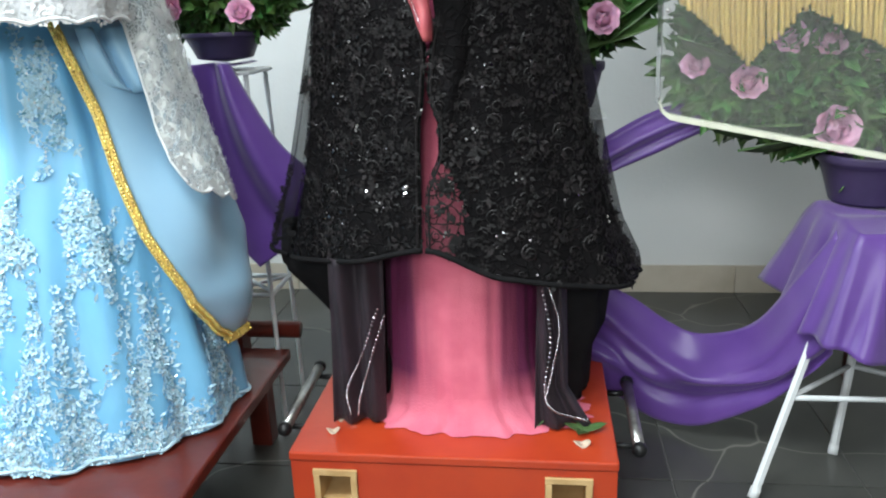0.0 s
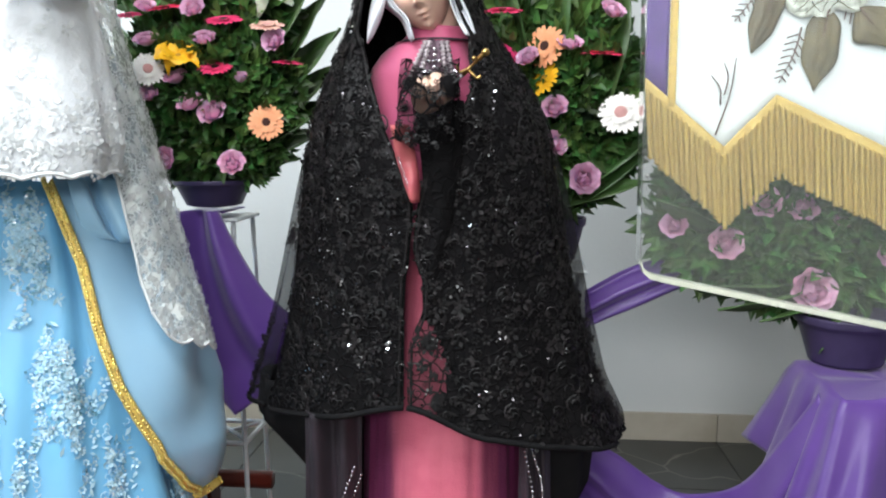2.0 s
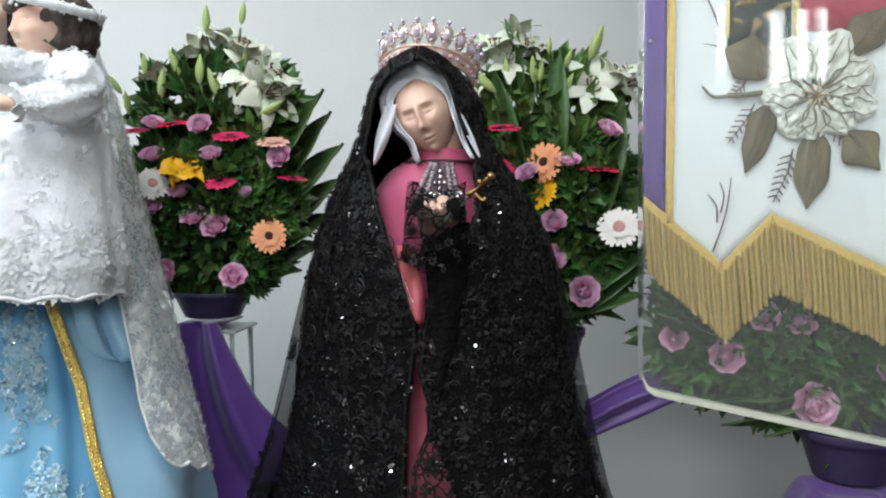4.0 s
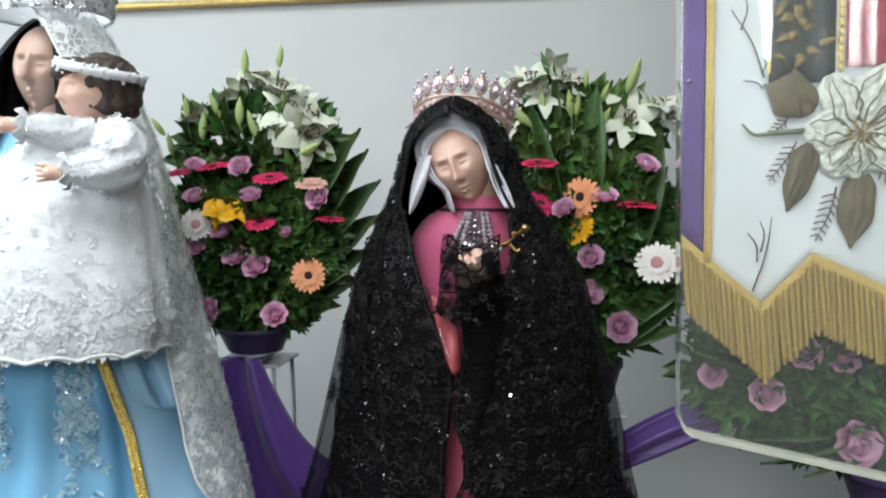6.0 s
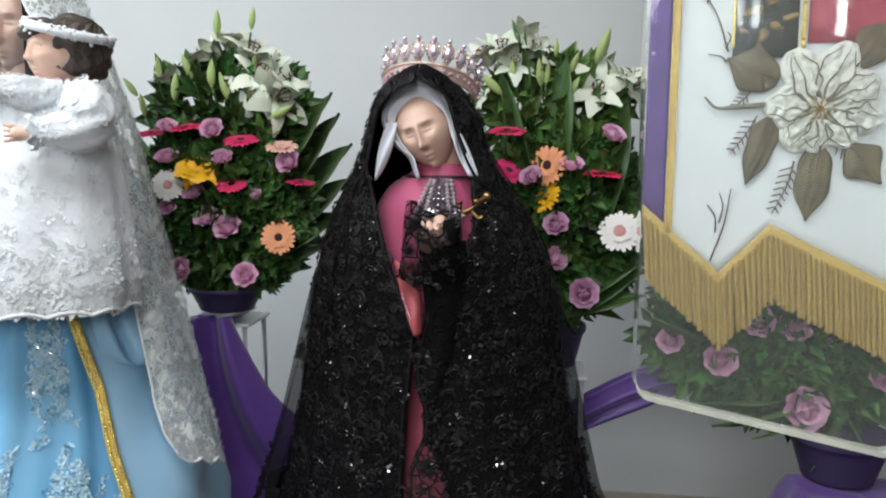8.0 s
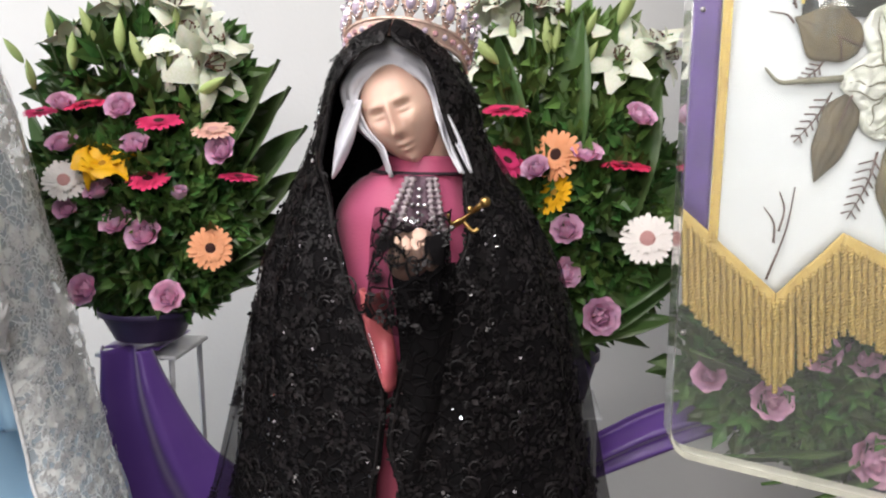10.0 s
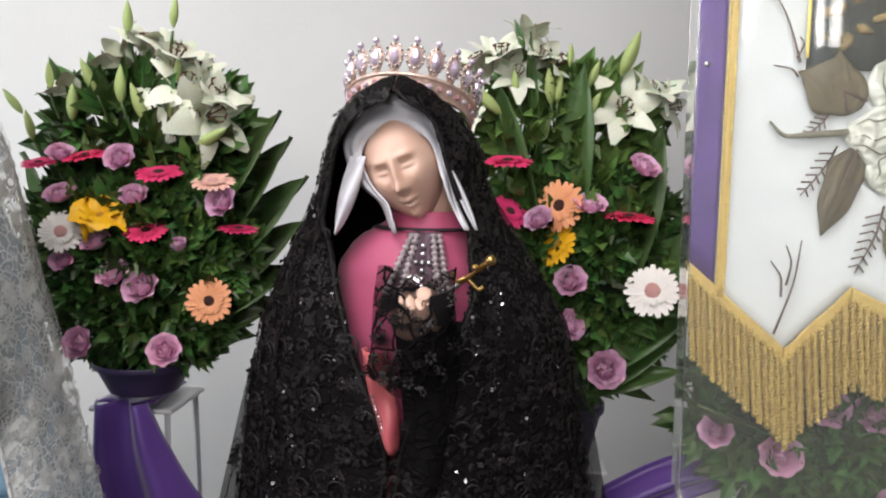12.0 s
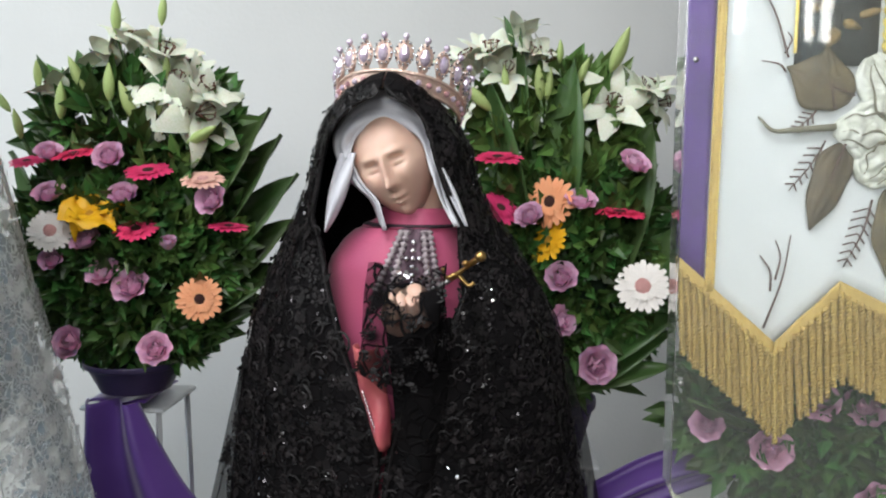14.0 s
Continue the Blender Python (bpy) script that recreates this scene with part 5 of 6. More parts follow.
def white_veil():
    t = thing("lace_veil", (-0.8, 1.35, 0.68), "ivory lace veil falling from the head of the blue statue", "veil")
    rows = [(0.66, -1.25, -0.597, 1.16, 1.7), (0.8, -1.2, -0.648, 1.18, 1.67), (1.0, -1.16, -0.695, 1.2, 1.64), (1.2, -1.15, -0.743, 1.19, 1.62), (1.34, -1.15, -0.778, 1.24, 1.6), (1.42, -1.12, -0.812, 1.29, 1.58),
            (1.52, -1.12, -0.862, 1.32, 1.58), (1.6, -1.11, -0.9, 1.34, 1.57), (1.66, -1.08, -0.94, 1.38, 1.53)]
    span = [(0.66, 1.12, 1.62), (0.72, 1.08, 1.75), (0.85, 1.12, 1.85), (1.0, 1.12, 1.9), (1.08, 0.9, 2.0), (1.2, 0.25, 2.2), (1.38, 0.5, 2.6), (1.5, 0.72, 3.2), (1.6, 0.5, 3.6), (1.66, 0.1, 3.9)]

    def f(u, v):
        z = 0.66 + 0.99 * v
        a0, a1 = lerp(span, z)
        z2 = z + (0.05 * (1 - u) - 0.01 * abs(math.sin(9 * u))) * max(0, 1 - 6 * v)
        p = ring_point(rows, z, a0 + (a1 - a0) * u, fold=0.008, k=13, seed=0.6)
        p.z = z2
        return p
    part("lace_fall", grid(f, 60, 110), M_WHITELACE, t, "patterned ivory lace")
    random.seed(81)
    sp = []
    for _ in range(1700):
        u, v = random.random(), random.random()
        p = f(u, v)
        d = Vector((p.x + 0.95, p.y - 1.42, 0)).normalized()
        sp.append((p + d * 0.003, d + Vector((random.gauss(0, 0.03), random.gauss(0, 0.03), random.gauss(0, 0.03))), random.uniform(0.005, 0.0095), random.uniform(0, 6.3)))
    flakes(sp, [leaf_shape(0.4), floret_shape(5, lift=0.03), floret_shape(6, lift=0.03), curl_shape()], M_WHITEAPP, "lace_relief", t, "corded ivory lace flowers")
    part("lace_edge", tube([f(0.0 + i / 60, 0.0) for i in range(61)], 0.003, 6), M_WHITEAPP, t, "scalloped ivory lace edge")
    part("lace_edge", tube([f(0.0, i / 80) for i in range(81)], 0.003, 6), M_WHITEAPP, t, "corded ivory lace edge")

    def crownband(u, v):
        a = 2 * math.pi * u
        r = 0.1 + 0.015 * v
        return (-1.0 + r * math.sin(a) * 1.15, 1.44 - r * math.cos(a), 1.63 + 0.1 * v + 0.012 * math.sin(9 * a) * v)
    c = thing("sequin_crown", (-1.0, 1.44, 1.63), "tall silver sequined crown on the blue statue", "crown")
    part("band", grid(crownband, 60, 10, True), M_WHITE, c, thick=0.003)
    sp = []
    for _ in range(900):
        u, v = random.random(), random.random()
        p = Vector(crownband(u, v))
        d = Vector((p.x + 1.0, p.y - 1.44, 0)).normalized()
        sp.append((p + d * 0.004, d + 0.4 * Vector((random.gauss(0, 1), random.gauss(0, 1), random.gauss(0, 1))), random.uniform(0.003, 0.006), 0))
    flakes(sp, [disc_shape(7), floret_shape(5)], M_SEQUIN, "sequin_scatter", c, "silver sequins")


white_veil()

# ---- flowers ----


def petal(length, width, cup, bend, n=4, m=5, tip=0.75, point=0.75):
    """A petal that starts at the origin and runs along x, z up."""
    def f(u, v):
        x = 2 * u - 1
        w = width * math.sin(math.pi * min(0.999, 0.08 + 0.84 * v) ** tip) ** point
        return (length * v * math.cos(bend * v), w * x, length * v * math.sin(bend * v) + cup * w * x * x)
    return grid(f, n, m)


def round_petal(length, width, cup, curl, n=5, m=6):
    """A broad rounded petal along x that cups upwards and rolls back at its rim."""
    def f(u, v):
        x = 2 * u - 1
        t = max(0, (v - 0.5) / 0.5)
        w = width * (0.35 + 0.65 * min(1, v / 0.55) ** 0.7) * math.sqrt(max(0.0, 1 - t * t * 0.93))
        return (length * v, w * x, cup * w * x * x * 1.2 + length * 0.3 * v * v + curl * t * t * length)
    return grid(f, n, m)


def rose_mesh(seed, open_=1.0):
    random.seed(seed)
    g = [grid(lambda u, v: (0.28 * math.cos(2 * math.pi * u * 1.0) * (1 - 0.75 * v), 0.28 * math.sin(2 * math.pi * u) * (1 - 0.75 * v), 0.15 + 0.45 * v), 10, 3, True)]
    for ring, (n, r, l, w, rise, flare) in enumerate(((3, 0.1, 0.6, 0.34, 1.45, 0.1), (4, 0.22, 0.64, 0.4, 1.32, 0.05), (5, 0.38, 0.66, 0.46, 1.18, -0.08), (6, 0.52, 0.68, 0.52, 0.95, -0.3), (8, 0.6, 0.7, 0.54, 0.62, -0.5))):
        if open_ < 0.8 and ring == 4:
            continue
        for i in range(n):
            a = 2 * math.pi * (i + 0.5 * (ring % 2)) / n + random.uniform(-0.15, 0.15)
            p = round_petal(l * random.uniform(0.92, 1.05), w, 0.35, flare * 0.5)
            # stand the petal up, then carry it out to its ring
            M = Matrix.Rotation(a, 4, "Z") @ Matrix.Translation((r * 0.6, 0, 0.02 * ring)) @ Matrix.Rotation(-rise * open_ - (1 - open_) * 1.2, 4, "Y")
            g.append(move(p, M))
    return mesh("rose", *join(g)[:2], M_ROSE)


def gerbera_mesh(seed, m, rings=2, n=20, shallow=0.1, width=0.15):
    random.seed(seed)
    g = []
    for k in range(rings):
        for i in range(n):
            a = 2 * math.pi * (i + 0.5 * k) / n + random.uniform(-0.05, 0.05)
            p = petal((1.0 - 0.4 * k) * random.uniform(0.93, 1.05), width - 0.03 * k, 0.3, -0.1, 2, 5, 1.5)
            g.append(move(p, Matrix.Rotation(a, 4, "Z") @ Matrix.Translation((0, 0, 0.05 * k)) @ Matrix.Rotation(-shallow - 0.12 * k + random.uniform(-0.04, 0.04), 4, "Y")))
    return mesh("gerbera", *join(g)[:2], m)


def centre_mesh(m):
    return mesh("flower_centre", *ball((0, 0, 0.07), (0.34 if m is M_CPINK else 0.27, 0.34 if m is M_CPINK else 0.27, 0.09), 14, 6), m)


def lily_mesh(seed, m=None, wide=1.0, bend=-0.78, rise=1.15):
    random.seed(seed)
    g = []
    for i in range(6):
        a = math.pi * i / 3 + random.uniform(-0.1, 0.1)
        p = petal(random.uniform(1.0, 1.15), (0.3 if i % 2 else 0.22) * wide, -0.3, bend + random.uniform(-0.25, 0.2), 6, 11, 0.8, 1.15)
        # ruffled rims
        ph = random.uniform(0, 6)
        p = ([v + Vector((0, 0, 0.3 * v.y * abs(v.y) * math.sin(9 * v.x + ph) * 4)) for v in p[0]], p[1])
        g.append(move(p, Matrix.Rotation(a, 4, "Z") @ Matrix.Rotation(-rise, 4, "Y")))
    return mesh("lily", *join(g)[:2], m or M_LILY)


def stamen_mesh():
    g = []
    for i in range(6):
        a = math.pi * i / 3 + 0.4
        d = Vector((0.17 * math.cos(a), 0.17 * math.sin(a), 0.6))
        g.append(tube([(0, 0, 0.1), d * 0.5, d], 0.014, 5))
        g.append(tube([d + Vector((-0.07 * math.sin(a), 0.07 * math.cos(a), 0)), d + Vector((0.07 * math.sin(a), -0.07 * math.cos(a), 0))], 0.02, 6))
    return mesh("stamens", *join(g)[:2], M_ANTHER)


def bud_mesh():
    def f(u, v):
        a = 2 * math.pi * u
        r = 0.27 * math.sin(math.pi * min(0.995, v) ** 0.85) ** 0.85 * (1 + 0.09 * math.cos(3 * a)) + 0.015
        return (r * math.cos(a), r * math.sin(a), 2 * v - 1)
    return mesh("lily_bud", *grid(f, 15, 10, True), M_BUD)


ROSE = [rose_mesh(i) for i in (1, 2, 3)]
ROSEBUD = rose_mesh(9, 0.62)
GERB = {"crimson": (gerbera_mesh(1, M_GPINK), centre_mesh(M_CDARK)), "peach": (gerbera_mesh(2, M_GORANGE), centre_mesh(M_CDARK)),
        "white": (gerbera_mesh(3, M_GWHITE, 2, 22, 0.06, 0.15), centre_mesh(M_CPINK)), "yellow": (gerbera_mesh(4, M_GYELLOW, 2), centre_mesh(M_CYELLOW)),
        "blush": (gerbera_mesh(5, M_GBLUSH), centre_mesh(M_CPINK)), "golden": (lily_mesh(77, M_GYELLOW, 2.6, -0.45, 0.95), centre_mesh(M_CYELLOW))}
LILY = [lily_mesh(i) for i in (11, 12, 13)]
TRUMPET = [lily_mesh(i, None, 1.1, -0.75, 1.4) for i in (21, 22, 23)]
STAMENS, BUD = stamen_mesh(), bud_mesh()


def put_rose(t, x, y, z, r, e=20, yaw=0, bud=False):
    n = Vector((math.sin(radians(yaw)) * math.cos(radians(e)), -math.cos(radians(yaw)) * math.cos(radians(e)), math.sin(radians(e))))
    return part("rose", ROSEBUD if bud else random.choice(ROSE), None, t, "half-open lilac rose" if bud else "open lilac rose", at=facing((x, y, z), n, random.uniform(0, 6), r))


def put_gerbera(t, x, y, z, r, kind, e=20, yaw=0):
    n = Vector((math.sin(radians(yaw)) * math.cos(radians(e)), -math.cos(radians(yaw)) * math.cos(radians(e)), math.sin(radians(e))))
    o = part("lily" if kind == "golden" else "gerbera", GERB[kind][0], None, t, "golden yellow lily" if kind == "golden" else kind + " gerbera daisy", at=facing((x, y, z), n, random.uniform(0, 6), r))
    c = new("flower_centre", GERB[kind][1])
    c.parent = o
    return o


def put_lily(t, x, y, z, r, e=20, yaw=0, half=False):
    n = Vector((math.sin(radians(yaw)) * math.cos(radians(e)), -math.cos(radians(yaw)) * math.cos(radians(e)), math.sin(radians(e))))
    o = part("lily", random.choice(TRUMPET if half else LILY), None, t, "half-open white lily" if half else "open white lily", at=facing((x, y, z), n, random.uniform(0, 6), r))
    c = new("stamen_tuft", STAMENS)
    c.parent = o
    return o


def put_bud(t, x, y, z, r, lean=0.0, fwd=-0.2):
    return part("lily_bud", BUD, None, t, "closed green-white lily bud", at=facing((x, y, z), (math.sin(lean), fwd, math.cos(lean)), random.uniform(0, 6), r))


def foliage(t, c, half, n, size, front, label="mixed small green leaves", keep=None, m=None):
    """A loose mass of small pointed leaves in sprigs that fill an egg-shaped space."""
    V, F = [], []
    c = Vector(c)
    for _ in range(n):
        for _try in range(8):
            d = Vector((random.gauss(0, 1), random.gauss(0, 1), random.gauss(0, 1))).normalized()
            d.y = -abs(d.y) if random.random() < 0.8 else d.y
            r = random.uniform(0.35, 1.0) ** 0.4
            p = c + Vector((d.x * half[0] * r, d.y * half[1] * r, d.z * half[2] * r))
            if keep is None or keep(p):
                break
        g = (d + Vector((random.gauss(0, 0.5), random.gauss(0, 0.4) - 0.15, random.gauss(0, 0.5) + 0.35))).normalized()
        s = g.cross(Vector((random.gauss(0, 1), random.gauss(0, 1) - 0.5, random.gauss(0, 1)))).normalized()
        for k in range(random.choice((2, 3, 4))):
            l = size * random.uniform(0.6, 1.35)
            w = l * random.uniform(0.17, 0.3)
            q = (g + s * random.uniform(-0.8, 0.8) + Vector((random.gauss(0, 0.3), random.gauss(0, 0.3), random.gauss(0, 0.3)))).normalized()
            side = q.cross(Vector((random.gauss(0, 0.4), -1, random.gauss(0, 0.4)))).normalized()
            up = side.cross(q)
            o = p + g * random.uniform(0, size * 0.6)
            i = len(V)
            V += [o, o + q * l * 0.45 + side * w + up * w * 0.3, o + q * l * 0.5 - up * w * 0.1, o + q * l * 0.45 - side * w + up * w * 0.3, o + q * l - up * l * 0.12]
            F += [(i, i + 1, i + 2), (i, i + 2, i + 3), (i + 2, i + 1, i + 4), (i + 3, i + 2, i + 4)]
    return part("foliage", (V, F), m or M_LEAF, t, label, smooth=False, kind="stuff")


def pot(t, x, y, z0, z1, r):
    def f(u, v):
        rows = [(0, 0.0), (0.12, 0.72), (0.5, 0.86), (0.82, 0.98), (0.86, 1.06), (1.0, 1.06), (1.001, 0.96)]
        q = lerp(rows, v)[0] * r
        return (x + q * math.cos(2 * math.pi * u), y + q * math.sin(2 * math.pi * u), z0 + (z1 - z0) * v)
    return part("pot", grid(f, 36, 28, True), M_POT, t, "dull purple plastic pot", thick=0.003)


def stem(t, a, b):
    m = (Vector(a) + Vector(b)) / 2 + Vector((random.uniform(-0.01, 0.01), -0.01, 0))
    return part("stem", tube(spline([a, m, b], 6), 0.0026, 5), M_BIGLEAF, t, "thin green stem")


def bouquet_left():
    random.seed(101)
    t = thing("flower_arrangement", (-0.7, 1.72, 0.905), "fan-shaped arrangement of lilies, roses and gerberas in a purple pot", "flowers", "flower arrangements")
    pot(t, -0.705, 1.735, 0.907, 0.972, 0.085)
    # unseen core, added so that gaps between the leaves stay dark
    part("moss_core", move(ball((0, 0, 0), 1.0, 20, 12), Matrix.Translation((-0.685, 1.76, 1.19)) @ Matrix.Diagonal((0.175, 0.06, 0.21, 1))), M_FILLER, t, "added dark core behind the leaves")
    roses = [(-0.694, 1.338), (-0.802, 1.271), (-0.673, 1.273), (-0.802, 1.343), (-0.515, 1.269), (-0.739, 1.191), (-0.802, 1.162), (-0.708, 1.137), (-0.66, 1.118), (-0.773, 1.019), (-0.622, 1.01)]
    for i, (x, z) in enumerate(roses):
        put_rose(t, x, 1.645, z - 0.003, (0.031, 0.031, 0.029, 0.026, 0.033, 0.031, 0.026, 0.034, 0.038, 0.034, 0.034)[i], (35, 55, 50, 50, 25, 55, 35, 45, 35, 20, 30)[i], random.uniform(-25, 25))
    put_rose(t, -0.598, 1.645, 1.187, 0.026, 60, 20, True)
    for x, z, r, k, e, yw in ((-0.759, 1.343, 0.04, "crimson", 74, -20), (-0.63, 1.316, 0.04, "crimson", 68, 5), (-0.654, 1.217, 0.037, "crimson", 62, 10), (-0.843, 1.33, 0.03, "crimson", 70, 0),
                              (-0.492, 1.224, 0.034, "crimson", 80, 40), (-0.535, 1.303, 0.036, "blush", 66, 10), (-0.795, 1.215, 0.036, "white", 12, 20), (-0.545, 1.1, 0.039, "peach", 12, 15), (-0.734, 1.24, 0.046, "golden", 50, 10)):
        put_gerbera(t, x, 1.625 if k == "white" else 1.645, z, r, k, e, yw)
    for x, z, r, e, yw, half in ((-0.7, 1.505, 0.07, 35, -70, True), (-0.668, 1.515, 0.07, 75, 10, True), (-0.628, 1.495, 0.075, 55, 50, True), (-0.6, 1.455, 0.075, 30, 25, False),
                                 (-0.578, 1.44, 0.085, 35, 70, True), (-0.572, 1.415, 0.085, 5, 50, False), (-0.59, 1.43, 0.07, -20, 20, False), (-0.805, 1.445, 0.062, 55, -60, True), (-0.635, 1.44, 0.06, 20, -20, False)):
        put_lily(t, x, 1.7, z, r, e, yw, half)
    buds = [(-0.898, 1.436, -0.6), (-0.87, 1.395, -0.1), (-0.83, 1.48, 0.05), (-0.79, 1.435, 0.15), (-0.76, 1.48, -0.35), (-0.703, 1.466, 0.1), (-0.672, 1.435, -0.3), (-0.688, 1.576, 0.1), (-0.606, 1.586, 0.2), (-0.545, 1.379, 1.1), (-0.616, 1.434, 0.2), (-0.602, 1.491, 0.1)]
    for i, (x, z, a) in enumerate(buds):
        put_bud(t, x, 1.665, z, (0.026, 0.027, 0.024, 0.034, 0.032, 0.034, 0.036, 0.03, 0.026, 0.034, 0.024, 0.022)[i], a)
        stem(t, (x - 0.03 * math.sin(a), 1.67, z - 0.03 * math.cos(a)), (x * 0.75 - 0.17, 1.73, z - 0.14))
    foliage(t, (-0.7, 1.745, 1.165), (0.205, 0.09, 0.2), 1250, 0.036, 1.66)
    foliage(t, (-0.69, 1.76, 1.38), (0.17, 0.06, 0.11), 300, 0.055, 1.7, "lily leaves")
    foliage(t, (-0.7, 1.72, 1.2), (0.19, 0.06, 0.2), 80, 0.04, 1.66, "fresh light green leaves", None, M_LILYLEAF)
    # broad leaves that back the fan
    fan = ((-0.6, 1.17, -0.442, 1.43, 0.05), (-0.59, 1.13, -0.432, 1.385, 0.055), (-0.58, 1.1, -0.41, 1.315, 0.055), (-0.58, 1.06, -0.405, 1.235, 0.05), (-0.59, 1.03, -0.42, 1.15, 0.05), (-0.62, 1.0, -0.45, 1.08, 0.045),
           (-0.65, 0.98, -0.5, 1.02, 0.04), (-0.75, 1.0, -0.92, 1.15, 0.07), (-0.75, 1.1, -0.95, 1.35, 0.07), (-0.72, 1.2, -0.74, 1.5, 0.06), (-0.66, 1.2, -0.63, 1.5, 0.06), (-0.6, 1.2, -0.53, 1.43, 0.06), (-0.7, 0.97, -0.56, 0.985, 0.04), (-0.7, 0.98, -0.83, 0.985, 0.04))
    for i, (bx, bz, tx, tz, w) in enumerate(fan):
        d = Vector((tx - bx, 0.02 * (i % 3) - 0.01, tz - bz))
        leaf_blade("large_leaf", t, (bx, 1.735 + 0.012 * (i % 4), bz), d, d.length, w * 1.25, M_BIGLEAF, 0.0, "broad glossy dark green leaf", 0.25, side=(d.z, -0.35, -d.x))


bouquet_left()


def bouquet_right():
    random.seed(202)
    t = thing("flower_arrangement", (0.12, 1.93, 0.905), "fan-shaped arrangement of lilies, roses and gerberas beside the banner", "flowers", "flower arrangements")
    pot(t, 0.08, 1.92, 0.75, 0.87, 0.08)
    part("moss_core", move(ball((0, 0, 0), 1.0, 20, 12), Matrix.Translation((0.11, 1.92, 1.13)) @ Matrix.Diagonal((0.17, 0.06, 0.25, 1))), M_FILLER, t, "added dark core behind the leaves")
    for x, z, r, e, yw in ((0.023, 1.236, 0.032, 40, -30), (0.109, 1.262, 0.034, 55, 10), (0.199, 1.333, 0.034, 45, 30), (0.081, 1.124, 0.036, 35, -10), (0.074, 1.047, 0.034, 20, 40), (0.146, 0.968, 0.042, 12, 5)):
        put_rose(t, x, 1.795, z, r, e, yw)
    for x, z, r, k, e, yw in ((-0.041, 1.347, 0.046, "crimson", 75, 0), (-0.035, 1.255, 0.04, "crimson", 45, 40), (0.057, 1.269, 0.048, "peach", 10, -30), (0.055, 1.196, 0.042, "yellow", 25, -45), (0.183, 1.249, 0.05, "crimson", 82, 15), (0.226, 1.119, 0.049, "white", 22, -12)):
        put_gerbera(t, x, 1.782 if k == "white" else 1.805, z, r, k, e, yw)
    for x, z, r, e, yw, half in ((-0.085, 1.505, 0.08, 55, -50, True), (-0.055, 1.515, 0.085, 70, -10, True), (-0.005, 1.565, 0.062, 85, 20, True), (0.01, 1.525, 0.065, 55, 40, True), (0.03, 1.52, 0.06, 35, 70, False),
                                 (-0.03, 1.5, 0.06, 30, 10, False), (0.168, 1.445, 0.078, 12, 0, False), (0.222, 1.455, 0.075, 65, 40, True), (0.24, 1.45, 0.06, 10, 60, False), (-0.09, 1.435, 0.05, 10, -60, False)):
        put_lily(t, x, 1.86, z, r, e, yw, half)
    for i, (x, z, a) in enumerate(((0.177, 1.546, 0.35), (0.069, 1.543, 0.0), (0.033, 1.486, -0.1), (0.05, 1.484, 0.1), (0.111, 1.507, 0.4), (0.106, 1.44, 0.5), (-0.081, 1.46, -0.8), (-0.03, 1.493, -0.1))):
        put_bud(t, x, 1.83, z, (0.044, 0.022, 0.034, 0.03, 0.028, 0.042, 0.038, 0.026)[i], a)
        stem(t, (x - 0.03 * math.sin(a), 1.835, z - 0.03 * math.cos(a)), (x * 0.7 + 0.03, 1.9, z - 0.15))
    foliage(t, (0.1, 1.92, 1.13), (0.19, 0.1, 0.235), 1350, 0.04, 1.8)
    foliage(t, (0.07, 1.93, 1.4), (0.16, 0.06, 0.11), 230, 0.06, 1.85, "lily leaves", None, M_LILYLEAF)
    foliage(t, (0.1, 1.88, 1.2), (0.17, 0.07, 0.22), 80, 0.042, 1.8, "fresh light green leaves", None, M_LILYLEAF)
    leaf_blade("large_leaf", t, (-0.02, 1.84, 1.55), (-0.25, -0.1, 1), 0.06, 0.016, M_BIGLEAF, 0.0, "small dark green leaf")
    for i, (bx, bz, tx, tz, w) in enumerate(((0.08, 0.9, 0.3, 0.965, 0.034), (0.12, 0.93, 0.33, 1.09, 0.04), (0.1, 0.88, 0.3, 1.03, 0.034), (0.17, 1.1, 0.245, 1.42, 0.075), (0.08, 1.2, 0.095, 1.53, 0.06), (0.08, 0.95, 0.14, 0.86, 0.03), (0.05, 0.95, 0.09, 0.86, 0.03),
                                          (0.02, 1.2, -0.06, 1.5, 0.05), (0.2, 1.05, 0.33, 1.25, 0.045), (0.02, 1.35, -0.005, 1.585, 0.02), (0.1, 0.94, 0.25, 0.9, 0.026))):
        d = Vector((tx - bx, -0.03, tz - bz))
        leaf_blade("large_leaf", t, (bx, 1.85 + 0.008 * (i % 4), bz), d, d.length, w, M_BIGLEAF, 0.0, "broad glossy dark green leaf", 0.25, side=(d.z, -0.35, -d.x))


bouquet_right()


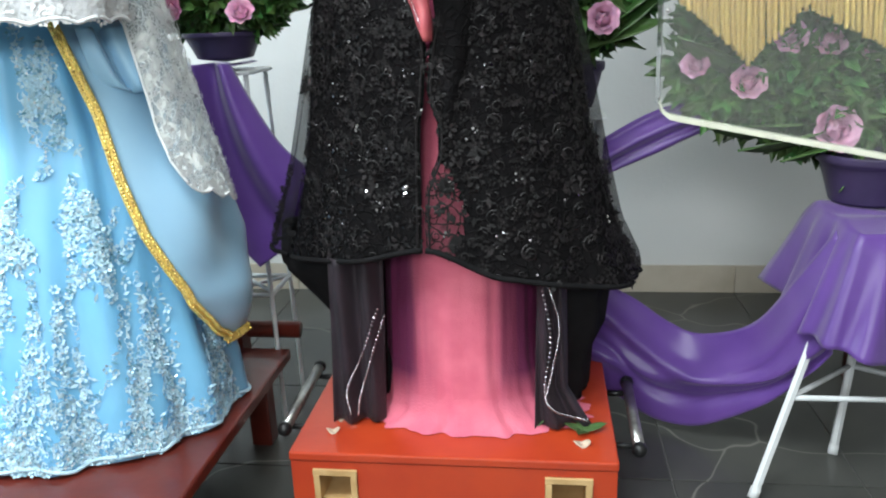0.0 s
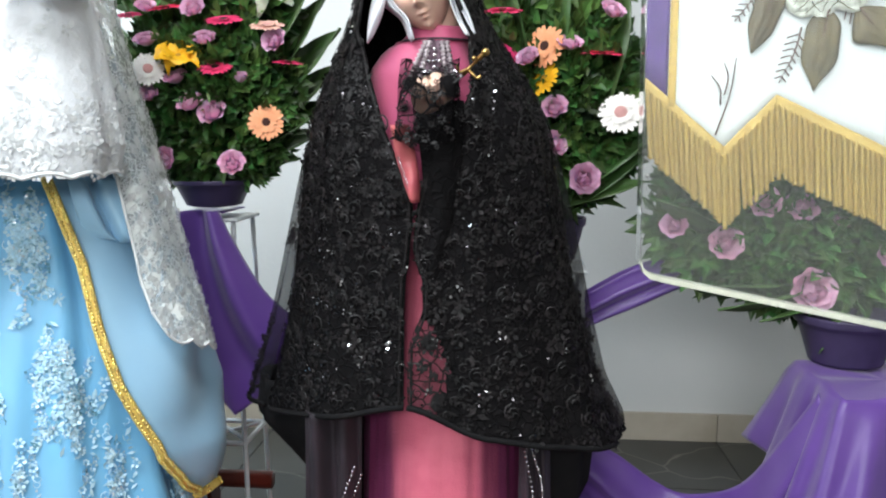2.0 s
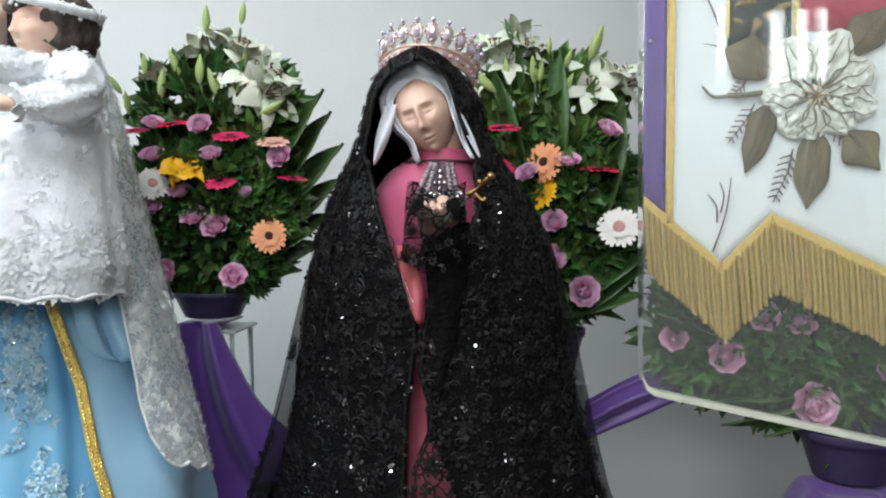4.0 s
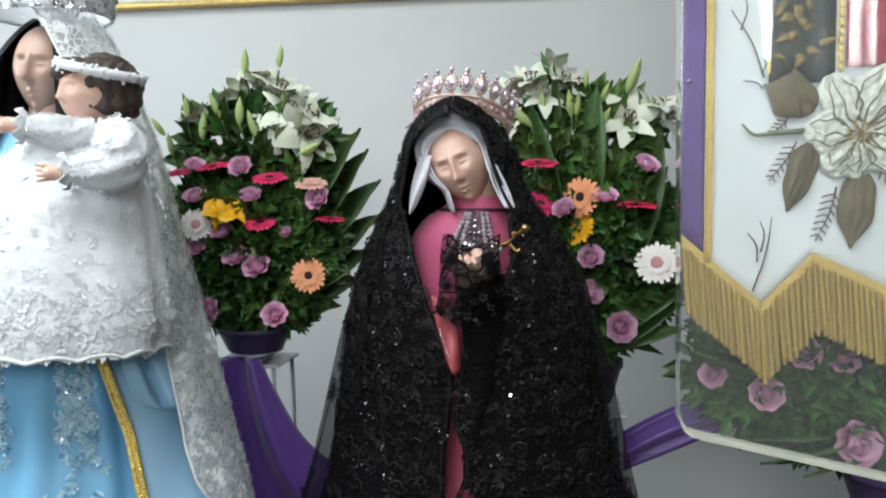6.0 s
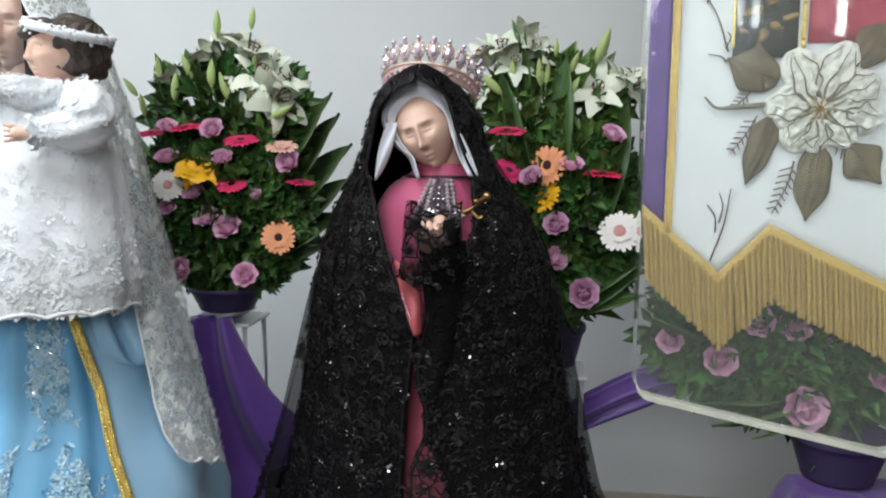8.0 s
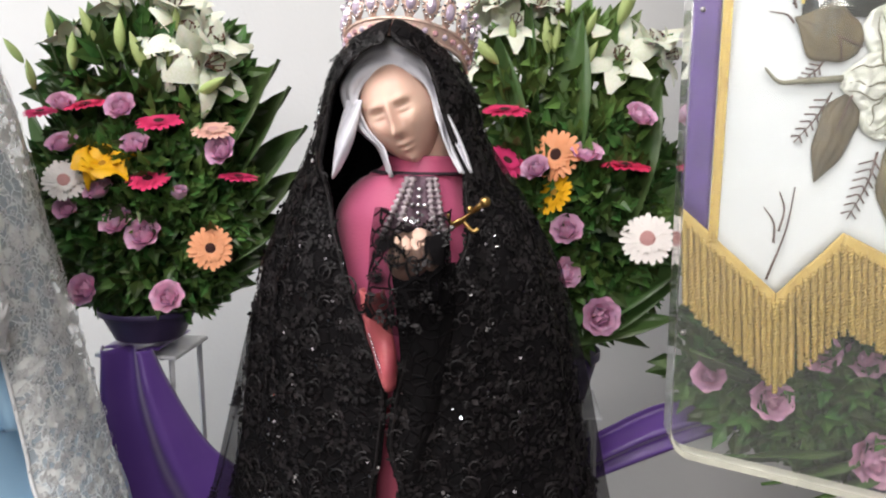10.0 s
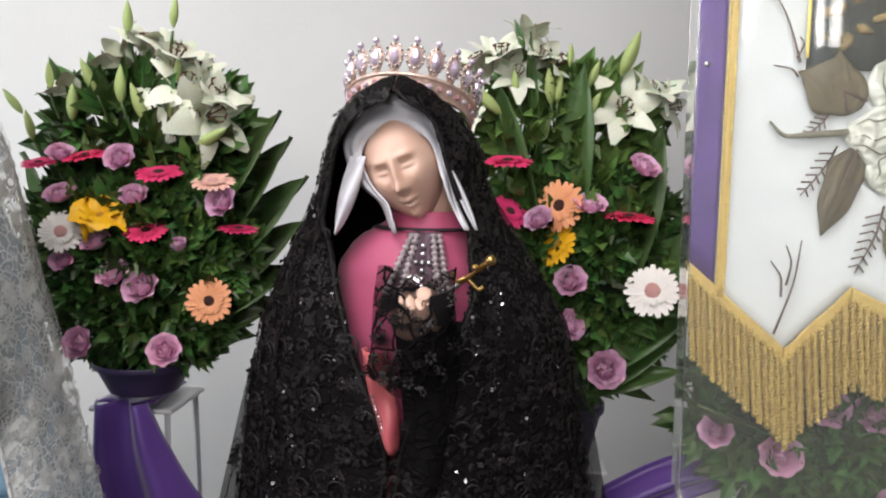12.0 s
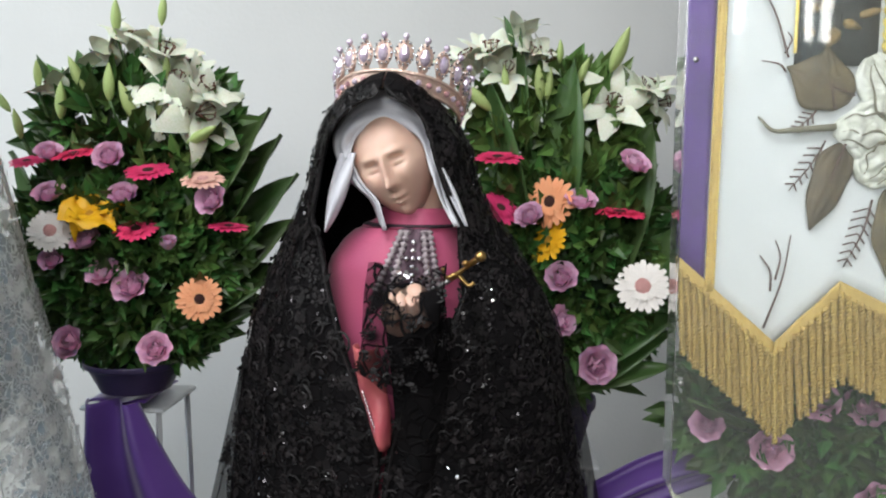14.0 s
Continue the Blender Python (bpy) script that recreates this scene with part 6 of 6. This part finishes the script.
def bouquet_low():
    random.seed(303)
    t = thing("flower_arrangement", (0.74, 1.82, 0.58), "low arrangement of lilac roses behind the clear cover", "flowers", "flower arrangements")
    pot(t, 0.74, 1.78, 0.545, 0.67, 0.105)
    part("moss_core", move(ball((0, 0, 0), 1.0, 20, 12), Matrix.Translation((0.68, 1.86, 0.88)) @ Matrix.Diagonal((0.3, 0.06, 0.19, 1))), M_FILLER, t, "added dark core behind the leaves")
    for x, z, r, e, yw in ((0.354, 0.861, 0.036, 25, -20), (0.465, 0.823, 0.045, 18, -5), (0.548, 0.914, 0.042, 22, -10), (0.626, 0.903, 0.042, 30, -5), (0.654, 0.718, 0.058, 10, 5), (0.715, 0.873, 0.04, 50, 10), (0.82, 0.8, 0.045, 20, 10), (0.9, 0.9, 0.04, 30, 30)):
        put_rose(t, x, 1.785, z, r, e, yw)
    foliage(t, (0.68, 1.88, 0.88), (0.36, 0.1, 0.2), 1500, 0.05, 1.78)
    for i, (bx, bz, tx, tz, w) in enumerate(((0.62, 0.73, 0.37, 0.735, 0.045), (0.66, 0.72, 0.44, 0.685, 0.04), (0.7, 0.7, 0.53, 0.66, 0.035), (0.74, 0.7, 0.66, 0.59, 0.02), (0.76, 0.7, 0.8, 0.58, 0.02), (0.5, 0.85, 0.3, 0.93, 0.05), (0.82, 0.72, 1.05, 0.74, 0.045), (0.8, 0.7, 1.0, 0.66, 0.04))):
        d = Vector((tx - bx, -0.08, tz - bz))
        leaf_blade("large_leaf", t, (bx, 1.8, bz), d, d.length, w, M_BIGLEAF, 0.0, "broad glossy dark green leaf", 0.25, side=(d.z, -0.5, -d.x))


bouquet_low()

# ---- stands and satin ----


def tripod_stool():
    t = thing("stool", (0.72, 1.6, 0), "three-legged white metal stool draped with purple satin", "stool", "flower stands")
    part("seat", tube([(0.775, 1.66, 0.52), (0.775, 1.66, 0.545)], 0.13, 28), M_WHITEMETAL, t, smooth=False)
    tops = [(0.665, 1.635, 0.519), (0.77, 1.76, 0.519), (0.89, 1.61, 0.519)]
    feet = [(0.455, 1.44, 0.0), (0.677, 1.625, 0.0), (0.99, 1.46, 0.0)]
    mids = []
    for p, q in zip(tops, feet):
        p, q = Vector(p), Vector(q)
        part("leg", tube([p, q], 0.0095, 6), M_WHITEMETAL, t, smooth=False)
        part("foot_cap", tube([q + Vector((0, 0, 0.0)), q + (p - q) * 0.04], 0.0115, 8), M_WHITEMETAL, t)
        mids.append(p.lerp(q, 0.62))
    for i, j in ((0, 1), (1, 2), (0, 2)):
        part("rung", tube([mids[i], mids[j]], 0.006, 6), M_WHITEMETAL, t)
    part("brace", tube([Vector(tops[1]).lerp(Vector(feet[1]), 0.45), mids[2]], 0.006, 6), M_WHITEMETAL, t)


def stool(name, cx, cy, top, half, label, foot=0.06):
    t = thing(name, (cx, cy, 0), label, "stool", "flower stands")
    part("seat", block(cx - half, cx + half, cy - half, cy + half, top - 0.009, top), M_WHITEMETAL, t, smooth=False, bevel=0.004)
    for sx in (-1, 1):
        for sy in (-1, 1):
            part("leg", tube([(cx + sx * (half - 0.015), cy + sy * (half - 0.015), top - 0.01), (cx + sx * (half + foot), cy + sy * (half + foot), 0.0)], 0.006, 4), M_WHITEMETAL, t, smooth=False)
    q = 0.6
    k = half - 0.015 + (foot + 0.015) * q
    z = (top - 0.026) * (1 - q)
    for a, b in (((-k, -k), (k, -k)), ((-k, k), (k, k)), ((-k, -k), (-k, k)), ((k, -k), (k, k))):
        part("rung", tube([(cx + a[0], cy + a[1], z), (cx + b[0], cy + b[1], z)], 0.006, 6), M_WHITEMETAL, t)
    part("brace", tube([(cx - k, cy - k, z), (cx + k, cy + k, z)], 0.005, 6), M_WHITEMETAL, t)
    part("brace", tube([(cx + k, cy - k, z + 0.011), (cx - k, cy + k, z + 0.011)], 0.005, 6), M_WHITEMETAL, t)


tripod_stool()
stool("tall_stool", -0.72, 1.78, 0.885, 0.08, "tall white metal stand under the flower pot", 0.0)
stool("tall_stool", 0.08, 1.95, 0.745, 0.09, "tall white metal stand behind the black statue", 0.0)


def satin():
    # over the low stool
    t = thing("satin_cloth", (0.7, 1.62, 0.55), "shiny purple satin cloth draped over the stool", "cloth", "purple satin cloths")
    cx, cy, top = 0.775, 1.66, 0.552

    def f(u, v):
        a = 2 * math.pi * u
        s = max(abs(math.cos(a)), abs(math.sin(a)))
        c = (math.cos(a) / s, math.sin(a) / s)
        if v < 0.4:
            k = v / 0.4
            return (cx + 0.137 * c[0] * k, cy + 0.137 * c[1] * k, top + 0.004 * math.sin(6 * a) * k)
        k = (v - 0.4) / 0.6
        drop = 0.24 + 0.025 * math.cos(4 * a + 0.4)
        fl = 0.137 + 0.05 * k + 0.02 * k ** 0.7 * math.sin(9 * a + 1.0) + 0.008 * k * math.sin(21 * a + 2 * k) + 0.05 * k * max(0, abs(math.sin(2 * a)) - 0.75) * 4 * 0.5
        rim = 0.008 * math.sin(min(1, k * 6) * math.pi / 2)
        return (cx + (fl + rim) * c[0], cy + (fl + rim) * c[1], top - drop * k)
    part("drape", grid(f, 128, 40, True), M_SATIN, t, thick=0.0025)

    # the long tail from the stool down across the floor and up behind the platform
    def tail(u, v):
        top_ = spline([(0.62, 1.6, 0.54), (0.565, 1.63, 0.43), (0.5, 1.7, 0.29), (0.4, 1.76, 0.235), (0.33, 1.79, 0.25), (0.24, 1.8, 0.31), (0.17, 1.8, 0.345), (0.09, 1.82, 0.37)], 60)
        low_ = spline([(0.61, 1.51, 0.31), (0.57, 1.55, 0.22), (0.52, 1.6, 0.13), (0.42, 1.66, 0.06), (0.34, 1.7, 0.03), (0.27, 1.73, 0.02), (0.2, 1.76, 0.06), (0.1, 1.8, 0.1)], 60)
        a, b = top_[round(u * 60)], low_[round(u * 60)]
        p = a.lerp(b, v)
        return p + Vector((0, -0.022 * math.sin(math.pi * v) - 0.026 * math.exp(-((v - 0.75 + 0.6 * u) / 0.07) ** 2) - 0.02 * math.exp(-((v - 0.2 - 0.5 * u) / 0.09) ** 2) + 0.018 * math.exp(-((v - 0.95 + 0.45 * u) / 0.06) ** 2), 0.012 * math.sin(12 * u + 5 * v) * v))
    part("tail", grid(tail, 60, 24), M_SATIN, t, "long hanging satin tail", thick=0.0025)

    # over the tall stand
    t2 = thing("satin_cloth", (-0.72, 1.72, 0.9), "shiny purple satin cloth hanging from the tall stand", "cloth", "purple satin cloths")

    def g(u, v):
        L = spline([(-0.775, 1.69, 0.905), (-0.77, 1.675, 0.78), (-0.745, 1.665, 0.64), (-0.7, 1.66, 0.52), (-0.64, 1.66, 0.44)], 50)
        R = spline([(-0.675, 1.69, 0.905), (-0.64, 1.68, 0.83), (-0.585, 1.69, 0.72), (-0.52, 1.72, 0.64), (-0.45, 1.76, 0.56)], 50)
        p = L[round(v * 50)].lerp(R[round(v * 50)], u)
        return p + Vector((0, -0.026 * math.sin(9 * u + 2 * v) - 0.02 * math.sin(math.pi * u), 0))
    part("fall", grid(g, 36, 50), M_SATIN, t2, thick=0.0025)
    part("top_fold", grid(lambda u, v: (-0.78 + 0.11 * u, 1.69 + 0.15 * v, 0.897 + 0.004 * math.sin(9 * u)), 12, 8), M_SATIN, t2, thick=0.0025)

    # the swag that links the stands behind the black statue
    t3 = thing("satin_swag", (-0.1, 1.9, 0.5), "twisted purple satin swag strung between the stands", "cloth", "purple satin cloths")
    top_ = [(-0.5, 1.74, 0.68), (-0.35, 1.82, 0.58), (-0.1, 1.9, 0.55), (0.1, 1.95, 0.64), (0.19, 1.95, 0.695), (0.3, 1.95, 0.75), (0.45, 1.93, 0.79), (0.6, 1.9, 0.82)]
    low_ = [(-0.46, 1.74, 0.56), (-0.35, 1.8, 0.46), (-0.1, 1.88, 0.44), (0.08, 1.93, 0.54), (0.19, 1.93, 0.6), (0.3, 1.94, 0.645), (0.42, 1.93, 0.7), (0.6, 1.9, 0.75)]
    A, B = spline(top_, 70), spline(low_, 70)

    def s(u, v):
        p = A[round(u * 70)].lerp(B[round(u * 70)], v)
        return p + Vector((0, -0.03 * math.sin(math.pi * v) - 0.012 * math.sin(12 * v + 4 * u), 0))
    part("swag", grid(s, 70, 24), M_SATIN, t3, thick=0.0025)


satin()

# ---- the banner and its clear cover ----


def banner():
    t = thing("banner", (0.75, 1.69, 0.9), "white silk processional banner with gold fringe and embroidered flower", "banner")
    y = 1.69
    x0, x1, top = 0.262, 1.298, 2.2
    lower = [(x0, 1.176), (0.428, 1.032), (0.53, 1.138), (0.78, 1.016), (1.03, 1.138), (1.132, 1.032), (x1, 1.176)]

    def edge(x):
        return lerp(lower, x)[0]

    def f(u, v):
        x = x0 + (x1 - x0) * u
        z = edge(x) + (top - edge(x)) * v
        return (x, y + 0.004 * math.sin(7 * x + 3 * z) + 0.003 * math.sin(19 * x), z)
    part("silk_ground", grid(f, 120, 30), M_BANNER, t, thick=0.002)
    for a, b in ((x0, 0.308), (1.252, x1)):
        part("purple_border", grid(lambda u, v, a=a, b=b: (a + (b - a) * u, y - 0.006, edge(a + (b - a) * u) + 0.006 + (top - edge(a + (b - a) * u)) * v), 6, 20), M_VELVET, t, "purple velvet border", thick=0.003)
    for a in (0.317, 1.243):
        part("braid_tape", grid(lambda u, v, a=a: (a + 0.0075 * (2 * u - 1), y - 0.009 - 0.0012 * math.cos(6 * u - 3), edge(a) + (top - edge(a)) * v), 6, 40), M_FRINGE, t, "flat woven gold tape", thick=0.002)
        part("sequin_trim", join([ball((a + d, y - 0.0115, edge(a) + 0.004 + 0.0062 * i), (0.0026, 0.0014, 0.0026), 6, 4) for d in (-0.006, 0.006) for i in range(int((top - edge(a)) / 0.0062))]), M_GOLDSEQ, t, "tiny gold sequins", kind="stuff")
    # fringe: a woven head and hanging twisted cords
    head = [(lower[i][0], lower[i][1]) for i in range(len(lower))]
    for (xa, za), (xb, zb) in zip(head, head[1:]):
        n = max(6, int(abs(xb - xa) / 0.004))
        part("fringe_head", grid(lambda u, v, xa=xa, za=za, xb=xb, zb=zb: (xa + (xb - xa) * u, y - 0.008 - 0.002 * math.sin(200 * u), za + (zb - za) * u + 0.012 - 0.026 * v), 30, 4), M_FRINGE, t, "woven gold fringe heading", thick=0.004)
    random.seed(404)
    V, F = [], []
    for row, ply, n in ((0, 0, 90), (0, 1, 90), (1, 0, 90), (1, 1, 90)):
        random.seed(404 + row)
        for i in range(n):
            x = x0 + 0.004 + (x1 - x0 - 0.008) * (i + 0.5 * row) / (n - 0.5)
            z = edge(x) - 0.008
            ln = 0.15 - 0.006 * row + random.uniform(-0.005, 0.005)
            dx, ph = 0.012 + random.uniform(-0.003, 0.003), random.uniform(0, 6.3) + math.pi * ply
            # two strands laid round each other
            pts = [(x + dx * k / 56 + 0.0031 * math.sin(k * 1.35 + ph), y - 0.012 + 0.008 * row + 0.0036 * math.cos(k * 1.35 + ph), z - ln * k / 56) for k in range(57)]
            g = tube(pts, 0.0028, 5)
            k0 = len(V)
            V += g[0]
            F += [tuple(k0 + q for q in f) for f in g[1]]
    part("cord_fringe", (V, F), M_FRINGE, t, "twisted gold fringe cords", kind="stuff")

    # embroidered flower: padded petals round a centre
    c = Vector((0.611, y - 0.012, 1.393))

    def pad(name, cx, cz, ang, l, w, m, lab, puff=0.012, crush=0.0, blunt=0.6, nu=12, nv=14):
        def g(u, v):
            x = 2 * u - 1
            ww = w * math.sin(math.pi * min(0.999, 0.05 + 0.93 * v) ** 0.8) ** blunt
            px, pz = l * v, ww * x * (1 + (0.16 * math.sin(9 * v + 3 * ang) if crush else 0))
            ca, sa = math.cos(ang), math.sin(ang)
            h = puff * (1 - x * x) * math.sin(math.pi * v) + 0.002 * math.sin(11 * x + 8 * v + 5 * ang) * math.sin(7 * v)
            if crush:
                h += crush * abs(noise.noise((60 * px, 60 * pz, 9 * ang))) * min(1.0, 6 * (1 - abs(x)))
            return (cx + px * ca - pz * sa, y - 0.006 - h, cz + px * sa + pz * ca)
        return part(name, grid(g, nu, nv), m, t, lab, thick=0.002)
    random.seed(505)
    for ang, l, w in ((2.0, 0.135, 0.05), (1.15, 0.15, 0.06), (0.45, 0.14, 0.055), (3.08, 0.108, 0.048), (4.1, 0.1, 0.045), (-0.75, 0.105, 0.048), (-1.6, 0.09, 0.042), (-0.15, 0.13, 0.05)):
        o = pad("embroidered_petal", c.x, c.z, ang, l, w, M_SILVERPETAL, "crinkled silver-white padded petal", 0.012, 0.016, 0.55, 30, 30)
        for k in (-0.55, 0.1, 0.6):
            pts = []
            for i in range(7):
                r, q = l * (0.15 + 0.75 * i / 6), w * k * math.sin(math.pi * (0.1 + 0.75 * i / 6)) + random.uniform(-0.006, 0.006)
                pts.append((c.x + r * math.cos(ang) - q * math.sin(ang), y - 0.018 - 0.008 * math.sin(math.pi * i / 6), c.z + r * math.sin(ang) + q * math.cos(ang)))
            part("petal_vein", tube(spline(pts, 18), [0.0028 - 0.0001 * i for i in range(19)], 5), M_PETALVEIN, o, "grey olive cord vein")
    for k in range(9):
        a = 0.7 * k
        part("stamen", tube([(c.x, y - 0.026, c.z), (c.x + 0.03 * math.cos(a), y - 0.03, c.z + 0.03 * math.sin(a))], 0.002, 5), M_GOLD, t, "gold thread stamen")
    for bx, bz, tx, tz, w in ((0.53, 1.452, 0.424, 1.498, 0.05), (0.5, 1.43, 0.485, 1.53, 0.035), (0.52, 1.375, 0.475, 1.234, 0.034), (0.62, 1.318, 0.602, 1.158, 0.042), (0.68, 1.32, 0.75, 1.24, 0.04), (0.68, 1.48, 0.76, 1.58, 0.04)):
        a = math.atan2(tz - bz, tx - bx)
        o = pad("embroidered_leaf", bx, bz, a, math.hypot(tx - bx, tz - bz), w, M_OLIVE, "olive brown padded leaf", 0.006, 0.004, 1.25)
        part("leaf_vein", tube([(bx, y - 0.016, bz), (bx + 0.9 * (tx - bx), y - 0.0085, bz + 0.9 * (tz - bz))], [0.0022, 0.0008], 5), M_TWIG, o, "dark thread midrib")

    def sprig(ax, az, bx, bz, n, l, m=M_TWIG, r=0.0022):
        a, b = Vector((ax, y - 0.006, az)), Vector((bx, y - 0.006, bz))
        g = [tube(spline([a, a.lerp(b, 0.5) + Vector((0.008, 0, 0.004)), b], 10), [r * (1 - 0.05 * i) for i in range(11)], 5)]
        d = (b - a).normalized()
        s = Vector((d.z, 0, -d.x))
        for i in range(n):
            p = a.lerp(b, (i + 1) / (n + 1))
            for k in (-1, 1):
                g.append(tube([p, p + (d * 0.7 + s * k).normalized() * l * (1 - 0.4 * i / n)], r * 0.7, 5))
        part("embroidered_sprig", join(g), m, t, "dark thread sprig")
    sprig(0.492, 1.38, 0.438, 1.298, 6, 0.02)
    sprig(0.475, 1.43, 0.44, 1.395, 4, 0.016)
    sprig(0.572, 1.285, 0.533, 1.173, 7, 0.024)
    sprig(0.648, 1.33, 0.72, 1.262, 6, 0.022)
    sprig(0.41, 1.067, 0.446, 1.225, 0, 0)
    sprig(0.418, 1.13, 0.398, 1.19, 0, 0)
    sprig(0.425, 1.15, 0.422, 1.216, 0, 0)
    sprig(0.426, 1.513, 0.358, 1.654, 0, 0)
    sprig(0.378, 1.612, 0.386, 1.682, 0, 0)
    sprig(0.424, 1.49, 0.384, 1.508, 0, 0)
    sprig(0.42, 1.52, 0.423, 1.554, 0, 0)
    part("green_tendril", tube(spline([(0.505, y - 0.01, 1.402), (0.44, y - 0.01, 1.397), (0.406, y - 0.01, 1.396), (0.382, y - 0.01, 1.418)], 20), [0.007 - 0.00025 * i for i in range(21)], 6), M_PETALVEIN, t, "grey green tendril")
    # woven picture panel above the flower, kept as plain shapes
    part("brocade_ground", grid(lambda u, v: (0.435 + 0.13 * u, y - 0.005, 1.5 + 0.6 * v), 4, 12), M_DARKCLOTH, t, "dark brocade strip", thick=0.002)
    random.seed(7)
    for i in range(56):
        pad("brocade_scroll", random.uniform(0.462, 0.535), 1.53 + 0.0098 * i, random.uniform(0, 6.28), random.uniform(0.02, 0.036), random.uniform(0.005, 0.011), M_BROCADE, "gold brocade scroll", 0.004, 0.006, 0.8, 6, 8)
    part("red_panel", grid(lambda u, v: (0.585 + 0.33 * u, y - 0.005, 1.53 + 0.57 * v), 8, 12), M_REDCLOTH, t, "wine red cloth panel", thick=0.002)
    part("panel_cord", join([tube([(0.575 + 0.002 * math.sin(i), y - 0.009, 1.52 + 0.58 * i / 200) for i in range(201)], 0.005, 5), tube([(0.435, y - 0.008, 1.52 + 0.58 * i / 60) for i in range(61)], 0.003, 5)]), M_BRAID, t, "gold cord")
    # pole and foot that carry the banner, behind it
    part("crossbar", tube([(0.2, y + 0.02, 2.21), (1.3, y + 0.02, 2.21)], 0.014, 12), M_GOLD, t)
    part("pole", tube([(0.85, 2.03, 0.0), (0.85, 2.03, 2.21)], 0.014, 12), M_FRAMEWOOD, t)
    part("pole_arm", tube([(0.85, 2.04, 2.19), (0.85, y + 0.02, 2.19)], 0.011, 12), M_FRAMEWOOD, t)


banner()


def clear_cover():
    t = thing("clear_cover", (0.75, 1.64, 0.7), "clear acrylic cover with a pale rim standing before the banner", "cover")
    x0, xc, x1, top = 0.243, 0.767, 1.291, 2.25
    y = 1.622
    out = [(x0, top), (x0 + 0.012, 0.8), (x0 + 0.018, 0.782), (x0 + 0.032, 0.77), (x0 + 0.055, 0.764), (xc, 0.668), (x1 - 0.055, 0.764), (x1 - 0.018, 0.782), (x1 - 0.012, 0.8), (x1, top)]
    n = len(out)
    V = [(x, y, z) for x, z in out] + [(x, y + 0.004, z) for x, z in out]
    F = [tuple(range(n - 1, -1, -1)), tuple(range(n, 2 * n))] + [(i, (i + 1) % n, n + (i + 1) % n, n + i) for i in range(n)]
    o = part("front_sheet", (V, F), M_ACRYLIC, t, "clear acrylic sheet", smooth=False)
    o.visible_shadow = False
    # side and bottom returns
    for a, b in ((0, 1), (8, 9)):
        (xa, za), (xb, zb) = out[a], out[b]
        o = part("side_sheet", ([(xa, y + 0.005, za), (xb, y + 0.005, zb), (xb, y + 0.06, zb), (xa, y + 0.06, za)], [(0, 1, 2, 3)]), M_ACRYLIC, t, "clear acrylic return", smooth=False, thick=0.003)
        o.visible_shadow = False
    path = [(x, y + 0.002, z) for x, z in out[1:9]]
    W = []
    for i, (x, yy, z) in enumerate(path):
        W += [Vector((x, y - 0.003, z)), Vector((x, y - 0.003, z + 0.011)), Vector((x, y + 0.03, z + 0.011)), Vector((x, y + 0.03, z))]
    F = [(4 * i + k, 4 * i + (k + 1) % 4, 4 * i + 4 + (k + 1) % 4, 4 * i + 4 + k) for i in range(len(path) - 1) for k in range(4)]
    o = part("bottom_rim", (W, F), M_RIM, t, "pale translucent rim", smooth=False)
    o.visible_shadow = False
    for x, z in ((x0 + 0.02, 0.985), (x0 + 0.02, 1.5)):
        part("screw", ball((x, y - 0.003, z), (0.0045, 0.003, 0.0045), 10, 6), M_STEEL, t, "small steel screw")
    # the stand that holds the cover from behind, on the floor
    part("support_post", tube([(1.1, 1.645, 0.0), (1.1, 1.645, 2.2)], 0.012, 10), M_STEEL, t)


clear_cover()

# ---- floor and wall tiles ----


def floor_tiles():
    s = 0.4
    half = s / 2 - 0.0015
    V = [(-half, -half, -0.004), (half, -half, -0.004), (half, half, -0.004), (-half, half, -0.004), (-half, -half, -0.0008), (half, -half, -0.0008), (half, half, -0.0008), (-half, half, -0.0008)]
    e = half - 0.001
    V += [(-e, -e, 0), (e, -e, 0), (e, e, 0), (-e, e, 0)]
    F = [(8, 9, 10, 11)] + [(i, (i + 1) % 4, 4 + (i + 1) % 4, 4 + i) for i in range(4)] + [(4 + i, 4 + (i + 1) % 4, 8 + (i + 1) % 4, 8 + i) for i in range(4)]
    me = mesh("floor_tile", V, F, M_TILE, smooth=False)
    far = []
    for i in range(-8, 8):
        for j in range(-9, 7):
            x, y = 0.1 + s * i, 2.5 - 0.005 - s * (6 - j)
            if not -3.2 < x - half or not x + half < 3.2:
                continue
            if -1.9 < x < 1.9 and y > 0.2:
                o = new("floor_tile", me)
                o.parent, o.location = FLOOR, (x, y, 0)
            elif y > -3.6:
                far.append(move((V, F), Matrix.Translation((x, y, 0))))
    part("floor_tile_field", join(far), M_TILE, FLOOR, "outer field of marble tiles", smooth=False, kind="stuff")
    bb = mesh("baseboard_tile", *block(-0.1985, 0.1985, -0.004, 0.004, 0, 0.1), M_BASE, smooth=False)
    for i in range(-7, 7):
        o = new("baseboard_tile", bb)
        o.parent, o.location = BASEBOARD, (0.1 + 0.4 * i, 2.684, 0.0005)


floor_tiles()
